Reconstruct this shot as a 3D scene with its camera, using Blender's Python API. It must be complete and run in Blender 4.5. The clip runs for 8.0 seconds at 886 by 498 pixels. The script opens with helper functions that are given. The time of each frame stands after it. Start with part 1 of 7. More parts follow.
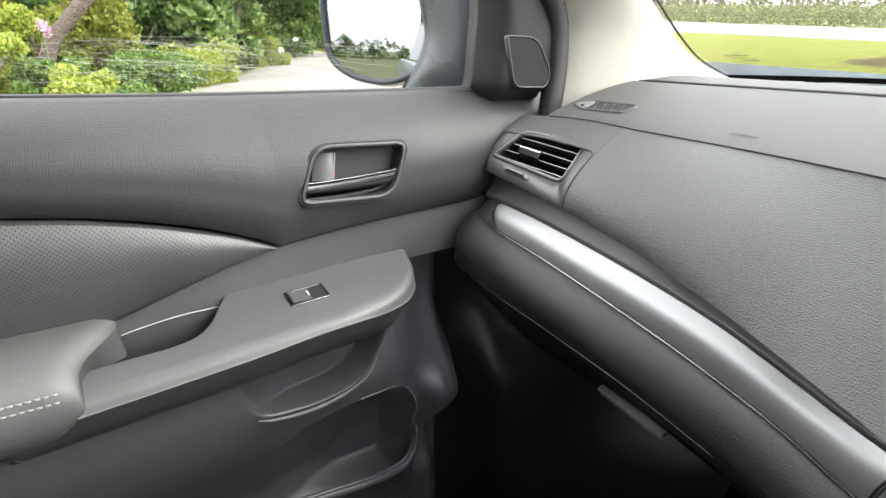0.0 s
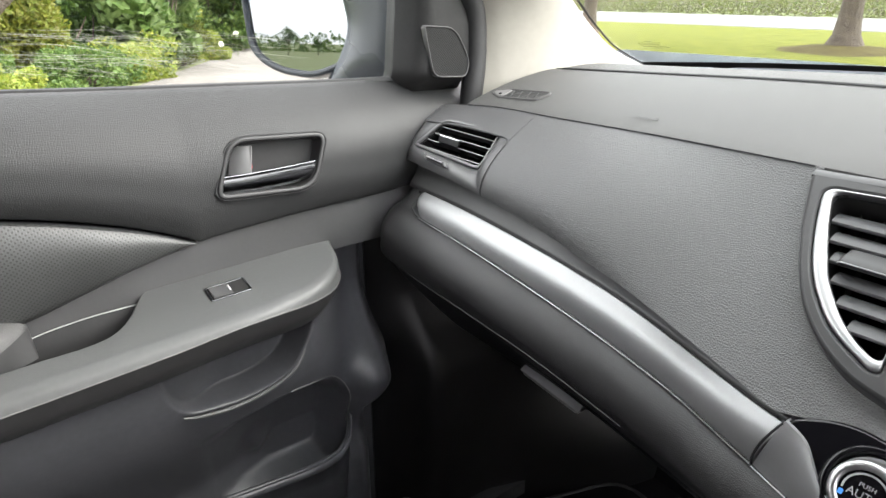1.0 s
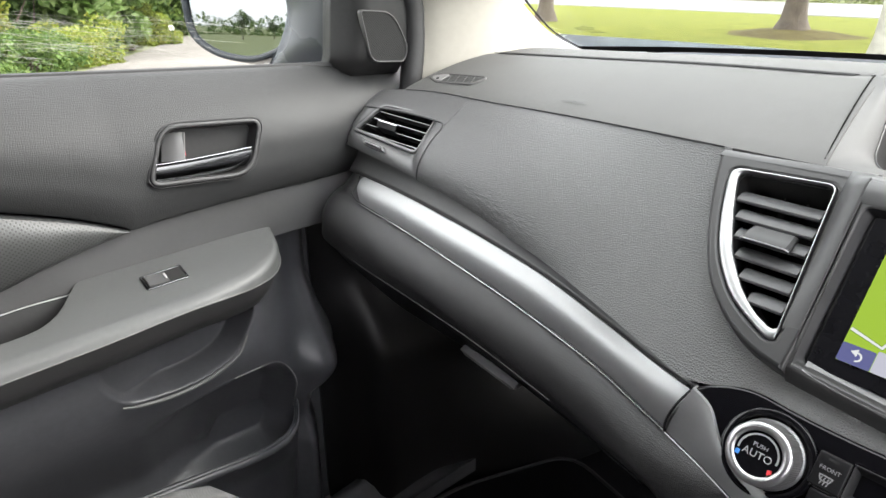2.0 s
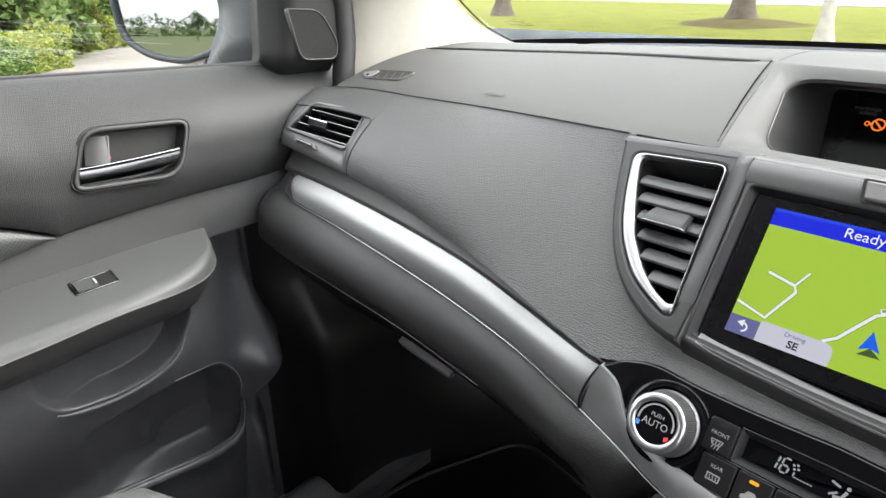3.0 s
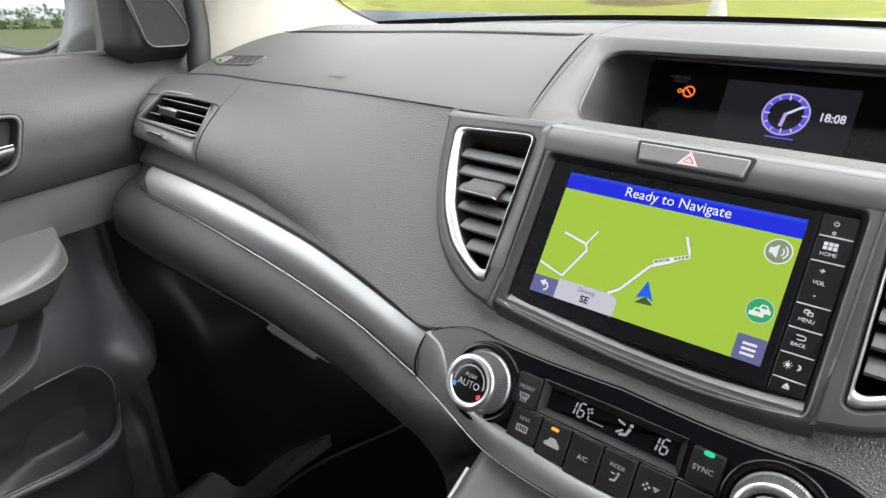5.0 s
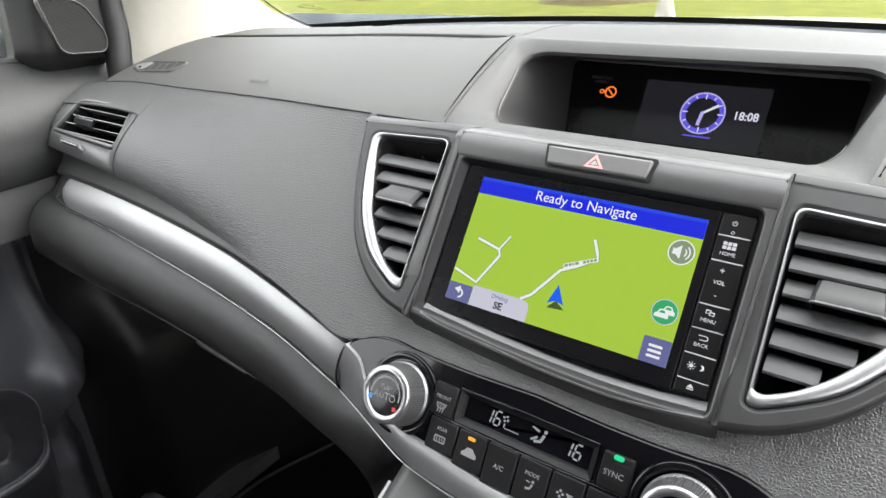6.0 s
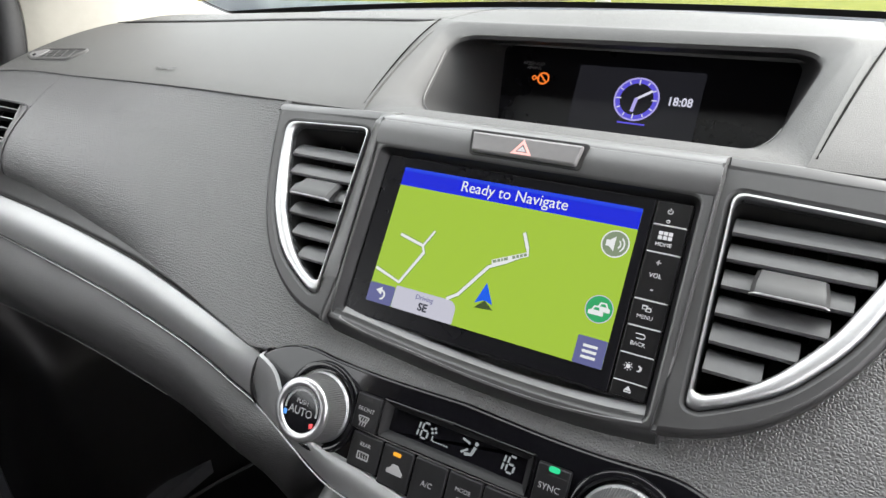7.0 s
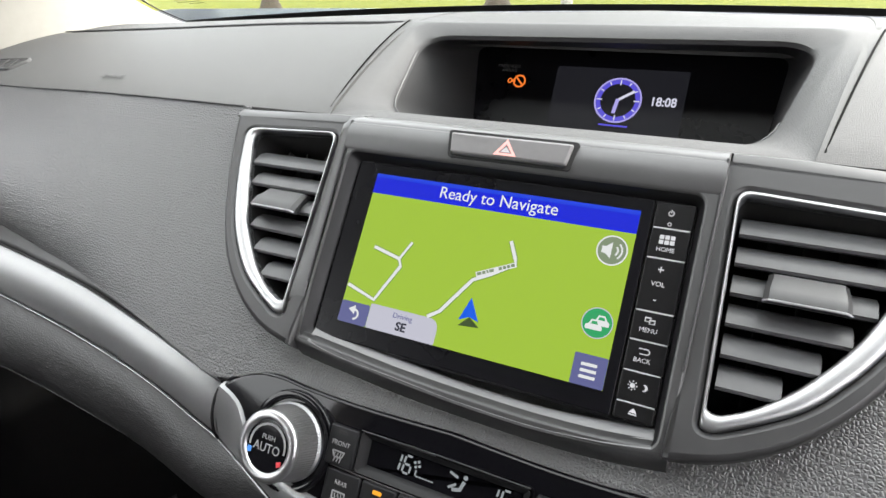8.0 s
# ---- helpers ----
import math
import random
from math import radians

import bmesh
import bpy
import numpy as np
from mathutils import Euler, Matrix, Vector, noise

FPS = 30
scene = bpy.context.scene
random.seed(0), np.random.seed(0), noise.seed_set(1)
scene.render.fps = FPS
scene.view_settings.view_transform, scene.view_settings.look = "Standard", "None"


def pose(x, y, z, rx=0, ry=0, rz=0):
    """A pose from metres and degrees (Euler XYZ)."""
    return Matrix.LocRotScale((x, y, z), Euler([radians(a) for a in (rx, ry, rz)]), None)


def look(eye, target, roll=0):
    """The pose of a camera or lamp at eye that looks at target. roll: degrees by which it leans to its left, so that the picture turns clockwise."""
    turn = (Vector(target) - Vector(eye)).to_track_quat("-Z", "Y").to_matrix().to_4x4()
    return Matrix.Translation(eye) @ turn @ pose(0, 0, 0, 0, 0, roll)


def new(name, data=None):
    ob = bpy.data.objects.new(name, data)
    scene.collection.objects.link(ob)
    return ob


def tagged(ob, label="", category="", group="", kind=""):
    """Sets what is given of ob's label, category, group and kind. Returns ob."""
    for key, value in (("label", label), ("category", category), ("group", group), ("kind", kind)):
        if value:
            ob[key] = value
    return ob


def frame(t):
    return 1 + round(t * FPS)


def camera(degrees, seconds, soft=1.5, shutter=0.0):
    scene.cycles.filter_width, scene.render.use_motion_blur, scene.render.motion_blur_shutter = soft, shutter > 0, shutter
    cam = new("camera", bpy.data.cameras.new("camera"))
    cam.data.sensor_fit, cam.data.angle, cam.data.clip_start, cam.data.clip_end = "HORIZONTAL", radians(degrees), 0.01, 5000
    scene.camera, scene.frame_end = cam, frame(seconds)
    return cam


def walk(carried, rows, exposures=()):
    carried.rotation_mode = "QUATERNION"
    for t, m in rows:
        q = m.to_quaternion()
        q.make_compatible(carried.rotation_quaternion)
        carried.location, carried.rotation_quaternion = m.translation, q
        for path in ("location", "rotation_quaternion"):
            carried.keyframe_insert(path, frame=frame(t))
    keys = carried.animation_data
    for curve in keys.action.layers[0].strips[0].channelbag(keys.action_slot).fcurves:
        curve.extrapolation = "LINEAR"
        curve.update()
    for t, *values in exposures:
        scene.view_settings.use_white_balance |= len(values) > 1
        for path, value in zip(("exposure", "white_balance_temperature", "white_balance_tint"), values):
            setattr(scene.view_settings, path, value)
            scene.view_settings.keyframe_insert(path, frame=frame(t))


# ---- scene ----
cam = camera(70.6, 8.0)
METRES, EYE, TILT, LEAN, TURN, NOSE = 0.305, 1.25, -24.2, 4.0, 58.0, 5.0
ROWS = [
    (0.0, 0.0, 0.0, 0.0, -0.0, 0.0, 0.0),
    (0.5, 0.0604, -0.0127, -0.0119, -2.21, -0.49, 1.04),
    (1.0, 0.1175, -0.0364, -0.0186, -4.24, -0.74, 1.99),
    (1.5, 0.1588, -0.0572, -0.0222, -6.16, -1.67, 2.35),
    (3.0, 0.3324, -0.141, -0.0527, -10.63, -2.75, 5.18),
    (3.5, 0.3996, -0.1697, -0.068, -12.84, -3.22, 6.03),
    (4.0, 0.4546, -0.1936, -0.0806, -14.38, -3.8, 6.69),
    (4.5, 0.5108, -0.2174, -0.0939, -15.81, -4.66, 7.53),
    (6.0, 0.6923, -0.2455, -0.1077, -20.95, -5.39, 9.94),
    (6.5, 0.7402, -0.2182, -0.115, -23.08, -6.39, 10.3),
    (7.0, 0.7865, -0.1582, -0.1292, -25.89, -6.58, 10.92),
    (7.5, 0.8135, -0.0815, -0.1478, -28.85, -6.09, 11.2),
    (8.0, 0.8221, -0.0501, -0.1445, -28.68, -5.75, 12.19),
]
walk(cam, [(t, pose(0, 0, EYE, NOSE, 0, 0) @ pose(0, 0, 0, TILT, LEAN, TURN) @ pose(METRES * x, METRES * y, METRES * z, 90 + pitch, roll, yaw)) for t, x, y, z, yaw, pitch, roll in ROWS],
     exposures=[(0.0, 2.76), (1.5, 2.70), (3.0, 2.69), (6.0, 2.70), (7.0, 2.65), (8.0, 2.63)])

# ---- world and light ----
world = bpy.data.worlds.new("overcast_sky")
scene.world = world
world.use_nodes = True
wn, wl = world.node_tree.nodes, world.node_tree.links
sky = wn.new("ShaderNodeTexSky")
sky.sky_type, sky.sun_disc = "NISHITA", False
sky.sun_elevation, sky.sun_rotation = radians(37), radians(39)
sky.air_density, sky.dust_density, sky.ozone_density = 1.0, 3.0, 1.0
cloud = wn.new("ShaderNodeTexNoise")
cloud.inputs["Scale"].default_value, cloud.inputs["Detail"].default_value = 2.2, 5.0
cloud_ramp = wn.new("ShaderNodeValToRGB")
cloud_ramp.color_ramp.elements[0].color = (7.4, 7.15, 7.3, 1)
cloud_ramp.color_ramp.elements[1].color = (12.5, 12.0, 11.9, 1)
cloud_ramp.color_ramp.elements[0].position, cloud_ramp.color_ramp.elements[1].position = 0.35, 0.7
sky_mix = wn.new("ShaderNodeMixRGB")
sky_mix.inputs[0].default_value = 0.8
wl.new(cloud.outputs["Fac"], cloud_ramp.inputs[0])
wl.new(sky.outputs[0], sky_mix.inputs[1])
wl.new(cloud_ramp.outputs[0], sky_mix.inputs[2])
wl.new(sky_mix.outputs[0], wn["Background"].inputs["Color"])
wn["Background"].inputs["Strength"].default_value = 0.13


sun = new("sun", bpy.data.lights.new("sun", "SUN"))
sun.data.energy, sun.data.angle, sun.data.color = 1.1, radians(50), (1.0, 0.97, 0.94)
sun.matrix_world = look((6.4, 8, 7.8), (0, 0, 0))

# the lit screens' level against the daylight
SCREEN = 0.137

# ---- materials ----


def mat(name, color, rough=0.5, metal=0.0, bump=(), tint=0.0, tint_scale=30.0, gloss_var=0.0, coat=0.0, spec=0.5):
    """A surface: bump is a list of (kind, scale, strength, distance); tint varies the colour over tint_scale."""
    m = bpy.data.materials.new(name)
    m.use_nodes = True
    n, l = m.node_tree.nodes, m.node_tree.links
    b = n["Principled BSDF"]
    b.inputs["Base Color"].default_value = (*color, 1)
    b.inputs["Roughness"].default_value = rough
    b.inputs["Metallic"].default_value = metal
    b.inputs["Specular IOR Level"].default_value = spec
    b.inputs["Coat Weight"].default_value = coat
    tc = n.new("ShaderNodeTexCoord")
    if tint:
        t1, t2 = n.new("ShaderNodeTexNoise"), n.new("ShaderNodeTexNoise")
        t1.inputs["Scale"].default_value, t1.inputs["Detail"].default_value = tint_scale, 6
        t2.inputs["Scale"].default_value, t2.inputs["Detail"].default_value = tint_scale * 9, 3
        l.new(tc.outputs["Object"], t1.inputs["Vector"])
        l.new(tc.outputs["Object"], t2.inputs["Vector"])
        add = n.new("ShaderNodeMath")
        add.operation = "ADD"
        l.new(t1.outputs["Fac"], add.inputs[0])
        l.new(t2.outputs["Fac"], add.inputs[1])
        r = n.new("ShaderNodeValToRGB")
        r.color_ramp.elements[0].position, r.color_ramp.elements[1].position = 0.3, 0.7
        half = n.new("ShaderNodeMath")
        half.operation, half.inputs[1].default_value = "MULTIPLY", 0.5
        l.new(add.outputs[0], half.inputs[0])
        l.new(half.outputs[0], r.inputs[0])
        r.color_ramp.elements[0].color = (*[c * (1 - tint) for c in color], 1)
        r.color_ramp.elements[1].color = (*[min(1, c * (1 + tint)) for c in color], 1)
        l.new(r.outputs[0], b.inputs["Base Color"])
        if gloss_var:
            g = n.new("ShaderNodeMapRange")
            g.inputs["To Min"].default_value, g.inputs["To Max"].default_value = rough - gloss_var, rough + gloss_var
            g.inputs["From Min"].default_value, g.inputs["From Max"].default_value = 0.35, 0.65
            l.new(t1.outputs["Fac"], g.inputs["Value"])
            l.new(g.outputs[0], b.inputs["Roughness"])
    last = None
    for kind, scale, strength, distance in bump:
        if kind == "cells":
            warp = n.new("ShaderNodeTexNoise")
            warp.inputs["Scale"].default_value = scale * 0.8
            l.new(tc.outputs["Object"], warp.inputs["Vector"])
            wmix = n.new("ShaderNodeVectorMath")
            wmix.operation, wmix.inputs["Scale"].default_value = "SCALE", 0.2 / scale
            l.new(warp.outputs["Color"], wmix.inputs[0])
            wadd = n.new("ShaderNodeVectorMath")
            l.new(tc.outputs["Object"], wadd.inputs[0])
            l.new(wmix.outputs[0], wadd.inputs[1])
            t = n.new("ShaderNodeTexVoronoi")
            t.feature = "DISTANCE_TO_EDGE"
            t.inputs["Randomness"].default_value = 0.8
            l.new(wadd.outputs[0], t.inputs["Vector"])
            dome = n.new("ShaderNodeMapRange")
            dome.interpolation_type = "SMOOTHSTEP"
            dome.inputs["From Min"].default_value, dome.inputs["From Max"].default_value = 0.0, 0.32
            l.new(t.outputs["Distance"], dome.inputs["Value"])
            out = dome.outputs[0]
        elif kind == "dots":
            t = n.new("ShaderNodeTexVoronoi")
            t.inputs["Randomness"].default_value = 0.0
            flatten = n.new("ShaderNodeVectorMath")
            flatten.operation, flatten.inputs[1].default_value = "MULTIPLY", (0, 1, 1)
            turn = n.new("ShaderNodeVectorRotate")
            turn.rotation_type, turn.inputs["Angle"].default_value = "X_AXIS", radians(45)
            l.new(tc.outputs["Object"], flatten.inputs[0])
            l.new(flatten.outputs[0], turn.inputs["Vector"])
            l.new(turn.outputs[0], t.inputs["Vector"])
            st = n.new("ShaderNodeMapRange")
            st.inputs["From Min"].default_value, st.inputs["From Max"].default_value = 0.20, 0.32
            l.new(t.outputs["Distance"], st.inputs["Value"])
            out = st.outputs[0]
            hole = n.new("ShaderNodeMixRGB")
            hole.inputs[1].default_value = (*[c * 0.45 for c in color], 1)
            hole.inputs[2].default_value = (*color, 1)
            for k in list(b.inputs["Base Color"].links):
                l.new(k.from_socket, hole.inputs[2])
            l.new(st.outputs[0], hole.inputs[0])
            l.new(hole.outputs[0], b.inputs["Base Color"])
        else:
            t = n.new("ShaderNodeTexNoise")
            t.inputs["Detail"].default_value = 4
            l.new(tc.outputs["Object"], t.inputs["Vector"])
            out = t.outputs["Fac"]
        t.inputs["Scale"].default_value = scale
        bm_node = n.new("ShaderNodeBump")
        bm_node.inputs["Strength"].default_value, bm_node.inputs["Distance"].default_value = strength, distance
        l.new(out, bm_node.inputs["Height"])
        if last:
            l.new(last.outputs[0], bm_node.inputs["Normal"])
        last = bm_node
    if last:
        l.new(last.outputs[0], b.inputs["Normal"])
    return m


def glow(name, color, strength):
    m = bpy.data.materials.new(name)
    m.use_nodes = True
    b = m.node_tree.nodes["Principled BSDF"]
    b.inputs["Base Color"].default_value = (0.01, 0.01, 0.01, 1)
    b.inputs["Roughness"].default_value = 0.25
    b.inputs["Specular IOR Level"].default_value = 0.08
    b.inputs["Emission Color"].default_value = (*color, 1)
    b.inputs["Emission Strength"].default_value = strength * SCREEN
    return m


def pane_material(name, tint, gloss):
    m = bpy.data.materials.new(name)
    m.use_nodes = True
    n, l = m.node_tree.nodes, m.node_tree.links
    n.remove(n["Principled BSDF"])
    a, g, f, x = n.new("ShaderNodeBsdfTransparent"), n.new("ShaderNodeBsdfGlossy"), n.new("ShaderNodeLayerWeight"), n.new("ShaderNodeMixShader")
    a.inputs["Color"].default_value = (*tint, 1)
    g.inputs["Roughness"].default_value = gloss
    power, scale = n.new("ShaderNodeMath"), n.new("ShaderNodeMath")
    power.operation, power.inputs[1].default_value = "POWER", 5.0
    scale.operation, scale.inputs[1].default_value, scale.inputs[2].default_value = "MULTIPLY_ADD", 0.22, 0.02
    f.inputs["Blend"].default_value = 0.5
    l.new(f.outputs["Facing"], power.inputs[0])
    l.new(power.outputs[0], scale.inputs[0])
    l.new(scale.outputs[0], x.inputs[0])
    l.new(a.outputs[0], x.inputs[1])
    l.new(g.outputs[0], x.inputs[2])
    l.new(x.outputs[0], n["Material Output"].inputs["Surface"])
    return m


GRAIN = [("cells", 560, 0.68, 0.0004)]
door_grain = mat("fine_grained_door_plastic", (0.027, 0.0277, 0.028), 0.48, bump=[("cells", 520, 0.45, 0.0004)], spec=0.34, tint=0.08, tint_scale=18, gloss_var=0.03)
soft_pad = mat("soft_dash_pad", (0.049, 0.0484, 0.047), 0.62, bump=[("cells", 1000, 0.35, 0.0003)], spec=0.44, tint=0.07, tint_scale=14)
grained = mat("grained_dash_plastic", (0.052, 0.0522, 0.0525), 0.40, bump=GRAIN, spec=0.8, tint=0.10, tint_scale=18, gloss_var=0.04)
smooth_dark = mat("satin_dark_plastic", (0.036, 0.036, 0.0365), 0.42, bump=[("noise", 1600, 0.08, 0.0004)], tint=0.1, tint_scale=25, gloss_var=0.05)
fascia_grey = mat("satin_grey_fascia", (0.054, 0.054, 0.0547), 0.44, bump=[("noise", 1500, 0.06, 0.0004)], spec=0.7, tint=0.08, tint_scale=22, gloss_var=0.04)
bezel_grey = mat("satin_bezel_grey", (0.085, 0.085, 0.086), 0.36, bump=[("noise", 1500, 0.06, 0.0004)], spec=0.8, tint=0.08, tint_scale=22, gloss_var=0.04)
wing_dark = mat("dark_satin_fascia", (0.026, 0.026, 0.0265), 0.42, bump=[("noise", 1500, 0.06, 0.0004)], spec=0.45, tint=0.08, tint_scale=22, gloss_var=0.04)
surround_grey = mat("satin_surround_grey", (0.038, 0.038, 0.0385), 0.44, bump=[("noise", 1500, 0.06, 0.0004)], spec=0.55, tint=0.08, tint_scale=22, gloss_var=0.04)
# recess linings, with the shade inside put into the colour
shaded_lining = mat("shaded_recess_lining", (0.018, 0.018, 0.0182), 0.55, spec=0.3, bump=[("noise", 1600, 0.08, 0.0004)], tint=0.12, tint_scale=25)
band_grey = mat("satin_band_grey", (0.052, 0.052, 0.053), 0.42, bump=[("noise", 1600, 0.08, 0.0004)], tint=0.08, tint_scale=25, gloss_var=0.04, spec=0.8)
lower_dark = mat("coarse_lower_plastic", (0.052, 0.053, 0.058), 0.36, bump=[("cells", 700, 0.15, 0.0005)], tint=0.15, tint_scale=15)
leather = mat("dark_leather", (0.022, 0.022, 0.0225), 0.42, bump=[("cells", 620, 0.4, 0.0004), ("noise", 60, 0.06, 0.002)], tint=0.12, tint_scale=16, gloss_var=0.05)
perforated = mat("perforated_leather", (0.050, 0.052, 0.051), 0.47, bump=[("dots", 300, 0.3, 0.0005), ("noise", 50, 0.08, 0.003)], tint=0.12, tint_scale=14)
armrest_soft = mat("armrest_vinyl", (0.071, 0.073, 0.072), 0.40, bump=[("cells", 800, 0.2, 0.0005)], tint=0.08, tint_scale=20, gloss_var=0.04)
silver = mat("brushed_silver_trim", (0.32, 0.324, 0.325), 0.40, 0.62, bump=[("noise", 2400, 0.03, 0.0002)], tint=0.03, tint_scale=40, gloss_var=0.01)
satin_chrome = mat("satin_chrome", (0.37, 0.375, 0.38), 0.42, 1.0, bump=[("noise", 900, 0.04, 0.0003)], tint=0.04, tint_scale=60)
piano = mat("gloss_black", (0.004, 0.004, 0.005), 0.06, spec=0.3, tint=0.2, tint_scale=12, gloss_var=0.01)
# footwell and kick plastics near-black: shade under the dash is in the colour
footwell = mat("shaded_footwell_plastic", (0.008, 0.008, 0.0095), 0.38, spec=0.35, bump=[("cells", 700, 0.3, 0.0008)], tint=0.2, tint_scale=15)
kick_dark = mat("shaded_kick_plastic", (0.009, 0.0092, 0.0100), 0.38, spec=0.25, bump=[("cells", 600, 0.15, 0.0005)], tint=0.15, tint_scale=15)
gunmetal = mat("knurled_gunmetal", (0.26, 0.26, 0.265), 0.40, 0.9, tint=0.1, tint_scale=60)
pale_lip = mat("pale_satin_plastic", (0.34, 0.34, 0.34), 0.45, tint=0.06, tint_scale=30)
nav_glass = mat("screen_glass", (0.004, 0.004, 0.005), 0.28, spec=0.15, tint=0.2, tint_scale=12, gloss_var=0.03)
button_black = mat("button_black", (0.009, 0.009, 0.0098), 0.42, spec=0.22, tint=0.15, tint_scale=60, gloss_var=0.05)
slat_mat = mat("vent_slat", (0.046, 0.046, 0.0475), 0.42, bump=[("noise", 1200, 0.05, 0.0004)], tint=0.1, tint_scale=40, gloss_var=0.05)
# near-black for ducts and hollows, their shade put into the colour
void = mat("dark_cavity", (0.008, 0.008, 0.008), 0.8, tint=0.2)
seam_black = mat("dark_crease", (0.004, 0.004, 0.004), 0.9, spec=0.05, tint=0.2)
rubber = mat("black_rubber", (0.012, 0.012, 0.013), 0.6, bump=[("noise", 700, 0.15, 0.0006)], tint=0.2)
corner_dark = mat("satin_black_plastic", (0.019, 0.019, 0.0192), 0.52, spec=0.22, bump=[("noise", 1600, 0.08, 0.0004)], tint=0.12, tint_scale=25)
hood_pad = mat("grained_hood_pad", (0.046, 0.0458, 0.0455), 0.60, bump=[("cells", 800, 0.4, 0.0004)], spec=0.42, tint=0.08, tint_scale=16)
key_black = mat("key_black", (0.006, 0.006, 0.0065), 0.32, spec=0.3, tint=0.15, tint_scale=60)
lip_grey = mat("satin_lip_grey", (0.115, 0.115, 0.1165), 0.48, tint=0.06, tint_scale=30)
pad_leather = mat("grey_leather_pad", (0.085, 0.085, 0.084), 0.42, bump=[("cells", 700, 0.4, 0.0006), ("noise", 60, 0.06, 0.002)], tint=0.10, tint_scale=16, gloss_var=0.05)
# far darker than the bonnet paint: the door's dark reflection is in the colour
mirror_shell = mat("dark_blue_grey_shell", (0.020, 0.024, 0.030), 0.28, spec=0.4, tint=0.15, tint_scale=8, gloss_var=0.05)
handle_chrome = mat("brushed_handle_chrome", (0.16, 0.163, 0.17), 0.17, 1.0, tint=0.05, tint_scale=80, gloss_var=0.04)
knob_chrome = mat("knob_chrome", (0.42, 0.42, 0.43), 0.36, 1.0, tint=0.04, tint_scale=60)
lever_chrome = mat("dull_chrome", (0.42, 0.43, 0.45), 0.14, 1.0, tint=0.03, tint_scale=80, gloss_var=0.02)
headliner = mat("pale_headliner", (0.295, 0.280, 0.245), 0.75, bump=[("noise", 900, 0.2, 0.0005)], tint=0.05, tint_scale=12)
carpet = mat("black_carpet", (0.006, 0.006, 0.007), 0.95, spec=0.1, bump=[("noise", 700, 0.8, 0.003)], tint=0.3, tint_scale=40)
mesh_grey = mat("speaker_mesh", (0.020, 0.020, 0.020), 0.6, spec=0.1, bump=[("dots", 400, 0.5, 0.0006)], tint=0.06, tint_scale=20)
seat_cloth = mat("charcoal_seat_cloth", (0.03, 0.03, 0.032), 0.85, bump=[("noise", 500, 0.7, 0.0015)], tint=0.3, tint_scale=60)
bolster_cloth = mat("grey_woven_cloth", (0.085, 0.085, 0.084), 0.8, bump=[("dots", 900, 0.8, 0.0006), ("noise", 500, 0.5, 0.001)], tint=0.25, tint_scale=120)
paint = mat("pale_blue_grey_car_paint", (0.50, 0.53, 0.58), 0.32, 0.8, coat=0.8, tint=0.08, tint_scale=5)
stitch_mat = mat("pale_stitching", (0.22, 0.22, 0.21), 0.7, tint=0.2, tint_scale=200)
mark_white = mat("white_print", (0.42, 0.42, 0.43), 0.5, tint=0.05)
soft_print = mat("pale_grey_print", (0.24, 0.24, 0.245), 0.5, tint=0.05)
mark_grey = mat("embossed_grey", (0.03, 0.03, 0.03), 0.5, tint=0.1)
mark_blue = mat("blue_print", (0.05, 0.22, 0.6), 0.5, tint=0.05)
mark_red = mat("red_print", (0.6, 0.04, 0.05), 0.5, tint=0.05)
mark_pink = mat("hazard_print", (0.75, 0.35, 0.32), 0.5, tint=0.05)
hazard_grey = mat("hazard_button_grey", (0.125, 0.122, 0.122), 0.45, tint=0.06)
glass_side = pane_material("side_glass", (0.93, 0.95, 0.94), 0.02)
glass_front = pane_material("windscreen_glass", (0.90, 0.93, 0.92), 0.02)
mirror_glass = mat("mirror_silver", (0.20, 0.21, 0.22), 0.02, 1.0, tint=0.01)
scr_map = glow("screen_map_green", (0.41, 0.63, 0.045), 1.0)
scr_blue = glow("screen_bar_blue", (0.0, 0.012, 0.80), 1.0)
scr_shine = glow("screen_bar_shine", (0.01, 0.06, 0.85), 1.0)
scr_white = glow("screen_white", (0.9, 0.92, 0.92), 1.0)
scr_pale = glow("screen_pale", (0.62, 0.62, 0.72), 1.0)
scr_violet = glow("screen_violet", (0.13, 0.14, 0.34), 1.0)
scr_grey = glow("screen_grey", (0.25, 0.32, 0.2), 1.0)
scr_arrow = glow("screen_arrow", (0.0, 0.12, 0.9), 1.0)
scr_shadow = glow("screen_shadow", (0.05, 0.09, 0.02), 1.0)
scr_green = glow("screen_green_disc", (0.03, 0.42, 0.14), 1.0)
scr_dark = glow("screen_dark_text", (0.03, 0.03, 0.05), 1.0)
scr_road = glow("screen_road_edge", (0.2, 0.35, 0.05), 1.0)
lamp_orange = glow("lamp_orange", (1.0, 0.22, 0.03), 1.1)
lamp_green = glow("lamp_green", (0.02, 0.7, 0.3), 1.2)
lamp_amber = glow("lamp_amber", (1.0, 0.45, 0.03), 1.2)
clock_blue = glow("clock_blue", (0.12, 0.1, 0.75), 1.0)
clock_rim = glow("clock_rim", (0.5, 0.45, 0.95), 1.0)
clock_white = glow("clock_white", (0.8, 0.8, 0.95), 1.0)
clock_back = glow("clock_back", (0.012, 0.012, 0.016), 1.0)
lcd_glow = glow("lcd_digits", (0.6, 0.65, 0.68), 0.55)

# ---- mesh helpers ----


def thing(name, label, category, group="", kind="", at=(0, 0, 0)):
    ob = new(name)
    ob.empty_display_size = 0.02
    ob.location = at
    return tagged(ob, label, category, group, kind)


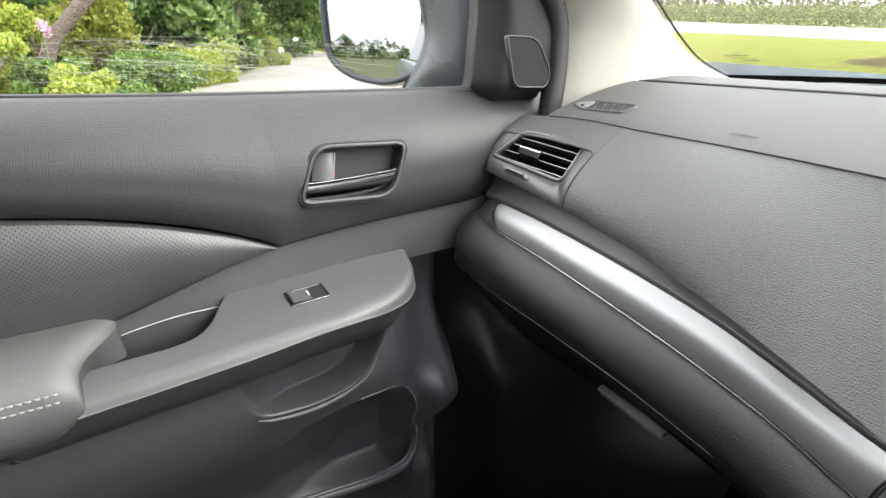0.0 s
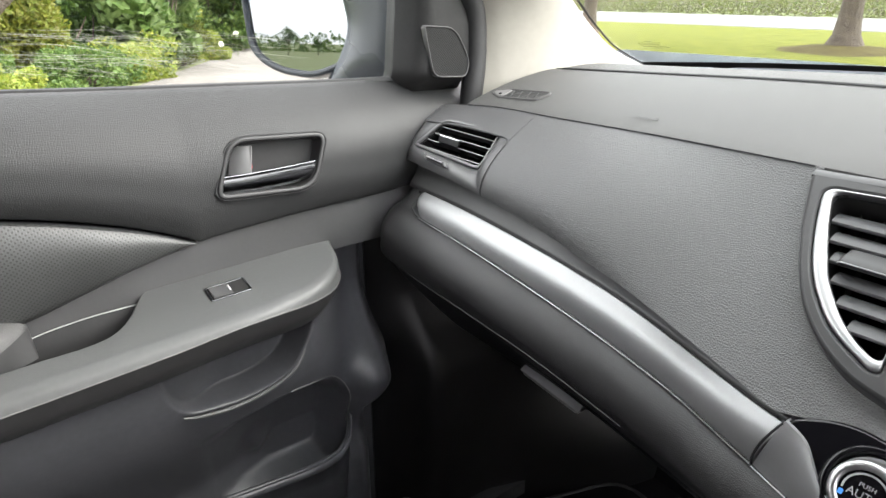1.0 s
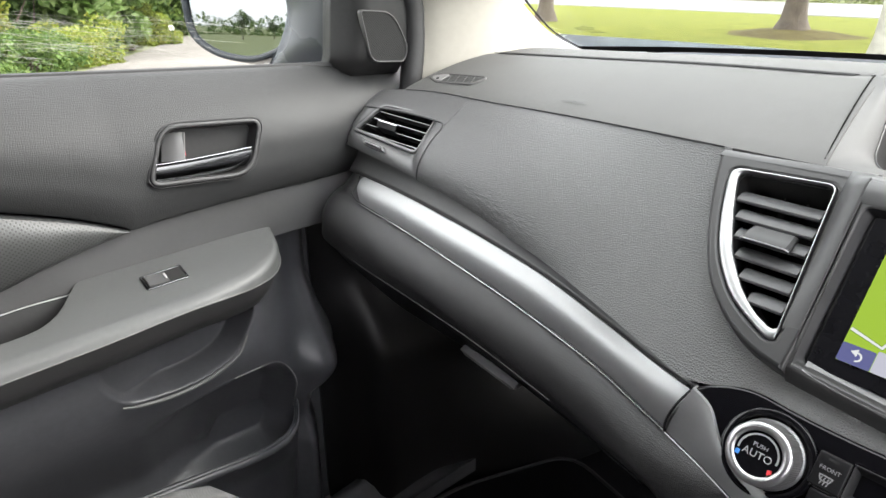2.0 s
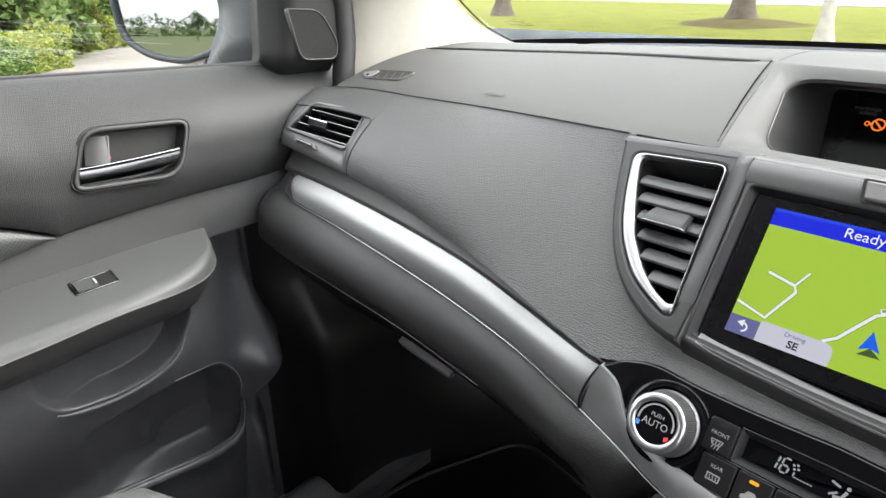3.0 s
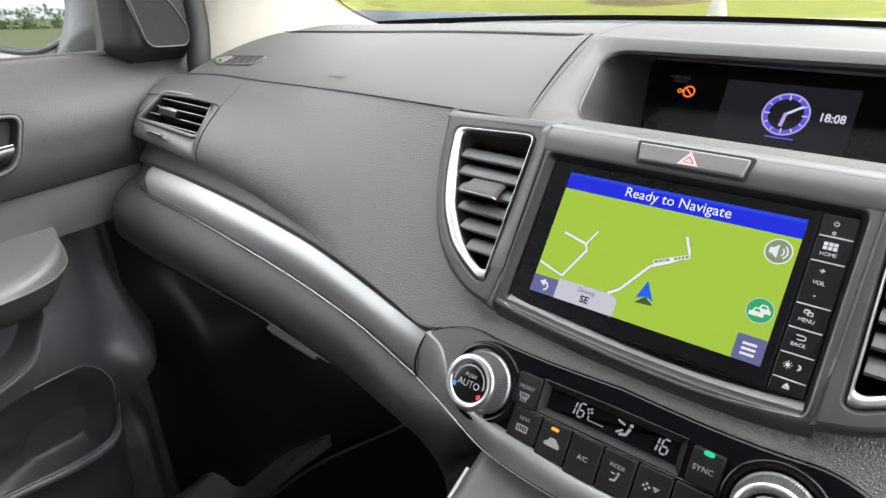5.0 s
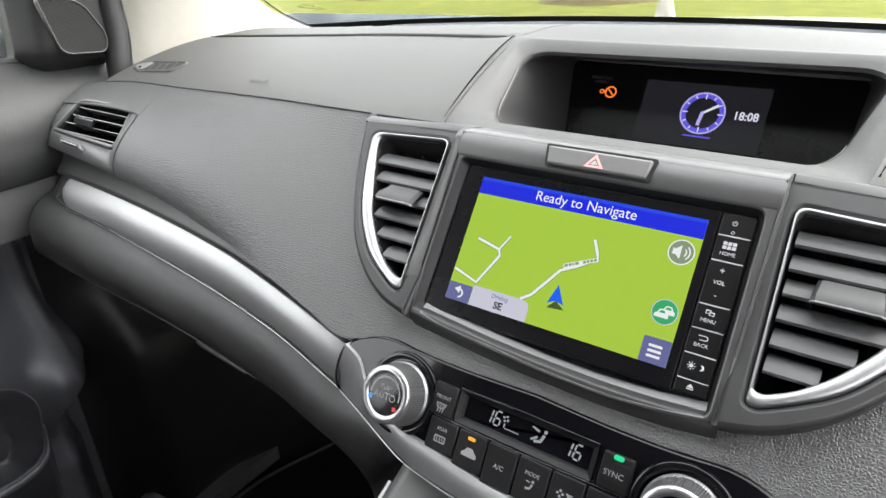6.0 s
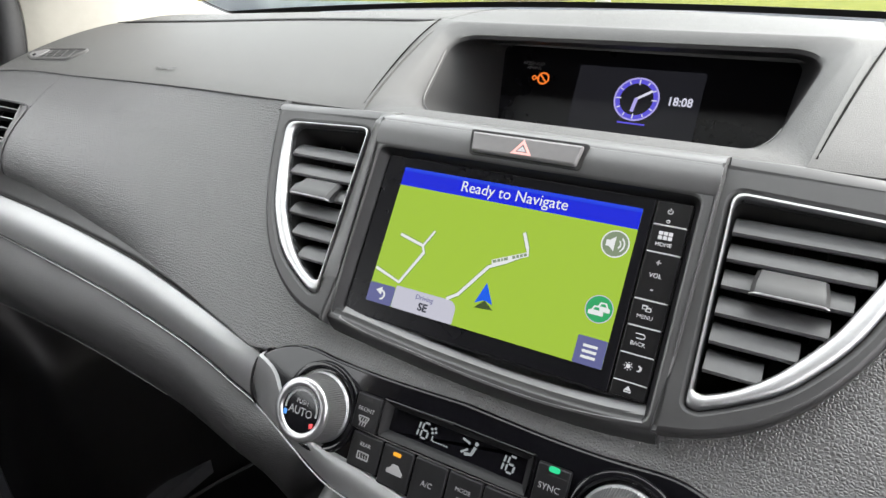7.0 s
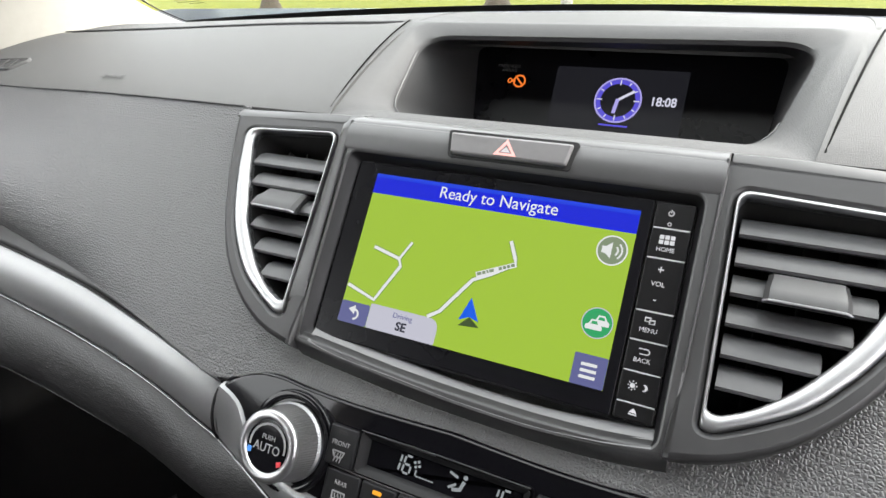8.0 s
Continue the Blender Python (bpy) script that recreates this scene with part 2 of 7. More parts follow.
def part(name, bm, material, parent=None, label=""):
    """Links a bmesh as one mesh object, under a thing or a part."""
    bmesh.ops.recalc_face_normals(bm, faces=bm.faces)
    me = bpy.data.meshes.new(name)
    bm.to_mesh(me)
    bm.free()
    me.materials.append(material)
    ob = new(name, me)
    if parent is not None:
        ob.parent = parent
        ob.matrix_parent_inverse = parent.matrix_basis.inverted() if parent.parent is None else Matrix()
    if label:
        ob["label"] = label
    return ob


def smooth(bm, angle=40):
    bm.normal_update()
    for f in bm.faces:
        f.smooth = True
    lim = radians(angle)
    for e in bm.edges:
        if len(e.link_faces) == 2 and e.calc_face_angle(0) > lim:
            e.smooth = False
    return bm


def curve(*pairs):
    """A smooth function through (x, value or tuple) pairs."""
    xs = np.array([p[0] for p in pairs], float)
    vs = np.array([np.atleast_1d(p[1]) for p in pairs], float)
    sl = np.gradient(vs, xs, axis=0) if len(xs) > 2 else np.repeat((vs[1:] - vs[:-1]) / (xs[1] - xs[0]), 2, axis=0)

    def f(x):
        x = min(max(x, xs[0]), xs[-1])
        i = min(max(int(np.searchsorted(xs, x)) - 1, 0), len(xs) - 2)
        h = xs[i + 1] - xs[i]
        t = (x - xs[i]) / h
        v = ((2 * t**3 - 3 * t**2 + 1) * vs[i] + (t**3 - 2 * t**2 + t) * h * sl[i] + (3 * t**2 - 2 * t**3) * vs[i + 1] + (t**3 - t**2) * h * sl[i + 1])
        return float(v[0]) if len(v) == 1 else v
    return f


def bez(p0, p1, p2, p3, t):
    p0, p1, p2, p3 = (np.array(p, float) for p in (p0, p1, p2, p3))
    return (1 - t)**3 * p0 + 3 * (1 - t)**2 * t * p1 + 3 * (1 - t) * t * t * p2 + t**3 * p3


def sheet(P, thick=None, close_u=False, bm=None, angle=40):
    """A surface through the grid P of places; thick: a vector by which a back is set off, with closed edges."""
    bm = bm or bmesh.new()
    n, m = len(P), len(P[0])
    V = [[bm.verts.new(tuple(p)) for p in row] for row in P]
    un = n if close_u else n - 1
    for i in range(un):
        for j in range(m - 1):
            bm.faces.new((V[i][j], V[(i + 1) % n][j], V[(i + 1) % n][j + 1], V[i][j + 1]))
    if thick is not None:
        th = np.array(thick, float)
        W = [[bm.verts.new(tuple(np.array(p) + th)) for p in row] for row in P]
        for i in range(un):
            for j in range(m - 1):
                bm.faces.new((W[i][j], W[i][j + 1], W[(i + 1) % n][j + 1], W[(i + 1) % n][j]))
            for j in (0, m - 1):
                bm.faces.new((V[i][j], V[(i + 1) % n][j], W[(i + 1) % n][j], W[i][j]))
        if not close_u:
            for i in (0, n - 1):
                for j in range(m - 1):
                    bm.faces.new((V[i][j], V[i][j + 1], W[i][j + 1], W[i][j]))
    return smooth(bm, angle)


def sweep(path, radius, sides=8, bm=None, flat=1.0, cap=True):
    """A round bar along a path; radius: a number or one for each place."""
    bm = bm or bmesh.new()
    path = [Vector(p) for p in path]
    rings = []
    for i, p in enumerate(path):
        a, b = path[max(i - 1, 0)], path[min(i + 1, len(path) - 1)]
        d = (b - a).normalized()
        side = d.cross(Vector((0.31, 0.17, 0.93))).normalized()
        up = side.cross(d)
        r = radius[i] if hasattr(radius, "__len__") else radius
        rings.append([bm.verts.new(p + (side * math.cos(2 * math.pi * k / sides) + up * math.sin(2 * math.pi * k / sides) * flat) * r) for k in range(sides)])
    for a, b in zip(rings, rings[1:]):
        for k in range(sides):
            bm.faces.new((a[k], a[(k + 1) % sides], b[(k + 1) % sides], b[k]))
    if cap:
        bm.faces.new(rings[0])
        bm.faces.new(rings[-1])
    return smooth(bm)


def ramp(a, b, v):
    """0 at a, 1 at b, eased."""
    t = max(0.0, min(1.0, (v - a) / (b - a)))
    return t * t * (3 - 2 * t)


def inside_by(loop, y, z):
    """How far a place lies inside a closed outline (negative: outside)."""
    best, cross = 1e9, False
    for (ay, az), (by, bz) in zip(loop, loop[1:] + loop[:1]):
        dy, dz = by - ay, bz - az
        t = max(0.0, min(1.0, ((y - ay) * dy + (z - az) * dz) / (dy * dy + dz * dz + 1e-12)))
        best = min(best, math.hypot(y - ay - t * dy, z - az - t * dz))
        if (az > z) != (bz > z) and y < ay + dy * (z - az) / dz:
            cross = not cross
    return best if cross else -best


def dense(corners, r, n=7, side=8):
    """A closed 2D outline of rounded corners with the straight sides sampled too."""
    loop, out = rounded(corners, r, n), []
    for i, p in enumerate(loop):
        out.append(p)
        if i % n == n - 1:
            q = loop[(i + 1) % len(loop)]
            out += [p * (1 - t) + q * t for t in np.linspace(0, 1, side + 2)[1:-1]]
    return out


class Plane:
    """A slanted working plane: u to the car's right, v down the plane, h out of it towards the seats."""

    def __init__(self, origin, down, across=(1, 0, 0)):
        self.o, self.x = np.array(origin, float), np.array(across, float) / np.linalg.norm(across)
        d = np.array(down, float)
        d -= self.x * (d @ self.x)
        self.d = d / np.linalg.norm(d)
        self.n = np.cross(self.d, self.x)

    def at(self, u, v, h=0.0):
        return self.o + self.x * u + self.d * v + self.n * h

    def matrix(self, u, v, h=0.0):
        m = Matrix.Identity(4)
        for i, a in enumerate((self.x, -self.d, self.n)):
            m.col[i].xyz = a
        m.translation = self.at(u, v, h)
        return m


def rounded(points, r, n=5):
    """A closed outline of 2D corners, each rounded by r (a number, or one for each corner)."""
    out, k = [], len(points)
    for i in range(k):
        p, a, b = (np.array(points[j % k], float) for j in (i, i - 1, i + 1))
        ri = r[i] if hasattr(r, "__len__") else r
        da, db = a - p, b - p
        la, lb = np.linalg.norm(da), np.linalg.norm(db)
        ri = min(ri, 0.48 * la, 0.48 * lb)
        if ri < 1e-6:
            out.append(p)
            continue
        s, e = p + da / la * ri, p + db / lb * ri
        for t in np.linspace(0, 1, n):
            out.append((1 - t)**2 * s + 2 * t * (1 - t) * p + t * t * e)
    return [np.array(q) for q in out]


def box2(u0, v0, u1, v1, r=0.0, n=4):
    return rounded([(u0, v0), (u1, v0), (u1, v1), (u0, v1)], r, n)


def offset(loop, d):
    """The outline moved inwards by d."""
    k, out = len(loop), []
    area = sum(loop[i][0] * loop[(i + 1) % k][1] - loop[(i + 1) % k][0] * loop[i][1] for i in range(k))
    s = 1 if area > 0 else -1
    for i in range(k):
        a, b = loop[i] - loop[i - 1], loop[(i + 1) % k] - loop[i]
        na = np.array((-a[1], a[0])) / max(np.linalg.norm(a), 1e-9)
        nb = np.array((-b[1], b[0])) / max(np.linalg.norm(b), 1e-9)
        m = na + nb
        m /= max(m @ m / 2, 0.5)
        out.append(loop[i] + s * m * d)
    return out


def slab(pl, outline, h0, h1, bevel=0.0, holes=(), bm=None):
    """A plate on the plane pl from height h0 to h1 with a bevelled front edge and holes through it."""
    bm = bm or bmesh.new()

    def ring(loop, h):
        return [bm.verts.new(tuple(pl.at(p[0], p[1], h))) for p in loop]

    def wall(a, b):
        for i in range(len(a)):
            bm.faces.new((a[i], a[(i + 1) % len(a)], b[(i + 1) % len(b)], b[i]))
    fronts, backs = [], []
    for loop, sign in [(outline, 1)] + [(h, -1) for h in holes]:
        rows = [ring(loop, h0)]
        if bevel:
            for k in (0, 45, 90):
                a = radians(k)
                rows.append(ring(offset(loop, sign * bevel * (1 - math.cos(a))), h1 - bevel * (1 - math.sin(a))))
        else:
            rows.append(ring(loop, h1))
        for a, b in zip(rows, rows[1:]):
            wall(a, b)
        fronts.append(rows[-1])
        backs.append(rows[0])
    smooth(bm, 50)
    for group in (fronts, backs):
        edges = []
        for loop in group:
            for i in range(len(loop)):
                e = bm.edges.get((loop[i], loop[(i + 1) % len(loop)])) or bm.edges.new((loop[i], loop[(i + 1) % len(loop)]))
                edges.append(e)
        if len(group) == 1:
            bm.faces.new(group[0]).smooth = False
        else:
            for f in bmesh.ops.triangle_fill(bm, use_beauty=True, use_dissolve=False, edges=edges)["geom"]:
                if isinstance(f, bmesh.types.BMFace):
                    f.smooth = False
    return bm


def ring_slab(pl, outer, inner, h0, h1, bm=None, bevel=0.0008):
    """A frame between two outlines of the same number of places, with a rounded front."""
    bm = bm or bmesh.new()
    rows = []
    for t, h in ((0, h0), (0, h1 - bevel), (0.12, h1 - bevel * 0.3), (0.3, h1), (0.7, h1), (0.88, h1 - bevel * 0.3), (1, h1 - bevel), (1, h0)):
        rows.append([pl.at(*(a * (1 - t) + b * t), h) for a, b in zip(outer, inner)])
    P = [list(r) for r in zip(*rows)]
    return sheet(P, close_u=True, bm=bm)


def strip(pl, pts, width, h, thick=0.0003, bm=None):
    """A flat line of the given width along 2D places."""
    bm = bm or bmesh.new()
    pts = [np.array(p, float) for p in pts]
    L, R = [], []
    for i, p in enumerate(pts):
        d = pts[min(i + 1, len(pts) - 1)] - pts[max(i - 1, 0)]
        d /= np.linalg.norm(d)
        nrm = np.array((-d[1], d[0])) * width / 2
        L.append(pl.at(*(p + nrm), h))
        R.append(pl.at(*(p - nrm), h))
    return sheet([L, R], thick=-pl.n * thick, bm=bm)


def disc(pl, u, v, r, h0, h1, n=32, bevel=0.0, bm=None):
    return slab(pl, [np.array((u + r * math.cos(2 * math.pi * k / n), v + r * math.sin(2 * math.pi * k / n))) for k in range(n)], h0, h1, bevel, bm=bm)


def lettering(name, words, pl, u, v, size, h, material, parent, label="", stretch=1.0, turn=0.0, bold=0.0):
    """Words in the built-in font, centred at (u, v) on the plane."""
    cu = bpy.data.curves.new(name, "FONT")
    cu.body, cu.size, cu.align_x, cu.align_y, cu.extrude, cu.offset = words, size, "CENTER", "CENTER", 0.0001, bold
    cu.resolution_u = 3
    tmp = bpy.data.objects.new(name, cu)
    me = bpy.data.meshes.new_from_object(tmp)
    bpy.data.objects.remove(tmp)
    bm = bmesh.new()
    bm.from_mesh(me)
    bpy.data.meshes.remove(me)
    bm.transform(pl.matrix(u, v, h) @ pose(0, 0, 0, 0, 0, turn) @ Matrix.Diagonal((stretch, 1, 1, 1)))
    return part(name, bm, material, parent, label)

# ---- the dashboard's lines, across the car: (distance ahead, height) at each x ----
XC = 0.041


def mirrored(f):
    """The same line on both sides of the car's middle."""
    return lambda x: f(x if x <= XC else 2 * XC - x)


seam = mirrored(curve((-0.66, (0.520, 1.112)), (-0.57, (0.537, 1.1195)), (-0.45, (0.541, 1.1213)), (-0.33, (0.540, 1.1240)), (-0.18, (0.533, 1.1262)), (XC, (0.532, 1.127))))
ridge = mirrored(curve((-0.62, (0.692, 1.150)), (-0.45, (0.704, 1.157)), (-0.30, (0.709, 1.164)), (-0.13, (0.706, 1.169)), (XC, (0.712, 1.172))))
scuttle = mirrored(curve((-0.66, (0.800, 1.150)), (-0.58, (0.835, 1.150)), (-0.39, (0.865, 1.156)), (-0.2, (0.885, 1.163)), (XC, (0.895, 1.169))))
face_low = mirrored(curve((-0.66, (0.463, 1.050)), (-0.484, (0.458, 1.039)), (-0.42, (0.4554, 1.0325)), (-0.37, (0.452, 1.0262)), (-0.327, (0.448, 1.0197)), (-0.284, (0.443, 1.0145)), (-0.245, (0.437, 1.0085)), (-0.188, (0.427, 0.9985)), (-0.150, (0.4205, 0.9915)), (-0.118, (0.4155, 0.9865)), (-0.098, (0.4185, 0.9905)), (-0.080, (0.4218, 0.9955)), (-0.03, (0.4218, 0.9955)), (XC, (0.4225, 0.9965))))
trim_top = curve((-0.62, (0.459, 1.0163)), (-0.59, (0.4588, 1.0158)), (-0.53, (0.4583, 1.0143)), (-0.4745, (0.4573, 1.0115)), (-0.4225, (0.4557, 1.0082)), (-0.373, (0.4528, 1.0053)), (-0.328, (0.4496, 1.0020)), (-0.285, (0.4460, 0.9983)), (-0.2466, (0.4415, 0.9935)), (-0.22, (0.4383, 0.9892)), (-0.19, (0.4345, 0.9842)), (-0.16, (0.4290, 0.9802)), (-0.13, (0.4225, 0.9780)), (-0.108, (0.4170, 0.9785)))
trim_bot = curve((-0.62, (0.436, 0.9960)), (-0.5575, (0.4355, 0.9905)), (-0.50, (0.437, 0.9850)), (-0.45, (0.4373, 0.9795)), (-0.40, (0.4372, 0.9736)), (-0.35, (0.4366, 0.9677)), (-0.30, (0.4350, 0.9618)), (-0.246, (0.4312, 0.9553)), (-0.206, (0.4272, 0.9502)), (-0.181, (0.424, 0.9458)), (-0.152, (0.4197, 0.9398)), (-0.126, (0.4155, 0.9352)), (-0.104, (0.408, 0.9340)))
belly = curve((-0.62, (0.404, 0.958)), (-0.50, (0.404, 0.948)), (-0.40, (0.408, 0.935)), (-0.30, (0.411, 0.919)), (-0.197, (0.406, 0.908)), (-0.137, (0.397, 0.902)), (-0.085, (0.390, 0.900)))
lip = curve((-0.62, (0.406, 0.936)), (-0.56, (0.412, 0.925)), (-0.47, (0.420, 0.912)), (-0.40, (0.433, 0.893)), (-0.30, (0.444, 0.872)), (-0.197, (0.436, 0.866)), (-0.137, (0.420, 0.872)), (-0.085, (0.410, 0.870)))
glove_low = curve((-0.62, (0.520, 0.800)), (-0.45, (0.520, 0.800)), (-0.36, (0.510, 0.812)), (-0.26, (0.480, 0.830)), (-0.18, (0.447, 0.850)), (-0.125, (0.420, 0.865)), (-0.085, (0.398, 0.860)))


def at(f, x, dy=0.0, dz=0.0):
    y, z = f(x)
    return np.array((x, y + dy, z + dz))


def face_at(x, t):
    """The grained face below the top pad: t = 0 at the seam, 1 at its lower edge."""
    a, b = at(seam, x), at(face_low, x)
    drop, reach = a[2] - b[2], a[1] - b[1]
    k = 1 - max(0.0, min(1.0, ((x if x < XC else 2 * XC - x) + 0.38) / 0.22))
    k = k * k * (3 - 2 * k)
    full = bez(a, a + np.array((0, -0.46 * reach, -0.24 * drop)), b + np.array((0, -0.07 * reach, 0.36 * drop)), b, t)
    plain = bez(a, a * 0.67 + b * 0.33 + np.array((0, 0.004, 0)), a * 0.33 + b * 0.67 + np.array((0, 0.002, 0.002)), b, t)
    sag = 0.0020 * ramp(-0.078, -0.055, x) * ramp(2 * XC + 0.078, 2 * XC + 0.055, x) * ramp(0.70, 0.92, t) * ramp(1.0, 0.945, t)
    return full * k + plain * (1 - k) + np.array((0, sag, 0))


dashboard = thing("dashboard", "charcoal soft-touch dashboard with grained face and pale sheen", "dashboard", at=(XC, 0.6, 0.9))


def across(x0, x1, n):
    return np.linspace(x0, x1, n)


# soft top pads on either side of the display hood, with a shallow ridge before the glass


def pad_edge(v):
    """Where the pad meets the hood, from the seam (0) to the ridge (1) and on."""
    return -0.0990 - 0.0305 * min(v, 1.15)


def top_pad(side):
    P = []
    for i in range(49):
        row = []
        for j in range(27):
            v = j / 26
            x0, x1 = -0.605 - 0.01 * v, pad_edge(v * 1.45)
            x = x0 + (x1 - x0) * i / 48
            a, b, c = at(seam, x), at(ridge, x), at(scuttle, x)
            if v < 0.04:
                p = a + np.array((0, 0.001, -0.003 + 0.075 * v))
            elif v < 0.66:
                t = (v - 0.04) / 0.62
                p = a * (1 - t) + b * t + np.array((0, 0, 0.006 * math.sin(math.pi * t) ** 0.8))
            elif v < 0.73:
                t = (v - 0.66) / 0.07
                p = b + np.array((0, 0.010 * t, 0.0005 - 0.006 * math.sin(math.pi * t)))
            else:
                t = (v - 0.73) / 0.27
                p = (b + np.array((0, 0.010, 0))) * (1 - t) + c * t + np.array((0, 0, 0.004 * math.sin(math.pi * t)))
            if v >= 0.04:
                t = min(1.0, (v - 0.04) / 0.62)
                p = p + np.array((0, 0, (0.0006 * (1 - t) + 0.0022 * t) * ramp(-0.185, -0.110, x) * (1 - ramp(0.8, 1.0, v))))
            if side > 0:
                p = np.array((2 * XC - p[0], p[1], p[2]))
            row.append(p)
        P.append(row)
    return sheet(P, thick=(0, 0.004, -0.02), angle=60)


part("top_pad", top_pad(-1), soft_pad, dashboard, "matt charcoal soft top pad")
for dy, dz in ((-0.001, 0.0012), (0.0105, 0.0008)):
    part("ridge_groove", sweep([at(ridge, x, dy, dz) for x in across(-0.604, -0.150, 50)], 0.0008, 6), rubber, dashboard, "fine groove along the pad's rear edge")
part("top_pad", top_pad(1), soft_pad, dashboard, "matt charcoal soft top pad")

# grained face, running under the centre fascia to the driver's side, hollow behind the vents
LV = Plane((0, 0.518, 1.114), (0, -0.084, -0.085))
half_wing = [(-0.175, -0.012), (-0.163, 0.030), (-0.147, 0.068), (-0.130, 0.0955), (-0.107, 0.1165), (-0.085, 0.1285), (-0.0645, 0.1335)]
hollow = half_wing + [(2 * XC - u, v) for u, v in half_wing[::-1]] + [(2 * XC + 0.175, -0.06), (-0.175, -0.06)]


def face_hollow(x, t):
    p = face_at(x, t)
    d = inside_by(hollow, p[0], (p - LV.o) @ LV.d)
    return p + np.array((0, 0.085, -0.02)) * ramp(0.005, 0.014, d)


P = [[face_hollow(x, t) for t in np.concatenate((np.linspace(0, 0.88, 46), np.linspace(0.89, 1, 20)))] + [at(face_low, x, 0.012, -0.001)] for x in np.concatenate((across(-0.485, -0.19, 50), across(-0.188, -0.05, 70), across(-0.046, 0.128, 30), across(0.132, 0.270, 70), across(0.275, 2 * XC + 0.40, 24)))]
part("grained_face", sheet(P, thick=(0, 0.02, -0.004), angle=70), grained, dashboard, "pebble-grained dark grey face panel")

# ledge under the face's overhang, above the silver trim
P = [[at(face_low, x, 0.016, 0.004), at(face_low, x, 0.015, -0.004), (at(face_low, x, 0.012) * 0.45 + at(trim_top, x, 0.010) * 0.55), at(trim_top, x, 0.0040, 0.0040), at(trim_top, x, 0.0020, 0.0010), at(trim_top, x, 0.0030, -0.002)] for x in across(-0.634, -0.110, 70)]
part("trim_ledge", sheet(P, thick=(0, 0.02, 0), angle=60), surround_grey, dashboard, "satin ledge above the silver trim")
part("ledge_seam", sweep([at(trim_top, x, 0.0004, 0.0008) for x in across(-0.606, -0.118, 70)], 0.0008, 6), rubber, dashboard, "dark gap above the silver trim")

# lower dash: bulging roll below the trim, glovebox lid and its underside


def roll_profile(x):
    row = [bez(at(trim_bot, x, 0.0, -0.001), at(trim_bot, x, -0.016, -0.004), at(belly, x, -0.001, 0.018), at(belly, x), t) for t in np.linspace(0, 1, 8)]
    return row + [bez(at(belly, x), at(belly, x, 0.001, -0.010), at(lip, x, -0.006, 0.006), at(lip, x), t) for t in np.linspace(0.15, 1, 6)]


P = []
for x in np.concatenate((across(-0.646, -0.606, 16), across(-0.600, -0.137, 70))):
    e = min(1.0, (x + 0.646) / 0.044)
    inset = 0.034 * (1 - math.sqrt(max(0, 1 - (1 - e) ** 2)))
    P.append([r + np.array((0, inset, 0)) for r in [at(trim_top, x, 0.010, -0.001), at(trim_top, x, 0.0025, 0.0), at(trim_bot, x, 0.0025)] + roll_profile(x)])
part("lower_roll", sheet(P, thick=(0, 0.03, 0.002), angle=60), leather, dashboard, "rounded dark roll beneath the silver trim")
path = []
for x in across(-0.578, -0.240, 40):
    row, f = roll_profile(x), 12.6 - 3.4 * ramp(-0.575, -0.30, x)
    k = int(f)
    path.append(row[k] * (1 - f + k) + row[k + 1] * (f - k) + np.array((0, -0.0004, 0)))
part("lid_gap", sweep(path, 0.0007, 6), slat_mat, dashboard, "fine edge of the glovebox lid")
# lid coloured near-black for the shade below the roll
P = []
for x in across(-0.600, -0.142, 50):
    a, b = at(lip, x, 0.004, -0.0025), at(glove_low, x)
    P.append([a] + [bez(a, a + np.array((0, 0.004, -0.015)), b + np.array((0, -0.02, 0.02)), b, t) for t in np.linspace(0.05, 1, 12)] + [b + np.array((0, 0.12, -0.03)), b + np.array((0, 0.30, -0.10))])
glove_lid = part("glovebox_lid", sheet(P, thick=(0, 0.02, 0.02), angle=60), footwell, dashboard, "plastic glovebox lid, shade under the dash in its colour")
P = []
for s in np.linspace(0, 1, 16):
    c = np.array((-0.414 + 0.090 * s, 0.470 - 0.002 * s, 0.846 - 0.005 * s))
    w = 0.0055 if 0 < s < 1 else 0.003
    P.append([c + np.array((0, 0.012, w * 0.8)), c + np.array((0, 0.0, w)), c + np.array((0, -0.006, 0.0)), c + np.array((0, -0.004, -w)), c + np.array((0, 0.012, -w))])
part("glovebox_handle", sheet(P, thick=(0, 0.004, 0), angle=50), lip_grey, glove_lid, "satin grey glovebox pull")

# silver trim strip with its slanted end and thin chrome line
P = []
for i in range(91):
    f = i / 90
    xa, xb = -0.6035 + 0.4915 * f, -0.5790 + 0.4528 * f
    e = min(1.0, f * 0.49 / 0.014)
    w = 0.50 + 0.50 * math.sqrt(max(0.0, 1 - (1 - e) ** 2))
    a, b = at(trim_top, xa), at(trim_bot, xb)
    a, b = (a + b) / 2 + (a - b) / 2 * (0.4 + 0.6 * w) * 0.985, (a + b) / 2 - (a - b) / 2 * w * 0.94
    row = []
    for t in np.linspace(0, 1, 13):
        crown = math.sin(math.pi * t ** 1.1) * min(1, w * 1.1)
        row.append(a * (1 - t) + b * t + np.array((0, -0.0048 * crown - 0.0004, 0.0036 * crown)))
    P.append(row)
trim_strip = part("silver_trim", sheet(P, thick=(0, 0.01, 0), angle=60), silver, dashboard, "brushed silver trim strip")
part("chrome_line", sweep([at(trim_bot, x, -0.0016, 0.0004) for x in across(-0.576, -0.1275, 70)], 0.0006, 6), knob_chrome, trim_strip, "thin bright chrome line")
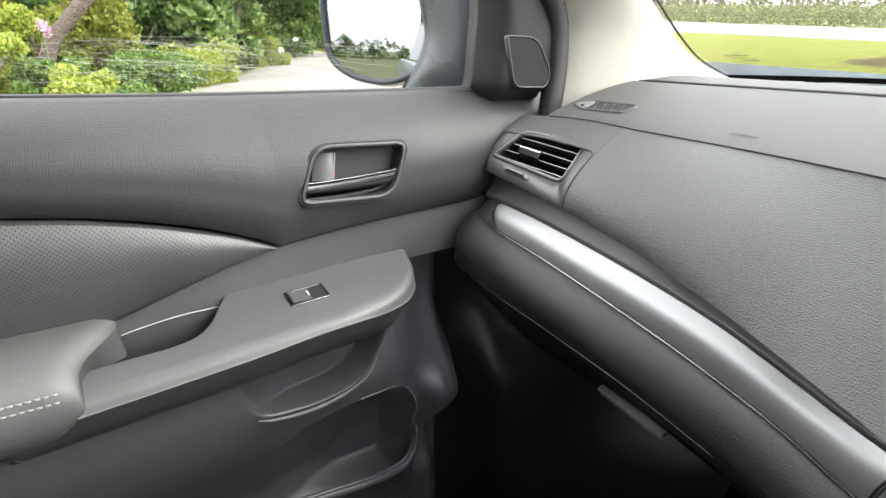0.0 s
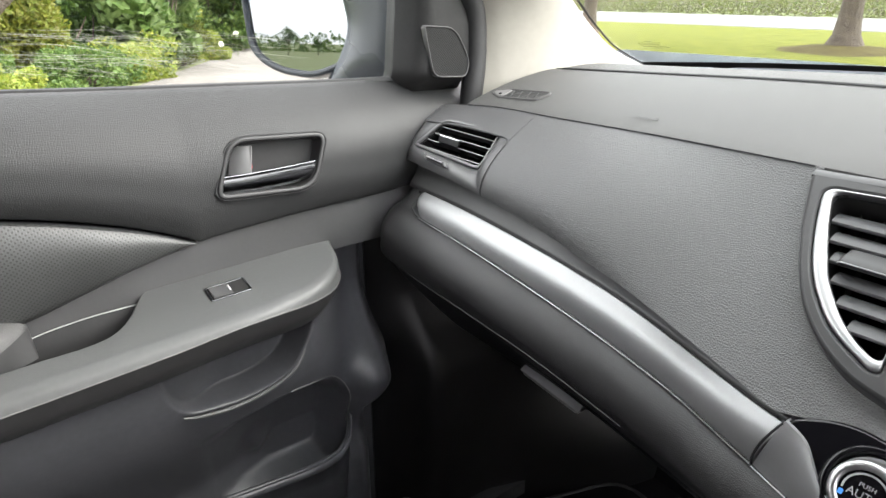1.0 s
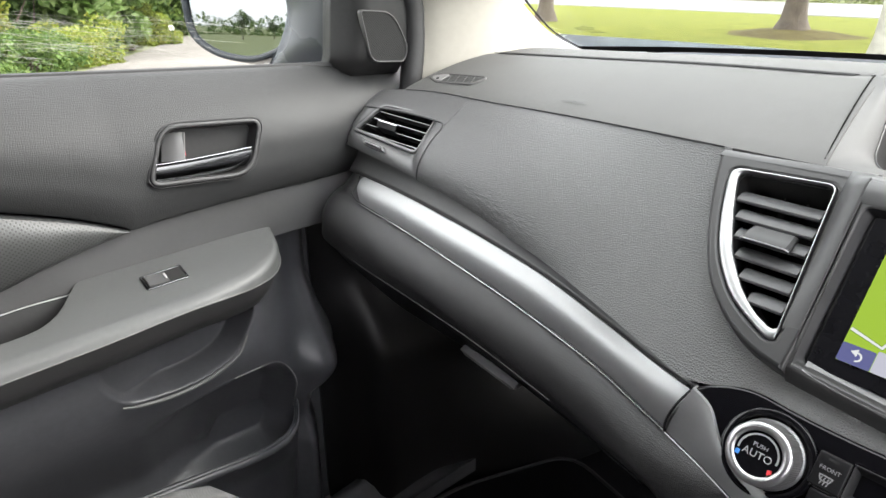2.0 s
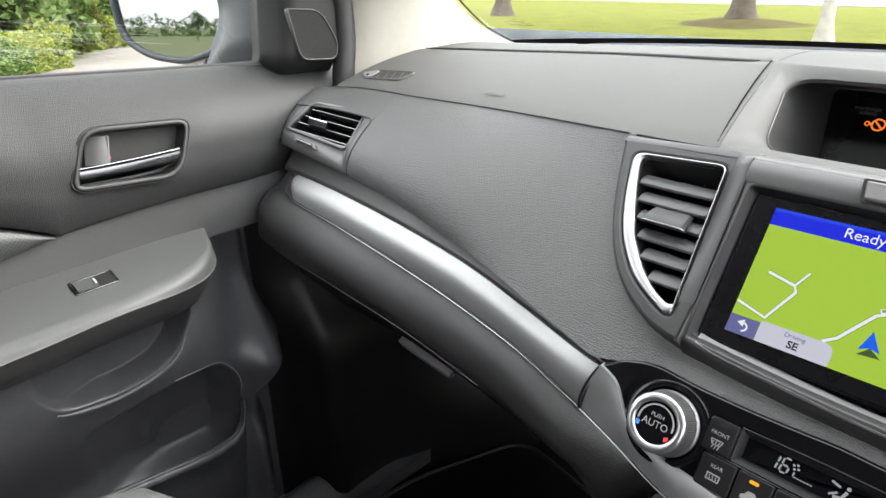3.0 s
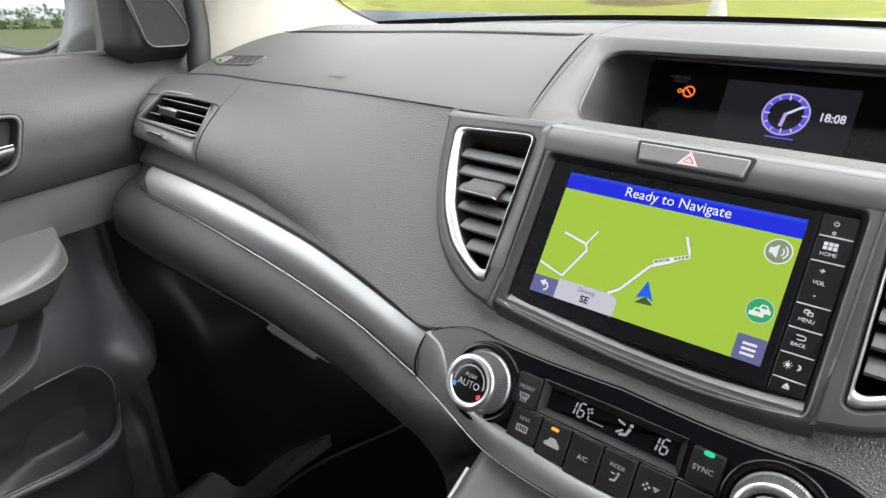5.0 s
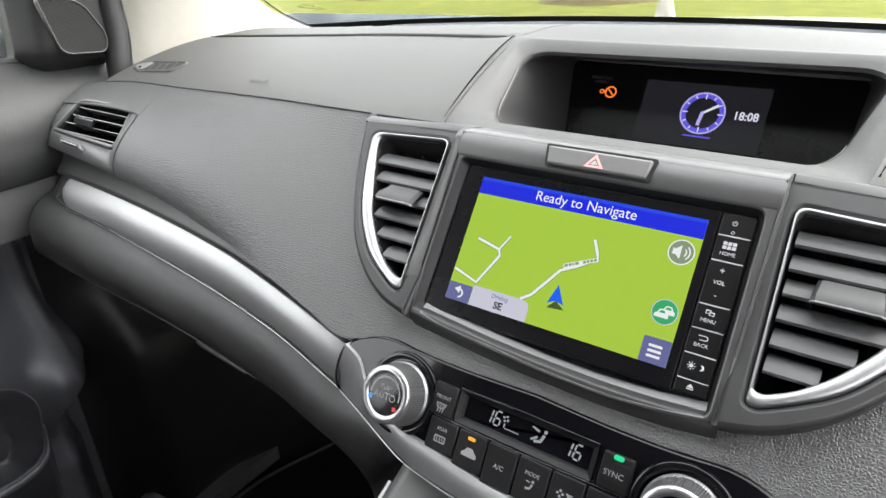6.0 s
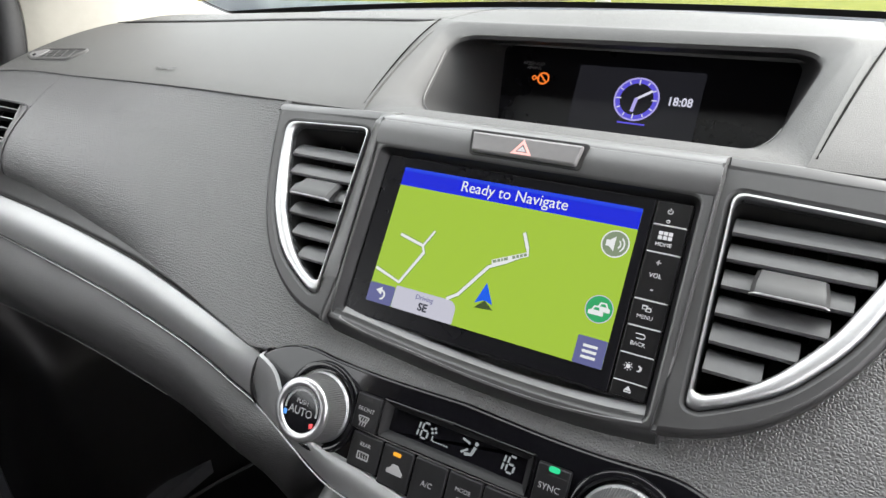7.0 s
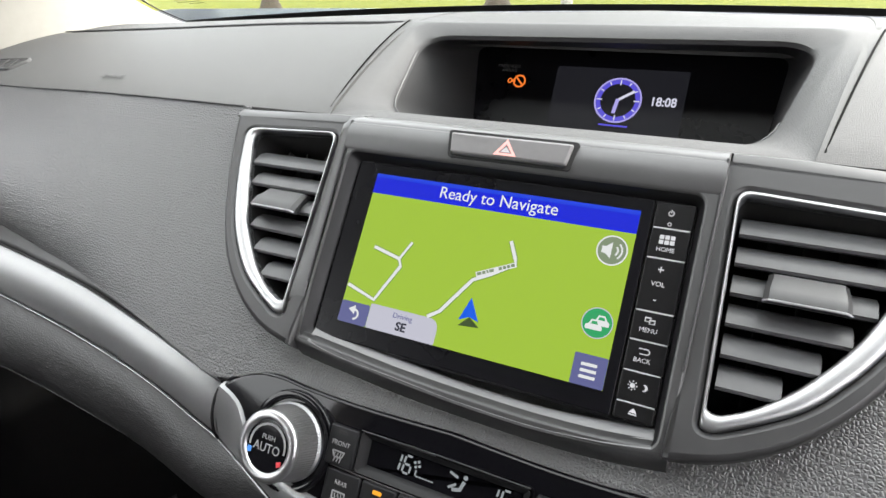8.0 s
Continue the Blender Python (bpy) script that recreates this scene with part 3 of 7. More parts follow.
part("groove_line", sweep([at(trim_bot, x, -0.0020, 0.0022) for x in across(-0.576, -0.1275, 70)], 0.0007, 6), rubber, trim_strip, "fine dark groove")
path = [at(trim_bot, -0.572, -0.0010, 0.0010), at(trim_bot, -0.582, -0.0010, 0.0030), at(trim_bot, -0.590, -0.0005, 0.0075), at(trim_top, -0.604, -0.0010, -0.006), at(trim_top, -0.607, -0.0005, -0.001)]
part("end_line", sweep(path, 0.0011, 6), rubber, trim_strip, "dark seam round the trim's end")
path = [bez((-0.1105, 0.4105, 0.9830), (-0.1170, 0.4090, 0.9720), (-0.1270, 0.4100, 0.9500), (-0.1262, 0.4142, 0.9355), t) for t in np.linspace(0, 1, 14)]
part("joint_line", sweep(path, 0.0010, 6), rubber, trim_strip, "fine dark joint")

# lower silver trim: from the joint it sweeps out under the climate panel, its lower edge level
CP = Plane((0, 0.414, 0.987), (0, -0.6, -1))
XK = 0.0435
panel_low = curve((-0.110, 0.0032), (-0.1011, 0.0062), (-0.0917, 0.0119), (-0.0870, 0.0180), (-0.0780, 0.0290), (-0.0620, 0.0380), (-0.0460, 0.0425), (-0.0167, 0.0458), (0.0077, 0.0490), (0.0257, 0.0512), (XK, 0.0520))
low_run = curve((-0.1262, 0.4152), (-0.104, 0.4070), (-0.075, 0.3965), (-0.057, 0.3905), (-0.038, 0.3855), (-0.018, 0.3835), (0.006, 0.3815), (XK, 0.3800))
P, path = [], []
for i in range(101):
    f = i / 100
    g = min(f, 1 - f) * 2
    xt, xl = -0.1095 + (XK + 0.1095) * g, -0.1258 + (XK + 0.1258) * g
    a, b = CP.at(xt, panel_low(xt), 0.0022), np.array((xl, low_run(xl), 0.9352 - 0.009 * ramp(-0.10, 0.0, xl)))
    row = [a * (1 - t) + b * t + CP.n * 0.0032 * math.sin(math.pi * t ** 0.8) for t in np.linspace(0, 1, 12)]
    line_at = b + np.array((0, -0.0012, -0.0006))
    if f > 0.5:
        row, line_at = [np.array((2 * XK - p[0], p[1], p[2])) for p in row], np.array((2 * XK - line_at[0], line_at[1], line_at[2]))
    P.append(row)
    path.append(line_at)
lower_trim = part("lower_silver_trim", sheet(P, thick=(0, 0.012, 0), angle=60), silver, dashboard, "silver trim curving under the climate controls")
part("chrome_line", sweep(path, 0.0004, 6), knob_chrome, lower_trim, "thin bright chrome line")

# the roll sweeps round and drops to the console
knee_in = curve((0, at(trim_bot, -0.137, 0.0, -0.001)), (1, (-0.1245, 0.4155, 0.9340)), (2, (-0.104, 0.4085, 0.9335)), (3, (-0.080, 0.3990, 0.9330)), (4, (-0.0625, 0.3945, 0.9290)), (5, (-0.0565, 0.4040, 0.9080)), (6, (-0.0570, 0.402, 0.885)), (7, (-0.0585, 0.400, 0.86)), (8, (-0.060, 0.398, 0.82)), (9, (-0.060, 0.40, 0.70)), (10, (-0.060, 0.41, 0.42)))
knee_out = curve((0, (-0.137, 0.420, 0.872)), (1, (-0.126, 0.418, 0.871)), (2, (-0.117, 0.417, 0.866)), (3, (-0.110, 0.416, 0.859)), (4, (-0.104, 0.415, 0.851)), (5, (-0.100, 0.415, 0.842)), (6, (-0.097, 0.415, 0.832)), (7, (-0.095, 0.415, 0.822)), (8, (-0.093, 0.415, 0.80)), (9, (-0.090, 0.42, 0.70)), (10, (-0.090, 0.43, 0.42)))


def knee_row(s):
    a, b = knee_in(s), knee_out(s)
    d = b - a
    return [bez(a, a + d * 0.35 + np.array((0, -0.011, 0)), a + d * 0.85 + np.array((0, -0.012, 0)), b, t) for t in np.linspace(0, 1, 14)]


P = []
join = [p - q for p, q in zip(roll_profile(-0.137), knee_row(0))]
for s in np.linspace(0, 10, 80):
    row = [p + q * (1 - ramp(0, 5, s)) for p, q in zip(knee_row(s), join)]
    P.append([row[0] + np.array((0.002, 0.010, 0.002))] + row + [row[-1] + np.array((0.004, 0.030, 0)), row[-1] + np.array((0.010, 0.20, 0))])
part("knee_panel", sheet(P, thick=(0.004, 0.004, 0), angle=60), leather, dashboard, "grained roll dropping to the console")
# dark seams round the face panel
part("pad_seam", sweep([at(seam, x, -0.0008, 0.0002) for x in across(-0.600, -0.176, 60)], 0.0007, 6), rubber, dashboard, "dark seam below the top pad")
part("vent_seam", sweep([face_at(-0.4852, t) + np.array((0, -0.0002, 0.0003)) for t in np.linspace(0.44, 1, 24)], 0.0007, 6), rubber, dashboard, "fine dark seam beside the vent")

# ---- the display hood with its deep recess ----


def hood_loop(corners, r, n=9, side=14):
    """A closed loop of 3D places round four corners, each rounded, with the sides sampled alike."""
    c = [np.array(p, float) for p in corners]
    out = []
    for i in range(4):
        p, a, b = c[i], c[i - 1], c[(i + 1) % 4]
        s, e = p + (a - p) / np.linalg.norm(a - p) * r, p + (b - p) / np.linalg.norm(b - p) * r
        nxt = c[(i + 1) % 4] + (p - c[(i + 1) % 4]) / np.linalg.norm(p - c[(i + 1) % 4]) * r
        out += [(1 - t)**2 * s + 2 * t * (1 - t) * p + t * t * e for t in np.linspace(0, 1, n)]
        out += [e * (1 - t) + nxt * t for t in np.linspace(0, 1, side + 2)[1:-1]]
    return out


hood = thing("display_hood", "charcoal hood round the recessed dashboard display", "hood", at=(XC, 0.62, 1.1))
W = [(-0.1025, 0.5345, 1.1265), (0.1845, 0.5345, 1.1265), (0.2165, 0.7055, 1.1715), (-0.1335, 0.7055, 1.1715)]
O = [(-0.085, 0.574, 1.1165), (0.160, 0.574, 1.1165), (0.185, 0.684, 1.1655), (-0.109, 0.681, 1.1625)]
R = [(-0.079, 0.712, 1.074), (0.160, 0.712, 1.074), (0.168, 0.752, 1.146), (-0.090, 0.752, 1.146)]


def mixed(A, B, t):
    return [np.array(a) * (1 - t) + np.array(b) * t for a, b in zip(A, B)]




def swelled(loop, k):
    """The hood's rim rises with the pads that it lies between."""
    return [p + np.array((0, 0, 0.0063 * k * math.sin(math.pi * max(0.0, min(1.0, (p[1] - 0.5345) / 0.171))) ** 0.8)) for p in loop]


loops = [hood_loop([np.array(p) + np.array((0, 0, -0.014)) for p in W], 0.0015), swelled(hood_loop(W, 0.002), 1)]
for t, up, side in ((0.05, 0.0005, 0.0004), (0.25, 0.0022, 0.0018), (0.45, 0.0034, 0.0034), (0.55, 0.0038, 0.0040), (0.62, 0.0038, 0.0040), (0.82, 0.0034, 0.0026), (0.94, 0.0018, 0.0010)):
    loops.append([p + np.array((0, 0, up + (side - up) * ramp(0.580, 0.612, p[1]))) for p in swelled(hood_loop(mixed(W, O, t), 0.004 + 0.026 * t), 1 - t)])
loops.append(hood_loop(O, 0.030))
for t, drop in ((0.03, 0.003), (0.08, 0.0035), (0.3, 0.003), (0.6, 0.002), (1.0, 0.0)):
    loops.append([p + np.array((0, 0, -drop)) for p in hood_loop(mixed(O, R, t), 0.030 - 0.020 * t)])
part("hood_shell", sheet([list(c) for c in zip(*loops[:11])], close_u=True, angle=70), hood_pad, hood, "charcoal hood shell with a pale lip")
# inside of the hood coloured darker than the shell, as shade
part("hood_lining", sheet([list(c) for c in zip(*loops[10:])], close_u=True, angle=70), shaded_lining, hood, "lining of the deep recess, darkened as if shaded")
lip_line = [p + np.array((0, -0.0006, 0.0012)) for p in hood_loop(mixed(O, R, 0.03), 0.029)]
part("lip_seam", sweep(lip_line[-15:] + lip_line[:32], 0.0006, 5), smooth_dark, hood)
P = [[np.array((x, 0.7135, 1.1705)) * (1 - t) + at(scuttle, x, 0, 0.0) * t + np.array((0, 0, 0.004 * math.sin(math.pi * t))) for t in np.linspace(0, 1, 8)] for x in across(-0.140, 2 * XC + 0.140, 30)]
part("hood_rear", sheet(P, thick=(0, 0.004, -0.02)), hood_pad, hood)
for a, b in ((W[0], W[3]), (W[1], W[2])):
    a, b = np.array(a), np.array(b)
    part("hood_seam", sweep([a + (b - a) * t + np.array((math.copysign(0.0010, a[0] - XC), 0, 0.0010 + 0.0063 * math.sin(math.pi * t) ** 0.8)) for t in np.linspace(0.03, 0.97, 24)], 0.0007, 6), seam_black, hood, "dark seam beside the hood")

DP = Plane((0, 0.735, 1.115), (0, -0.03, -0.05))
info = thing("information_display", "black dashboard display showing a blue clock and an orange lamp", "display", at=(XC, 0.735, 1.08))
part("panel", slab(DP, rounded([(-0.098, -0.050), (0.178, -0.050), (0.170, 0.052), (-0.090, 0.052)], 0.006), -0.012, -0.002), nav_glass, info, "gloss black display panel")
screen2 = part("screen", slab(DP, box2(-0.0115, -0.0215, 0.0985, 0.0385, 0.001), -0.002, -0.0012), clock_back, info, "dim lit clock screen")
CU, CV, CR = 0.0455, 0.006, 0.0196


def ring2(pl, u, v, r0, r1, h, n=48, a0=0.0, a1=2 * math.pi, bm=None):
    P = [[pl.at(u + r * math.cos(a), v + r * math.sin(a), h) for r in (r0, r1)] for a in np.linspace(a0, a1, n + 1)]
    return sheet(P, thick=-pl.n * 0.0002, bm=bm)


part("clock_rim", ring2(DP, CU, CV, CR - 0.0014, CR, -0.0006), clock_rim, screen2)
part("clock_dial", ring2(DP, CU, CV, CR - 0.0052, CR - 0.0015, -0.0007), clock_blue, screen2)
tick = bmesh.new()
for k in range(12):
    a = math.pi * k / 6
    r0 = CR - (0.0065 if k % 3 == 0 else 0.0048)
    strip(DP, [(CU + r0 * math.cos(a), CV + r0 * math.sin(a)), (CU + (CR - 0.002) * math.cos(a), CV + (CR - 0.002) * math.sin(a))], 0.0010, -0.0004, bm=tick)
part("clock_ticks", tick, clock_white, screen2)
part("minute_hand", strip(DP, [(CU - 0.001, CV + 0.0005), (CU + 0.0125, CV - 0.0085)], 0.0022, -0.0004), clock_white, screen2)
part("hour_hand", strip(DP, [(CU, CV - 0.001), (CU - 0.0018, CV + 0.0115)], 0.0030, -0.0003), clock_rim, screen2)
part("clock_glow", strip(DP, [(CU - 0.012, CV + 0.0218), (CU + 0.012, CV + 0.0222)], 0.0014, -0.0006), clock_blue, screen2)
lettering("clock_digits", "18:08", DP, 0.0822, 0.0055, 0.0105, -0.0005, clock_white, screen2, stretch=0.9, bold=0.0002)
part("airbag_lamp", ring2(DP, -0.0445, -0.0055, 0.0044, 0.0060, -0.0010, 24), lamp_orange, info, "lit orange warning lamp")
part("airbag_lamp_bar", strip(DP, [(-0.0475, -0.0085), (-0.0415, -0.0025)], 0.0016, -0.0009), lamp_orange, info)
part("airbag_lamp_ring", ring2(DP, -0.0535, -0.0055, 0.0012, 0.0024, -0.0010, 12), lamp_orange, info)
part("airbag_lamp_stem", strip(DP, [(-0.0515, -0.0055), (-0.0485, -0.0055)], 0.0022, -0.0010), lamp_orange, info)
dim_text = mat("dim_print", (0.10, 0.10, 0.10), 0.5, tint=0.05)
lettering("caption", "PASSENGER", DP, -0.0570, -0.0190, 0.0042, -0.0012, dim_text, info)
lettering("caption", "AIRBAG", DP, -0.0560, -0.0150, 0.0042, -0.0012, dim_text, info)

# ---- air vents ----


def vent_tab(pl, u0, u1, v, tilt, parent):
    """The adjusting tab: a wedge that grows out of the middle slat, with a chrome lip."""
    P, um, lips = [], (u0 + u1) / 2, []
    for s in np.linspace(-1, 1, 17):
        e = max(0.0, abs(s) - 0.80) / 0.20
        back = 0.0026 * (1 - math.sqrt(max(0.0, 1 - e * e)))
        wide, slim = um + (u1 - u0) / 2 * s, um + (u1 - u0) / 2 * s * 0.93
        P.append([pl.at(slim, v - 0.0110, -0.008), pl.at(slim, v - 0.0100, -0.001 - back), pl.at(wide, v - 0.0010, 0.0050 - back), pl.at(wide, v + 0.0040, 0.0070 - back), pl.at(wide, v + 0.0056, 0.0068 - back), pl.at(wide, v + 0.0062, 0.0052 - back), pl.at(wide, v + 0.0040, 0.000), pl.at(slim, v - 0.001, -0.008)])
        lips.append(pl.at(wide, v + 0.0054, 0.0070 - back))
    mid = [sum(r[1:]) / 7 for r in P]
    P = [[mid[0] * 0.98 + p * 0.02 for p in P[0]]] + P + [[mid[-1] * 0.98 + p * 0.02 for p in P[-1]]]
    tab = part("tab", sheet(P, thick=None, angle=35), wing_dark, parent, "satin dark adjusting tab")
    part("tab_lip", sweep(lips, 0.0006, 6), satin_chrome, tab, "bright lip")
    return tab


def span(loop, v):
    """Where a line across at v meets an outline: least and greatest u."""
    us = []
    for a, b in zip(loop, loop[1:] + loop[:1]):
        if (a[1] - v) * (b[1] - v) < 0:
            us.append(a[0] + (b[0] - a[0]) * (v - a[1]) / (b[1] - a[1]))
    return (min(us), max(us)) if len(us) > 1 else None




def wing(sign):
    """One wing of the centre fascia with its half-moon air vent."""
    def m(pts):
        return [np.array((p[0] if sign < 0 else 2 * XC - p[0], p[1])) for p in pts]
    outline = rounded([(-0.175, -0.012), (-0.0610, -0.014), (-0.0610, 0.1335), (-0.085, 0.1285), (-0.107, 0.1165), (-0.130, 0.0955), (-0.147, 0.068), (-0.163, 0.030)], [0.004, 0.0005, 0.001, 0.02, 0.02, 0.02, 0.02, 0.02])
    hole_raw = [(-0.1610, -0.0005), (-0.0850, -0.0045), (-0.0735, 0.1165), (-0.0790, 0.1175), (-0.093, 0.1105), (-0.1130, 0.0985), (-0.1360, 0.071), (-0.1510, 0.036)]
    radii = [0.010, 0.007, 0.004, 0.006, 0.02, 0.02, 0.02, 0.02]
    if sign > 0:
        hole_raw[:2] = [(-0.1610, 0.0060), (-0.0705, 0.0015)]
    hole = rounded(hole_raw, radii, 7)
    fr = offset(hole, 0.0055)
    # the chrome is broad along the curved side, thin along the top and the straight side
    inner_raw = [(-0.1540, 0.0010), (-0.0864, -0.0030), (-0.0752, 0.1085), (-0.0800, 0.1095), (-0.0920, 0.1040), (-0.1075, 0.0915), (-0.1270, 0.067), (-0.1425, 0.034)]
    if sign > 0:
        inner_raw[:2] = [(-0.1540, 0.0085), (-0.0722, 0.0040)]
    inner = rounded(inner_raw, radii, 7)
    outline, hole, inner = m(outline), m(hole), m(inner)
    part("fascia_wing", slab(LV, outline, -0.02, 0.002, 0.003, holes=[hole]), wing_dark, fascia, "dark satin fascia wing")
    vent = thing("air_vent", "half-moon dashboard air vent with chrome surround and horizontal slats", "air vent", "dashboard air vents", at=tuple(LV.at(m([(-0.11, 0.05)])[0][0], 0.05, -0.02)))
    part("chrome_surround", ring_slab(LV, hole, inner, -0.004, 0.0035, bevel=0.0022), satin_chrome, vent, "bright satin chrome surround")
    rows = [[LV.at(p[0], p[1], h) for h in (0.0, -0.045)] for p in inner]
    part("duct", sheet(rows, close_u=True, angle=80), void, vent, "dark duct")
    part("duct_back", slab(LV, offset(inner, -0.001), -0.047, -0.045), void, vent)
    ts = [0.0200 + 0.0147 * k for k in range(6)] + [0.1065]
    for k, v in enumerate(ts):
        uu = span(inner, v)
        if not uu or uu[1] - uu[0] < 0.012:
            continue
        u0, u1 = uu[0] + 0.002, uu[1] - 0.002
        w = 0.010
        prof = [(-0.0105, -0.0150), (-0.0080, -0.0080), (-0.0045, -0.0040), (0.0004, -0.0018), (0.0030, -0.0010), (0.0042, -0.0020), (0.0040, -0.0045), (-0.0050, -0.0190)]
        rows = [[LV.at(u, v + dv, h) for dv, h in prof] for s, u in ((s, u0 + (u1 - u0) * s) for s in np.linspace(0, 1, 5))]
        bm = bmesh.new()
        V = [[bm.verts.new(tuple(p)) for p in r] for r in rows]
        for a, b in zip(V, V[1:]):
            for q in range(8):
                bm.faces.new((a[q], a[(q + 1) % 8], b[(q + 1) % 8], b[q]))
        bm.faces.new(V[0]), bm.faces.new(V[-1])
        part("slat", smooth(bm, 50), slat_mat, vent)
    c = [(-0.126 + 0.0015 * (1 + sign), 0.049), (-0.092 + 0.0015 * (1 + sign), 0.049)]
    c = m(c)
    vent_tab(LV, min(c[0][0], c[1][0]), max(c[0][0], c[1][0]), 0.050, 0.0, vent)
    for k in range(4):
        u = m([(-0.137 + 0.016 * k, 0)])[0][0]
        vv = [v for v in np.linspace(0.003, 0.1, 40) if span(inner, v) and span(inner, v)[0] + 0.004 < u < span(inner, v)[1] - 0.004]
        if vv:
            part("rear_fin", slab(LV, box2(u - 0.0006, vv[0], u + 0.0006, vv[-1]), -0.034, -0.02), void, vent)
    return vent


SP = Plane((0, 0.497, 1.110), (0, -0.063, -0.088))
fascia = thing("centre_fascia", "satin grey centre fascia framing screen and vents", "fascia", at=(XC, 0.47, 1.05))
wing(-1)
wing(1)
chin_low = curve((-0.0610, 0.1166), (-0.0255, 0.1196), (0.0107, 0.1224), (0.051, 0.1240), (0.087, 0.1244), (0.119, 0.1230), (0.1458, 0.1198))
lip_top = curve((-0.0560, 0.1045), (-0.0452, 0.1062), (0.0068, 0.1118), (0.048, 0.1145), (0.0842, 0.1148), (0.116, 0.1126), (0.1385, 0.1095))
lip_low = curve((-0.0560, 0.1098), (-0.0452, 0.1120), (0.0083, 0.1166), (0.0491, 0.1190), (0.0851, 0.1195), (0.117, 0.1172), (0.1385, 0.1140))
opening = rounded([(-0.0600, -0.0040), (0.1400, -0.0040), (0.1400, 0.1135), (0.117, 0.1172), (0.0851, 0.1195), (0.0491, 0.1190), (0.0083, 0.1166), (-0.0452, 0.1120), (-0.0600, 0.1096)], [0.006, 0.006, 0.006, 0.01, 0.01, 0.01, 0.01, 0.01, 0.006], 6)
part("screen_surround", slab(SP, rounded([(-0.0640, -0.0225), (0.1470, -0.0225), (0.1458, 0.1154), (0.119, 0.1182), (0.087, 0.1203), (0.051, 0.1198), (0.0107, 0.1176), (-0.0255, 0.1146), (-0.0610, 0.1116)], [0.002, 0.002, 0.001, 0.01, 0.01, 0.01, 0.01, 0.01, 0.001]), -0.034, 0.004, 0.0015, holes=[opening]), surround_grey, fascia, "satin grey screen surround")
# chin takes a darker colour for the shade on its downward face
P = []
for s in np.linspace(0, 1, 40):
    u = -0.0610 + 0.2068 * s
    v0, v1 = chin_low(u) - 0.0052, chin_low(u) + 0.0045
    P.append([SP.at(u, v0 - 0.002, 0.0038)] + [SP.at(u, v0 + (v1 - v0) * t, 0.0041 - 0.0150 * t ** 1.5) for t in np.linspace(0, 1, 10)])
part("surround_chin", sheet(P, thick=(0, 0.004, 0.002), angle=60), wing_dark, fascia, "chin curving under the screen, shade in its colour")
inner_open = rounded([(-0.0545, -0.0010), (0.1378, -0.0010), (0.1378, 0.1085), (0.117, 0.1118), (0.0851, 0.1140), (0.0491, 0.1138), (0.0083, 0.1110), (-0.0452, 0.1056), (-0.0545, 0.1042)], [0.004, 0.004, 0.004, 0.01, 0.01, 0.01, 0.01, 0.01, 0.004], 6)
part("surround_bevel", sheet([[SP.at(a[0], a[1], 0.0035), SP.at(*(a * 0.4 + b * 0.6), 0.0005), SP.at(b[0], b[1], -0.0025)] for a, b in zip(opening, inner_open)], close_u=True, angle=70), button_black, fascia, "black sloping reveal")
# lip takes a paler grey for the light on its slope
P = []
for u in np.linspace(-0.0520, 0.1385, 40):
    k = min(1.0, (u + 0.052) / 0.008, (0.1385 - u) / 0.006)
    lo, hi = lip_low(u), lip_top(u)
    P.append([SP.at(u, lo + 0.0008, 0.0036), SP.at(u, lo, 0.0042), SP.at(u, lo * 0.75 + hi * 0.25, 0.0034), SP.at(u, hi - 0.0002, 0.0002), SP.at(u, hi - 0.0010, -0.0028)])
part("lower_lip", sheet(P, thick=(0, 0.004, 0.002), angle=60), lip_grey, fascia, "sloping lower lip, paler grey as if lit")
# brow of the fascia rolling back to the hood, and the shelves over the wings
P = [[SP.at(x, -0.0200, 0.0040), SP.at(x, -0.0228, 0.0036), SP.at(x, -0.0250, 0.0020), np.array((x, 0.5200, 1.1305)), np.array((x, 0.5280, 1.1285)), np.array((x, 0.5360, 1.1265))] for x in across(-0.0645, 0.1465, 20)]
# brow is coloured paler than the surround, as its upward face is lit
P2 = []
for x in across(-0.0640, 0.1468, 24):
    P2.append([SP.at(x, -0.0215 + 0.0165 * t, 0.0043 + 0.0020 * math.sin(math.pi * t) ** 0.8 - 0.0004 * t) for t in np.linspace(0, 1, 12)] + [SP.at(x, -0.0046, 0.0030)])
part("brow_front", sheet(P2, thick=(0, 0.004, 0), angle=60), fascia_grey, fascia, "rounded brow over the screen, paler as if lit")
part("fascia_brow", sheet(P, thick=(0, 0.006, -0.012), angle=60), fascia_grey, fascia)
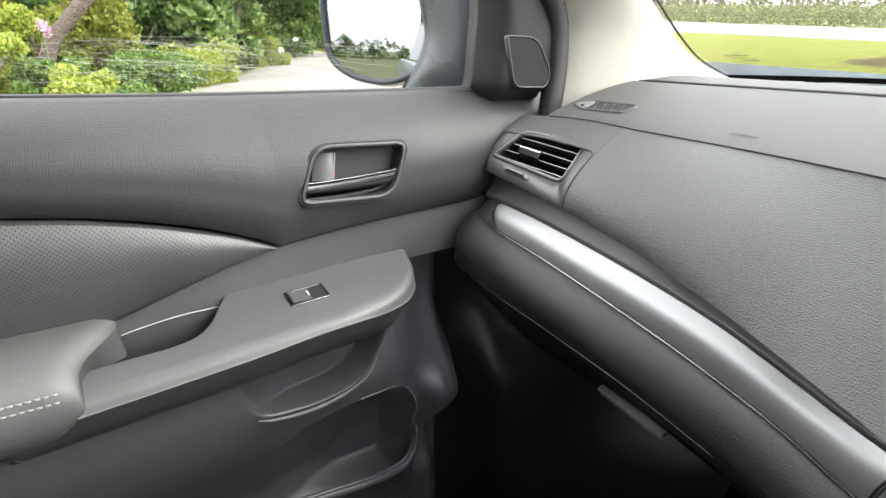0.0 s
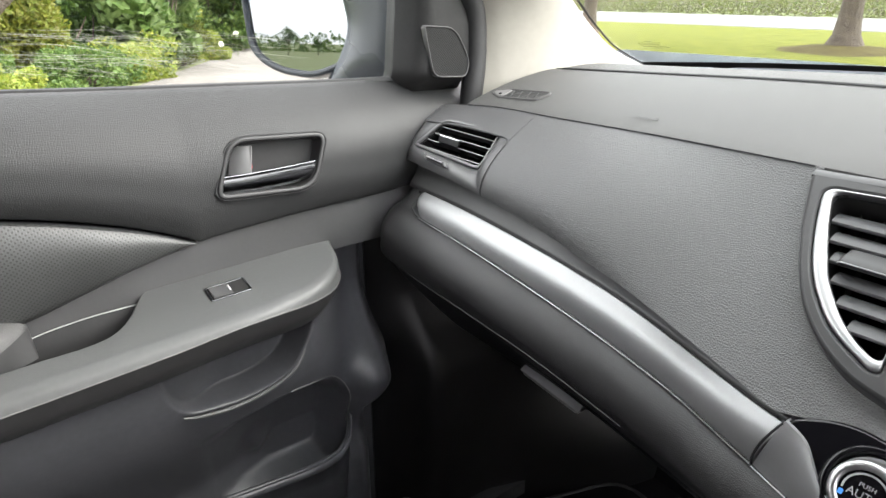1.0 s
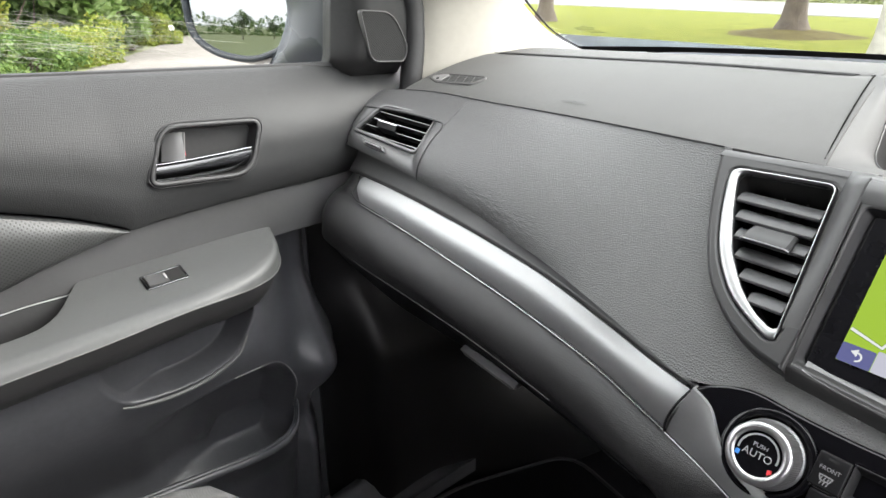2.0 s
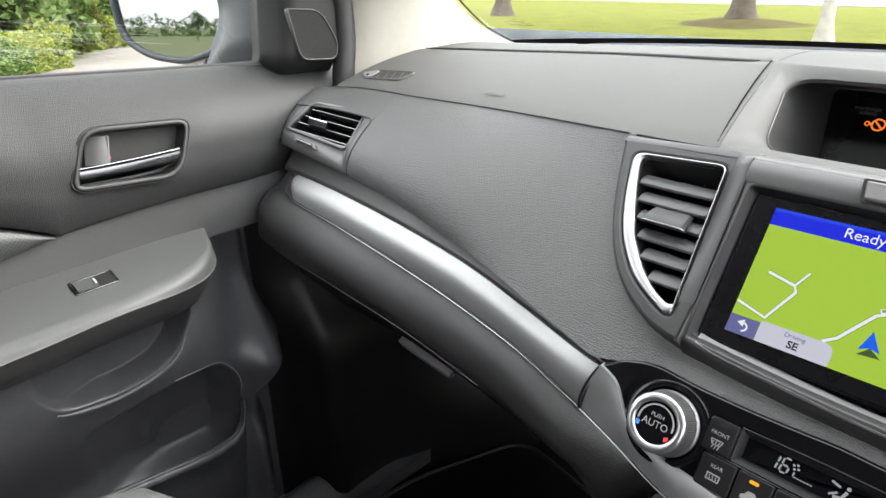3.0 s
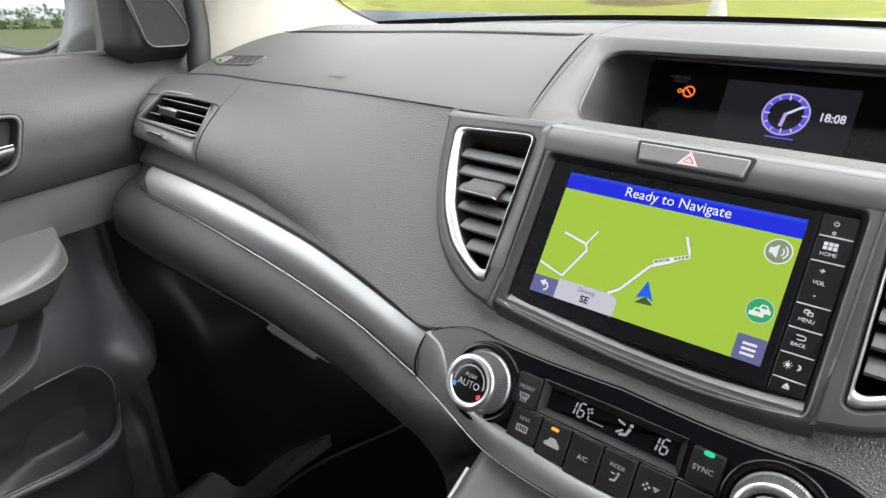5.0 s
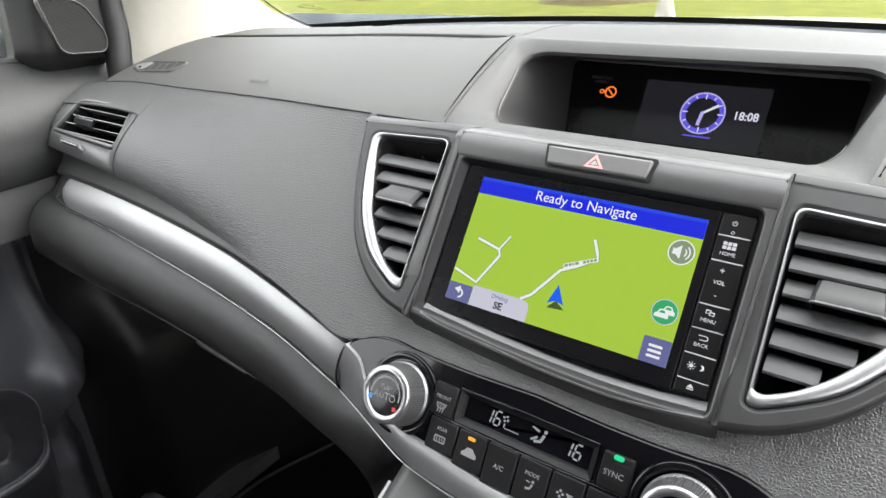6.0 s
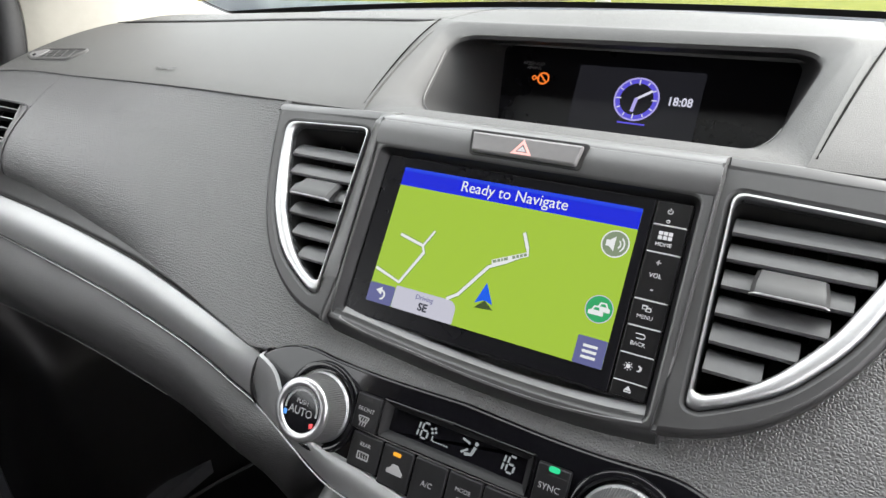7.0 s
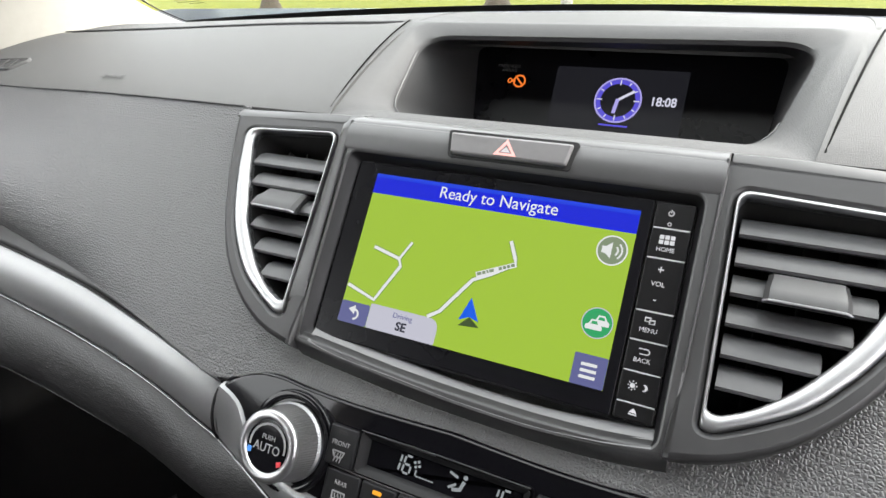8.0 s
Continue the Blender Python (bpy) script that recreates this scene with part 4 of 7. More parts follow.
for sign in (-1, 1):
    def side(x):
        return x if sign < 0 else 2 * XC - x
    P = []
    for x in across(-0.174, -0.0800 if sign < 0 else -0.0655, 14):
        rise = 0.0012 + 0.0026 * ramp(-0.174, -0.085, x)
        P.append([LV.at(side(x), -0.0090, 0.0020), LV.at(side(x), -0.0118, 0.0014), np.array((side(x), 0.5300, 1.1235 + rise)), np.array((side(x), 0.5370, 1.1225 + rise))])
    part("fascia_shelf", sheet(P if sign < 0 else P[::-1], thick=(0, 0.006, -0.010), angle=60), wing_dark, fascia)
    # the surround rolls down to the wing
    P, line = [], []
    ends = [(np.array((side(-0.0645), 0.5280, 1.1285)), np.array((side(-0.0825), 0.5300, 1.1272))), (np.array((side(-0.0645), 0.5200, 1.1305)), LV.at(side(-0.0825), -0.0118, 0.0018))]
    for v in np.linspace(-0.0228, 0.092, 26):
        a = SP.at(side(-0.0640 + 0.0013 * ramp(-0.02, 0.11, v)), v, 0.0036)
        lv = max((a - LV.o) @ LV.d, -0.0105)
        ends.append((a, LV.at(side(-0.0820 + 0.0087 * max(0.0, lv) / 0.107), lv, 0.0022)))
        if v < 0.082:
            line.append(a + np.array((math.copysign(0.0003, a[0] - XC), -0.0003, 0.0004)))
    for a, b in ends:
        out = np.array(((b - a)[0], 0, 0))
        P.append([bez(a, a + out * 0.55 + (b - a - out) * 0.10, b - out * 0.28 + (a - b + out) * 0.45, b, t) for t in np.linspace(0, 1, 11)])
    if sign < 0:
        part("wing_fillet", sheet(P, thick=(0, 0.004, 0), angle=80), surround_grey, fascia)
    part("wing_seam", sweep(line, 0.0007, 6), rubber, fascia, "fine dark seam")

# ---- hazard switch ----
hazard = thing("hazard_switch", "grey hazard warning switch with a pink triangle", "switch", at=tuple(SP.at(0.0395, -0.015, 0.002)))
part("button", slab(SP, rounded([(0.0055, -0.0205), (0.0745, -0.0205), (0.0725, -0.0085), (0.0075, -0.0085)], 0.0015), 0.0, 0.0095, 0.0015), hazard_grey, hazard)
part("button_gap", slab(SP, rounded([(0.0030, -0.0225), (0.0770, -0.0225), (0.0745, -0.0070), (0.0055, -0.0070)], 0.002), 0.0, 0.0066), void, hazard, "dark gap round the button")
tri = [np.array(p) for p in ((0.0395, -0.0190), (0.0460, -0.0100), (0.0330, -0.0100))]
part("triangle", slab(SP, tri, 0.008, 0.0099, holes=[offset(tri, 0.0016)]), mark_pink, hazard, "pink warning triangle")
part("triangle_core", slab(SP, offset(tri, 0.0024), 0.008, 0.0098, holes=[offset(tri, 0.0034)]), mark_white, hazard)

# ---- navigation unit ----
nav = thing("navigation_unit", "black touchscreen navigation unit showing a green map", "navigation screen", at=tuple(SP.at(XC, 0.1, -0.01)))
part("housing", slab(SP, box2(-0.0555, -0.0015, 0.1385, 0.1062, 0.003), -0.03, -0.003), button_black, nav)
part("front_glass", slab(SP, box2(-0.0530, 0.0000, 0.1178, 0.1052, 0.0015), -0.004, -0.0006, 0.0006), nav_glass, nav, "gloss black screen glass")
AU0, AU1, AV0, AV1 = -0.0392, 0.1123, 0.0065, 0.0950
H0 = -0.0003
screen = part("screen", slab(SP, box2(AU0, AV0, AU1, AV1), -0.0006, H0), scr_map, nav, "lit green map screen")


def onscreen(name, bm, material):
    return part(name, bm, material, screen)


onscreen("title_bar", slab(SP, box2(AU0, AV0, AU1, 0.0182), H0, H0 + 0.0002), scr_blue)
onscreen("title_shine", slab(SP, box2(AU0, AV0, AU1, AV0 + 0.0022), H0, H0 + 0.00028), scr_shine)
lettering("title", "Ready to Navigate", SP, 0.0378, 0.0124, 0.0094, H0 + 0.0003, scr_white, screen, stretch=0.985)
roads = ([(-0.0385, 0.0735), (-0.0195, 0.0790), (-0.0085, 0.0575), (-0.0105, 0.0535), (-0.0280, 0.0495)], [(-0.0105, 0.0535), (-0.0050, 0.0430)], [(0.0150, 0.0810), (0.0215, 0.0765), (0.0355, 0.0565), (0.0450, 0.0515), (0.0565, 0.0440), (0.0555, 0.0410), (0.0512, 0.0325)])
widths = (0.0019, 0.0014, 0.0019)
for r, w in zip(roads, widths):
    onscreen("road_edge", strip(SP, r, w + 0.0009, H0 + 0.0002), scr_road)
for r, w in zip(roads, widths):
    onscreen("road_line", strip(SP, r, w, H0 + 0.0004), scr_white)
# the road's name as plain bars
slant = np.array((math.cos(radians(24)), -math.sin(radians(24))))
mid = np.array((0.0468, 0.0488))
onscreen("road_name_halo", strip(SP, [tuple(mid - slant * 0.0112), tuple(mid + slant * 0.0112)], 0.0026, H0 + 0.0005), scr_white)
for a, b in ((-0.0105, -0.0082), (-0.0076, -0.0058), (-0.0052, -0.0042), (-0.0036, -0.0012), (0.0016, 0.0034), (0.0040, 0.0056), (0.0062, 0.0078), (0.0084, 0.0103)):
    onscreen("road_name_bar", strip(SP, [tuple(mid + slant * a), tuple(mid + slant * b)], 0.0016, H0 + 0.0007), scr_grey)
onscreen("arrow_shadow", slab(SP, [np.array(p) for p in ((0.0388, 0.0760), (0.0452, 0.0805), (0.0335, 0.0815))], H0, H0 + 0.0005), scr_shadow)
onscreen("arrow", slab(SP, [np.array(p) for p in ((0.0375, 0.0660), (0.0440, 0.0775), (0.0385, 0.0760), (0.0332, 0.0785))], H0, H0 + 0.0007), scr_arrow)
onscreen("back_key", slab(SP, box2(AU0, 0.0828, -0.0205, AV1, 0.001), H0, H0 + 0.0003), scr_violet)
onscreen("back_arrow", ring2(SP, -0.0295, 0.0895, 0.0021, 0.0032, H0 + 0.0006, 16, -1.57, 1.57), scr_white)
onscreen("back_arrow_head", slab(SP, [np.array(p) for p in ((-0.0335, 0.0870), (-0.0295, 0.0845), (-0.0295, 0.0895))], H0, H0 + 0.0006), scr_white)
onscreen("compass_key", slab(SP, rounded([(-0.0202, 0.0812), (0.0225, 0.0812), (0.0225, AV1), (-0.0202, AV1)], [0.001, 0.009, 0.001, 0.001], 8), H0, H0 + 0.0003), scr_pale)
lettering("compass_caption", "Driving", SP, 0.0010, 0.0847, 0.0042, H0 + 0.0005, scr_violet, screen)
lettering("compass_text", "SE", SP, 0.0013, 0.0903, 0.0066, H0 + 0.0005, scr_dark, screen, bold=0.0002)
onscreen("sound_disc", disc(SP, 0.1027, 0.0283, 0.0074, H0, H0 + 0.0003), scr_grey)
onscreen("sound_rim", ring2(SP, 0.1027, 0.0283, 0.0069, 0.0076, H0 + 0.0005, 32), scr_white)
onscreen("sound_horn", slab(SP, [np.array(p) for p in ((0.0978, 0.0266), (0.0996, 0.0266), (0.1025, 0.0242), (0.1025, 0.0324), (0.0996, 0.0300), (0.0978, 0.0300))], H0, H0 + 0.0006), scr_white)
for r in (0.0022, 0.0042):
    onscreen("sound_wave", ring2(SP, 0.1030, 0.0283, r, r + 0.0008, H0 + 0.0006, 10, -0.9, 0.9), scr_white)
onscreen("traffic_disc", disc(SP, 0.1033, 0.0645, 0.0074, H0, H0 + 0.0003), scr_green)
onscreen("traffic_rim", ring2(SP, 0.1033, 0.0645, 0.0071, 0.0076, H0 + 0.0005, 32), scr_pale)
for du, dv in ((-0.0008, 0.0008), (0.0022, -0.0016)):
    onscreen("traffic_car", slab(SP, rounded([(0.0987 + du, 0.0672 + dv), (0.0987 + du, 0.0650 + dv), (0.1002 + du, 0.0645 + dv), (0.1012 + du, 0.0622 + dv), (0.1044 + du, 0.0622 + dv), (0.1056 + du, 0.0645 + dv), (0.1068 + du, 0.0652 + dv), (0.1068 + du, 0.0672 + dv)], 0.0004), H0, H0 + 0.0006 - 0.0001 * (du > 0)), scr_white)
    onscreen("traffic_window", slab(SP, [np.array(p) for p in ((0.1012 + du, 0.0645 + dv), (0.1018 + du, 0.0630 + dv), (0.1040 + du, 0.0630 + dv), (0.1047 + du, 0.0645 + dv))], H0, H0 + 0.0007 - 0.0001 * (du > 0)), scr_green)
onscreen("menu_key", slab(SP, box2(0.0962, 0.0800, AU1, AV1, 0.0008), H0, H0 + 0.0003), scr_violet)
for k in range(3):
    onscreen("menu_bar", slab(SP, box2(0.1000, 0.0840 + 0.0030 * k, 0.1078, 0.0855 + 0.0030 * k, 0.0003), H0, H0 + 0.0005), scr_white)
# the column of keys beside the screen
rows_v = [0.0003, 0.0134, 0.0282, 0.0538, 0.0679, 0.0824, 0.0968, 0.1050]
names = ("power_key", "home_key", "volume_key", "menu_key", "back_key", "dimmer_key", "eject_key")
keys = {}
for nm, a, b in zip(names, rows_v, rows_v[1:]):
    keys[nm] = part(nm, slab(SP, box2(0.1190, a + 0.0004, 0.1368, b - 0.0004, 0.0008), -0.004, 0.0004, 0.0005), key_black, nav)
for a in rows_v[1:-1]:
    part("key_divider", slab(SP, box2(0.1195, a - 0.00025, 0.1362, a + 0.00025), -0.003, 0.0007), mark_white, nav)
KH = 0.0005


def keymark(words, v, size, key):
    lettering("key_text", words, SP, 0.1268, v, size, KH, mark_white, keys[key])


keymark("HOME", 0.0238, 0.0030, "home_key")
keymark("VOL", 0.0406, 0.0033, "volume_key")
keymark("+", 0.0338, 0.0056, "volume_key")
keymark("-", 0.0478, 0.0056, "volume_key")
keymark("MENU", 0.0628, 0.0030, "menu_key")
keymark("BACK", 0.0770, 0.0030, "back_key")
for i in range(3):
    for j in range(2):
        part("home_tile", slab(SP, box2(0.1233 + 0.0025 * i, 0.0168 + 0.0024 * j, 0.1253 + 0.0025 * i, 0.0187 + 0.0024 * j), 0.0, KH + 0.0002), mark_white, keys["home_key"])
part("power_ring", ring2(SP, 0.1263, 0.0058, 0.0010, 0.0014, KH, 14, -1.0, 4.1), mark_white, keys["power_key"])
part("power_bar", strip(SP, [(0.1263, 0.0040), (0.1263, 0.0056)], 0.0004, KH), mark_white, keys["power_key"])
part("map_dot", ring2(SP, 0.1264, 0.0112, 0.0006, 0.0010, KH, 10), mark_white, keys["power_key"])
for du in (-0.0008, 0.0012):
    part("menu_sheet", slab(SP, box2(0.1252 + du, 0.0570 + du * 0.5, 0.1280 + du, 0.0592 + du * 0.5), 0.0, KH + 0.0002, holes=[box2(0.1256 + du, 0.0576 + du * 0.5, 0.1276 + du, 0.0589 + du * 0.5)]), mark_white, keys["menu_key"])
part("back_hook", ring2(SP, 0.1283, 0.0728, 0.0009, 0.0014, KH, 12, -1.57, 1.57), mark_white, keys["back_key"])
part("back_hook_bar", strip(SP, [(0.1245, 0.0716), (0.1283, 0.0716)], 0.0005, KH), mark_white, keys["back_key"])
part("back_hook_tail", strip(SP, [(0.1252, 0.0740), (0.1283, 0.0740)], 0.0005, KH), mark_white, keys["back_key"])
part("sun_icon", disc(SP, 0.1250, 0.0890, 0.0011, 0.0, KH + 0.0002, 14), mark_white, keys["dimmer_key"])
rays = bmesh.new()
for k in range(8):
    a = math.pi * k / 4
    strip(SP, [(0.1250 + 0.0015 * math.cos(a), 0.0890 + 0.0015 * math.sin(a)), (0.1250 + 0.0023 * math.cos(a), 0.0890 + 0.0023 * math.sin(a))], 0.0004, KH, bm=rays)
part("sun_rays", rays, mark_white, keys["dimmer_key"])
moon = [np.array((0.1302 + 0.0016 * math.cos(a), 0.0890 + 0.0016 * math.sin(a))) for a in np.linspace(-1.7, 1.7, 10)] + [np.array((0.1294 + 0.0013 * math.cos(a), 0.0890 + 0.0013 * math.sin(a))) for a in np.linspace(1.3, -1.3, 8)]
part("moon_icon", slab(SP, moon, 0.0, KH + 0.0002), mark_white, keys["dimmer_key"])
part("eject_icon", slab(SP, [np.array(p) for p in ((0.1275, 0.0988), (0.1293, 0.1010), (0.1257, 0.1010))], 0.0, KH + 0.0002), mark_white, keys["eject_key"])
part("eject_bar", slab(SP, box2(0.1257, 0.1014, 0.1293, 0.1020), 0.0, KH + 0.0002), mark_white, keys["eject_key"])

# ---- climate panel ----
climate = thing("climate_control_unit", "gloss black climate control panel with buttons and readout", "control panel", at=tuple(CP.at(XC, 0.06, -0.01)))
KU, KV, KR = -0.0510, 0.0198, 0.0207
LCD = box2(-0.0068, 0.0008, 0.0892, 0.0228, 0.001)
tip = curve(*enumerate([(-0.0620, 0.0395), (-0.0780, 0.0300), (-0.0870, 0.0190), (-0.0917, 0.0129), (-0.1011, 0.0070), (-0.1098, 0.0034), (-0.0985, -0.0053), (-0.0830, -0.0116), (-0.0680, -0.0138), (-0.0490, -0.0124), (-0.0320, -0.0117), (-0.0090, -0.0116), (0.0126, -0.0122), (XK, -0.0135)]))
half = [tip(k) for k in np.concatenate((np.linspace(0, 5, 16), np.linspace(5.2, 13, 32)))]
low = [np.array((x, panel_low(x) + 0.001)) for x in np.linspace(XK, -0.046, 16)][1:]
mir = [np.array((2 * XK - p[0], p[1])) for p in half[:-1]][::-1]
lowm = [np.array((2 * XK - p[0], p[1])) for p in low][::-1]
outline = half + mir + lowm + [np.array((XK, panel_low(XK) + 0.001))] + low
part("panel", slab(CP, outline, -0.02, 0.0, 0.002, holes=[LCD]), piano, climate, "gloss black panel")


def climate_button(name, u0, v0, u1, v1, h=0.0030):
    return part(name, slab(CP, box2(u0, v0, u1, v1, 0.0014), -0.002, h, 0.0010), button_black, climate, "satin black button")


BH = 0.0031
front_b = climate_button("front_demist_button", -0.0253, 0.0012, -0.0074, 0.0228)
lettering("button_text", "FRONT", CP, -0.0166, 0.0104, 0.0036, BH, soft_print, front_b)
shield = rounded([(-0.0212, 0.0143), (-0.0128, 0.0143), (-0.0143, 0.0182), (-0.0197, 0.0182)], 0.0010)
part("demist_sign", slab(CP, shield, 0.002, BH + 0.0002, holes=[offset(shield, 0.0007)]), soft_print, front_b)
waves = bmesh.new()
for k in range(3):
    strip(CP, [(-0.0189 + 0.0019 * k, 0.0154), (-0.0194 + 0.0019 * k, 0.0170), (-0.0186 + 0.0019 * k, 0.0182), (-0.0191 + 0.0019 * k, 0.0204)], 0.0006, BH + 0.0002, bm=waves)
part("demist_waves", waves, soft_print, front_b)
part("front_lamp", slab(CP, box2(-0.0195, 0.0036, -0.0135, 0.0052, 0.0008), BH - 0.001, BH + 0.0002), void, front_b)
sync_b = climate_button("sync_button", 0.0930, 0.0012, 0.1112, 0.0222)
lettering("button_text", "SYNC", CP, 0.1013, 0.0128, 0.0047, BH, soft_print, sync_b)
part("sync_lamp", slab(CP, box2(0.0992, 0.0014, 0.1052, 0.0043, 0.0014), BH - 0.001, BH + 0.0004), lamp_green, sync_b, "lit green lamp")
part("sync_line", slab(CP, box2(0.0998, 0.0058, 0.1106, 0.0064, 0.0002), BH - 0.001, BH + 0.0002), void, sync_b)
# recessed readout: sloping walls and a dark floor
lcd_floor = offset(LCD, 0.0042)
lcd = part("readout", slab(CP, offset(LCD, 0.003), -0.008, -0.0050), piano, climate, "gloss black temperature readout")
part("readout_surround", sheet([[CP.at(a[0], a[1], 0.0004), CP.at(*(a * 0.9 + b * 0.1), 0.0002), CP.at(b[0], b[1], -0.0050)] for a, b in zip(LCD, lcd_floor)], close_u=True, angle=30), button_black, lcd, "sloping dark surround of the readout")
part("row_line", strip(CP, [(-0.0255, 0.0236), (0.040, 0.0240), (0.1112, 0.0232)], 0.0006, 0.0006), fascia_grey, climate, "fine grey edge below the readout")
part("row_line", strip(CP, [(-0.0070, 0.0004), (0.040, -0.0004), (0.0892, 0.0000)], 0.0005, 0.0006), fascia_grey, climate, "fine grey edge above the readout")


def digit_bars(pl, u, v, w, hgt, segs, h, material, parent):
    """Seven-bar figures, slanted."""
    lean = 0.12 * hgt
    s = {"a": ((0.15, 0), (0.85, 0)), "g": ((0.15, 0.5), (0.85, 0.5)), "d": ((0.15, 1), (0.85, 1)), "f": ((0, 0.07), (0, 0.45)), "b": ((1, 0.07), (1, 0.45)), "e": ((0, 0.55), (0, 0.93)), "c": ((1, 0.55), (1, 0.93))}
    bm = bmesh.new()
    for k in segs:
        strip(pl, [(u + x * w + lean * (1 - y), v + y * hgt) for x, y in s[k]], 0.0011, h, bm=bm)
    part("figure", bm, material, parent)


DH = -0.0046
for u in (0.0156, 0.0710):
    digit_bars(CP, u - 0.0035, 0.0064, 0.0042, 0.0092, "bc", DH, lcd_glow, lcd)
    digit_bars(CP, u + 0.0030, 0.0064, 0.0042, 0.0092, "acdefg", DH, lcd_glow, lcd)
dots = bmesh.new()
for k in range(6):
    strip(CP, [(0.0272 + 0.0018 * k, 0.0152), (0.0284 + 0.0018 * k, 0.0152)], 0.0008, DH, bm=dots)
strip(CP, [(0.0268, 0.0122), (0.0266, 0.0150)], 0.0008, DH, bm=dots)
part("fan_dots", dots, lcd_glow, lcd)
fan = bmesh.new()
for k in range(4):
    a = math.pi * k / 2 + 0.4
    slab(CP, [np.array((0.0268 + 0.0016 * math.cos(a) + 0.0008 * math.cos(b), 0.0092 + 0.0016 * math.sin(a) + 0.0008 * math.sin(b))) for b in np.linspace(0, 6.28, 9)[:-1]], DH - 0.0008, DH, bm=fan)
part("fan_sign", fan, lcd_glow, lcd)
seat_sign = bmesh.new()
disc(CP, 0.0545, 0.0074, 0.0012, DH - 0.0008, DH, 12, bm=seat_sign)
strip(CP, [(0.0542, 0.0094), (0.0525, 0.0140), (0.0482, 0.0150)], 0.0019, DH, bm=seat_sign)
strip(CP, [(0.0455, 0.0068), (0.0505, 0.0084)], 0.0013, DH, bm=seat_sign)
strip(CP, [(0.0460, 0.0146), (0.0500, 0.0118)], 0.0013, DH, bm=seat_sign)
part("airflow_sign", seat_sign, lcd_glow, lcd)
# lower row of buttons
LP = Plane(CP.at(0.0053, -0.0028), CP.d)
edges = [-0.0230, 0.0000, 0.0222, 0.0446, 0.0668, 0.0890, 0.1112]
lower = []
for a, b in zip(edges, edges[1:]):
    lower.append(climate_button("climate_button", a + 0.0005, 0.0246, b - 0.0005, panel_low(min((a + b) / 2, 2 * XK - (a + b) / 2)) - 0.0008, 0.0022))
LH = 0.0024
lettering("button_text", "REAR", LP, -0.0170, 0.0335, 0.0033, LH, soft_print, lower[0])
part("rear_window_sign", slab(LP, box2(-0.0215, 0.0378, -0.0130, 0.0425, 0.0006), 0.001, LH, holes=[box2(-0.0207, 0.0386, -0.0138, 0.0417, 0.0004)]), soft_print, lower[0])
sq = bmesh.new()
for k in range(3):
    strip(LP, [(-0.0192 + 0.0020 * k, 0.0390), (-0.0196 + 0.0020 * k, 0.0400), (-0.0188 + 0.0020 * k, 0.0408), (-0.0192 + 0.0020 * k, 0.0418)], 0.0005, LH, bm=sq)
part("heat_waves", sq, soft_print, lower[0])
part("recirculation_lamp", slab(LP, box2(0.0028, 0.0300, 0.0082, 0.0322, 0.0008), 0.001, LH + 0.0002), lamp_amber, lower[1], "lit amber lamp")
part("car_sign", slab(LP, rounded([(0.0005, 0.0428), (0.0005, 0.0405), (0.0025, 0.0395), (0.0040, 0.0370), (0.0080, 0.0370), (0.0100, 0.0395), (0.0115, 0.0405), (0.0115, 0.0428)], 0.0006), 0.001, LH), soft_print, lower[1])
lettering("button_text", "A/C", LP, 0.0280, 0.0405, 0.0044, LH, soft_print, lower[2])
lettering("button_text", "MODE", LP, 0.0503, 0.0355, 0.0034, LH, soft_print, lower[3])
ms = bmesh.new()
disc(LP, 0.0520, 0.0395, 0.0009, 0.001, LH, 10, bm=ms)
strip(LP, [(0.0520, 0.0410), (0.0508, 0.0440), (0.0480, 0.0445)], 0.0013, LH, bm=ms)
strip(LP, [(0.0475, 0.0400), (0.0500, 0.0403)], 0.0008, LH, bm=ms)
part("airflow_sign", ms, soft_print, lower[3])
fs = bmesh.new()
for k in range(4):
    a = math.pi * k / 2
    slab(LP, [np.array((0.0695 + 0.0017 * math.cos(a) + 0.0008 * math.cos(b), 0.0385 + 0.0017 * math.sin(a) + 0.0008 * math.sin(b))) for b in np.linspace(0, 6.28, 9)[:-1]], 0.001, LH, bm=fs)
slab(LP, [np.array(p) for p in ((0.0730, 0.0370), (0.0775, 0.0370), (0.0752, 0.0400))], 0.001, LH, bm=fs)
part("fan_sign", fs, soft_print, lower[4])


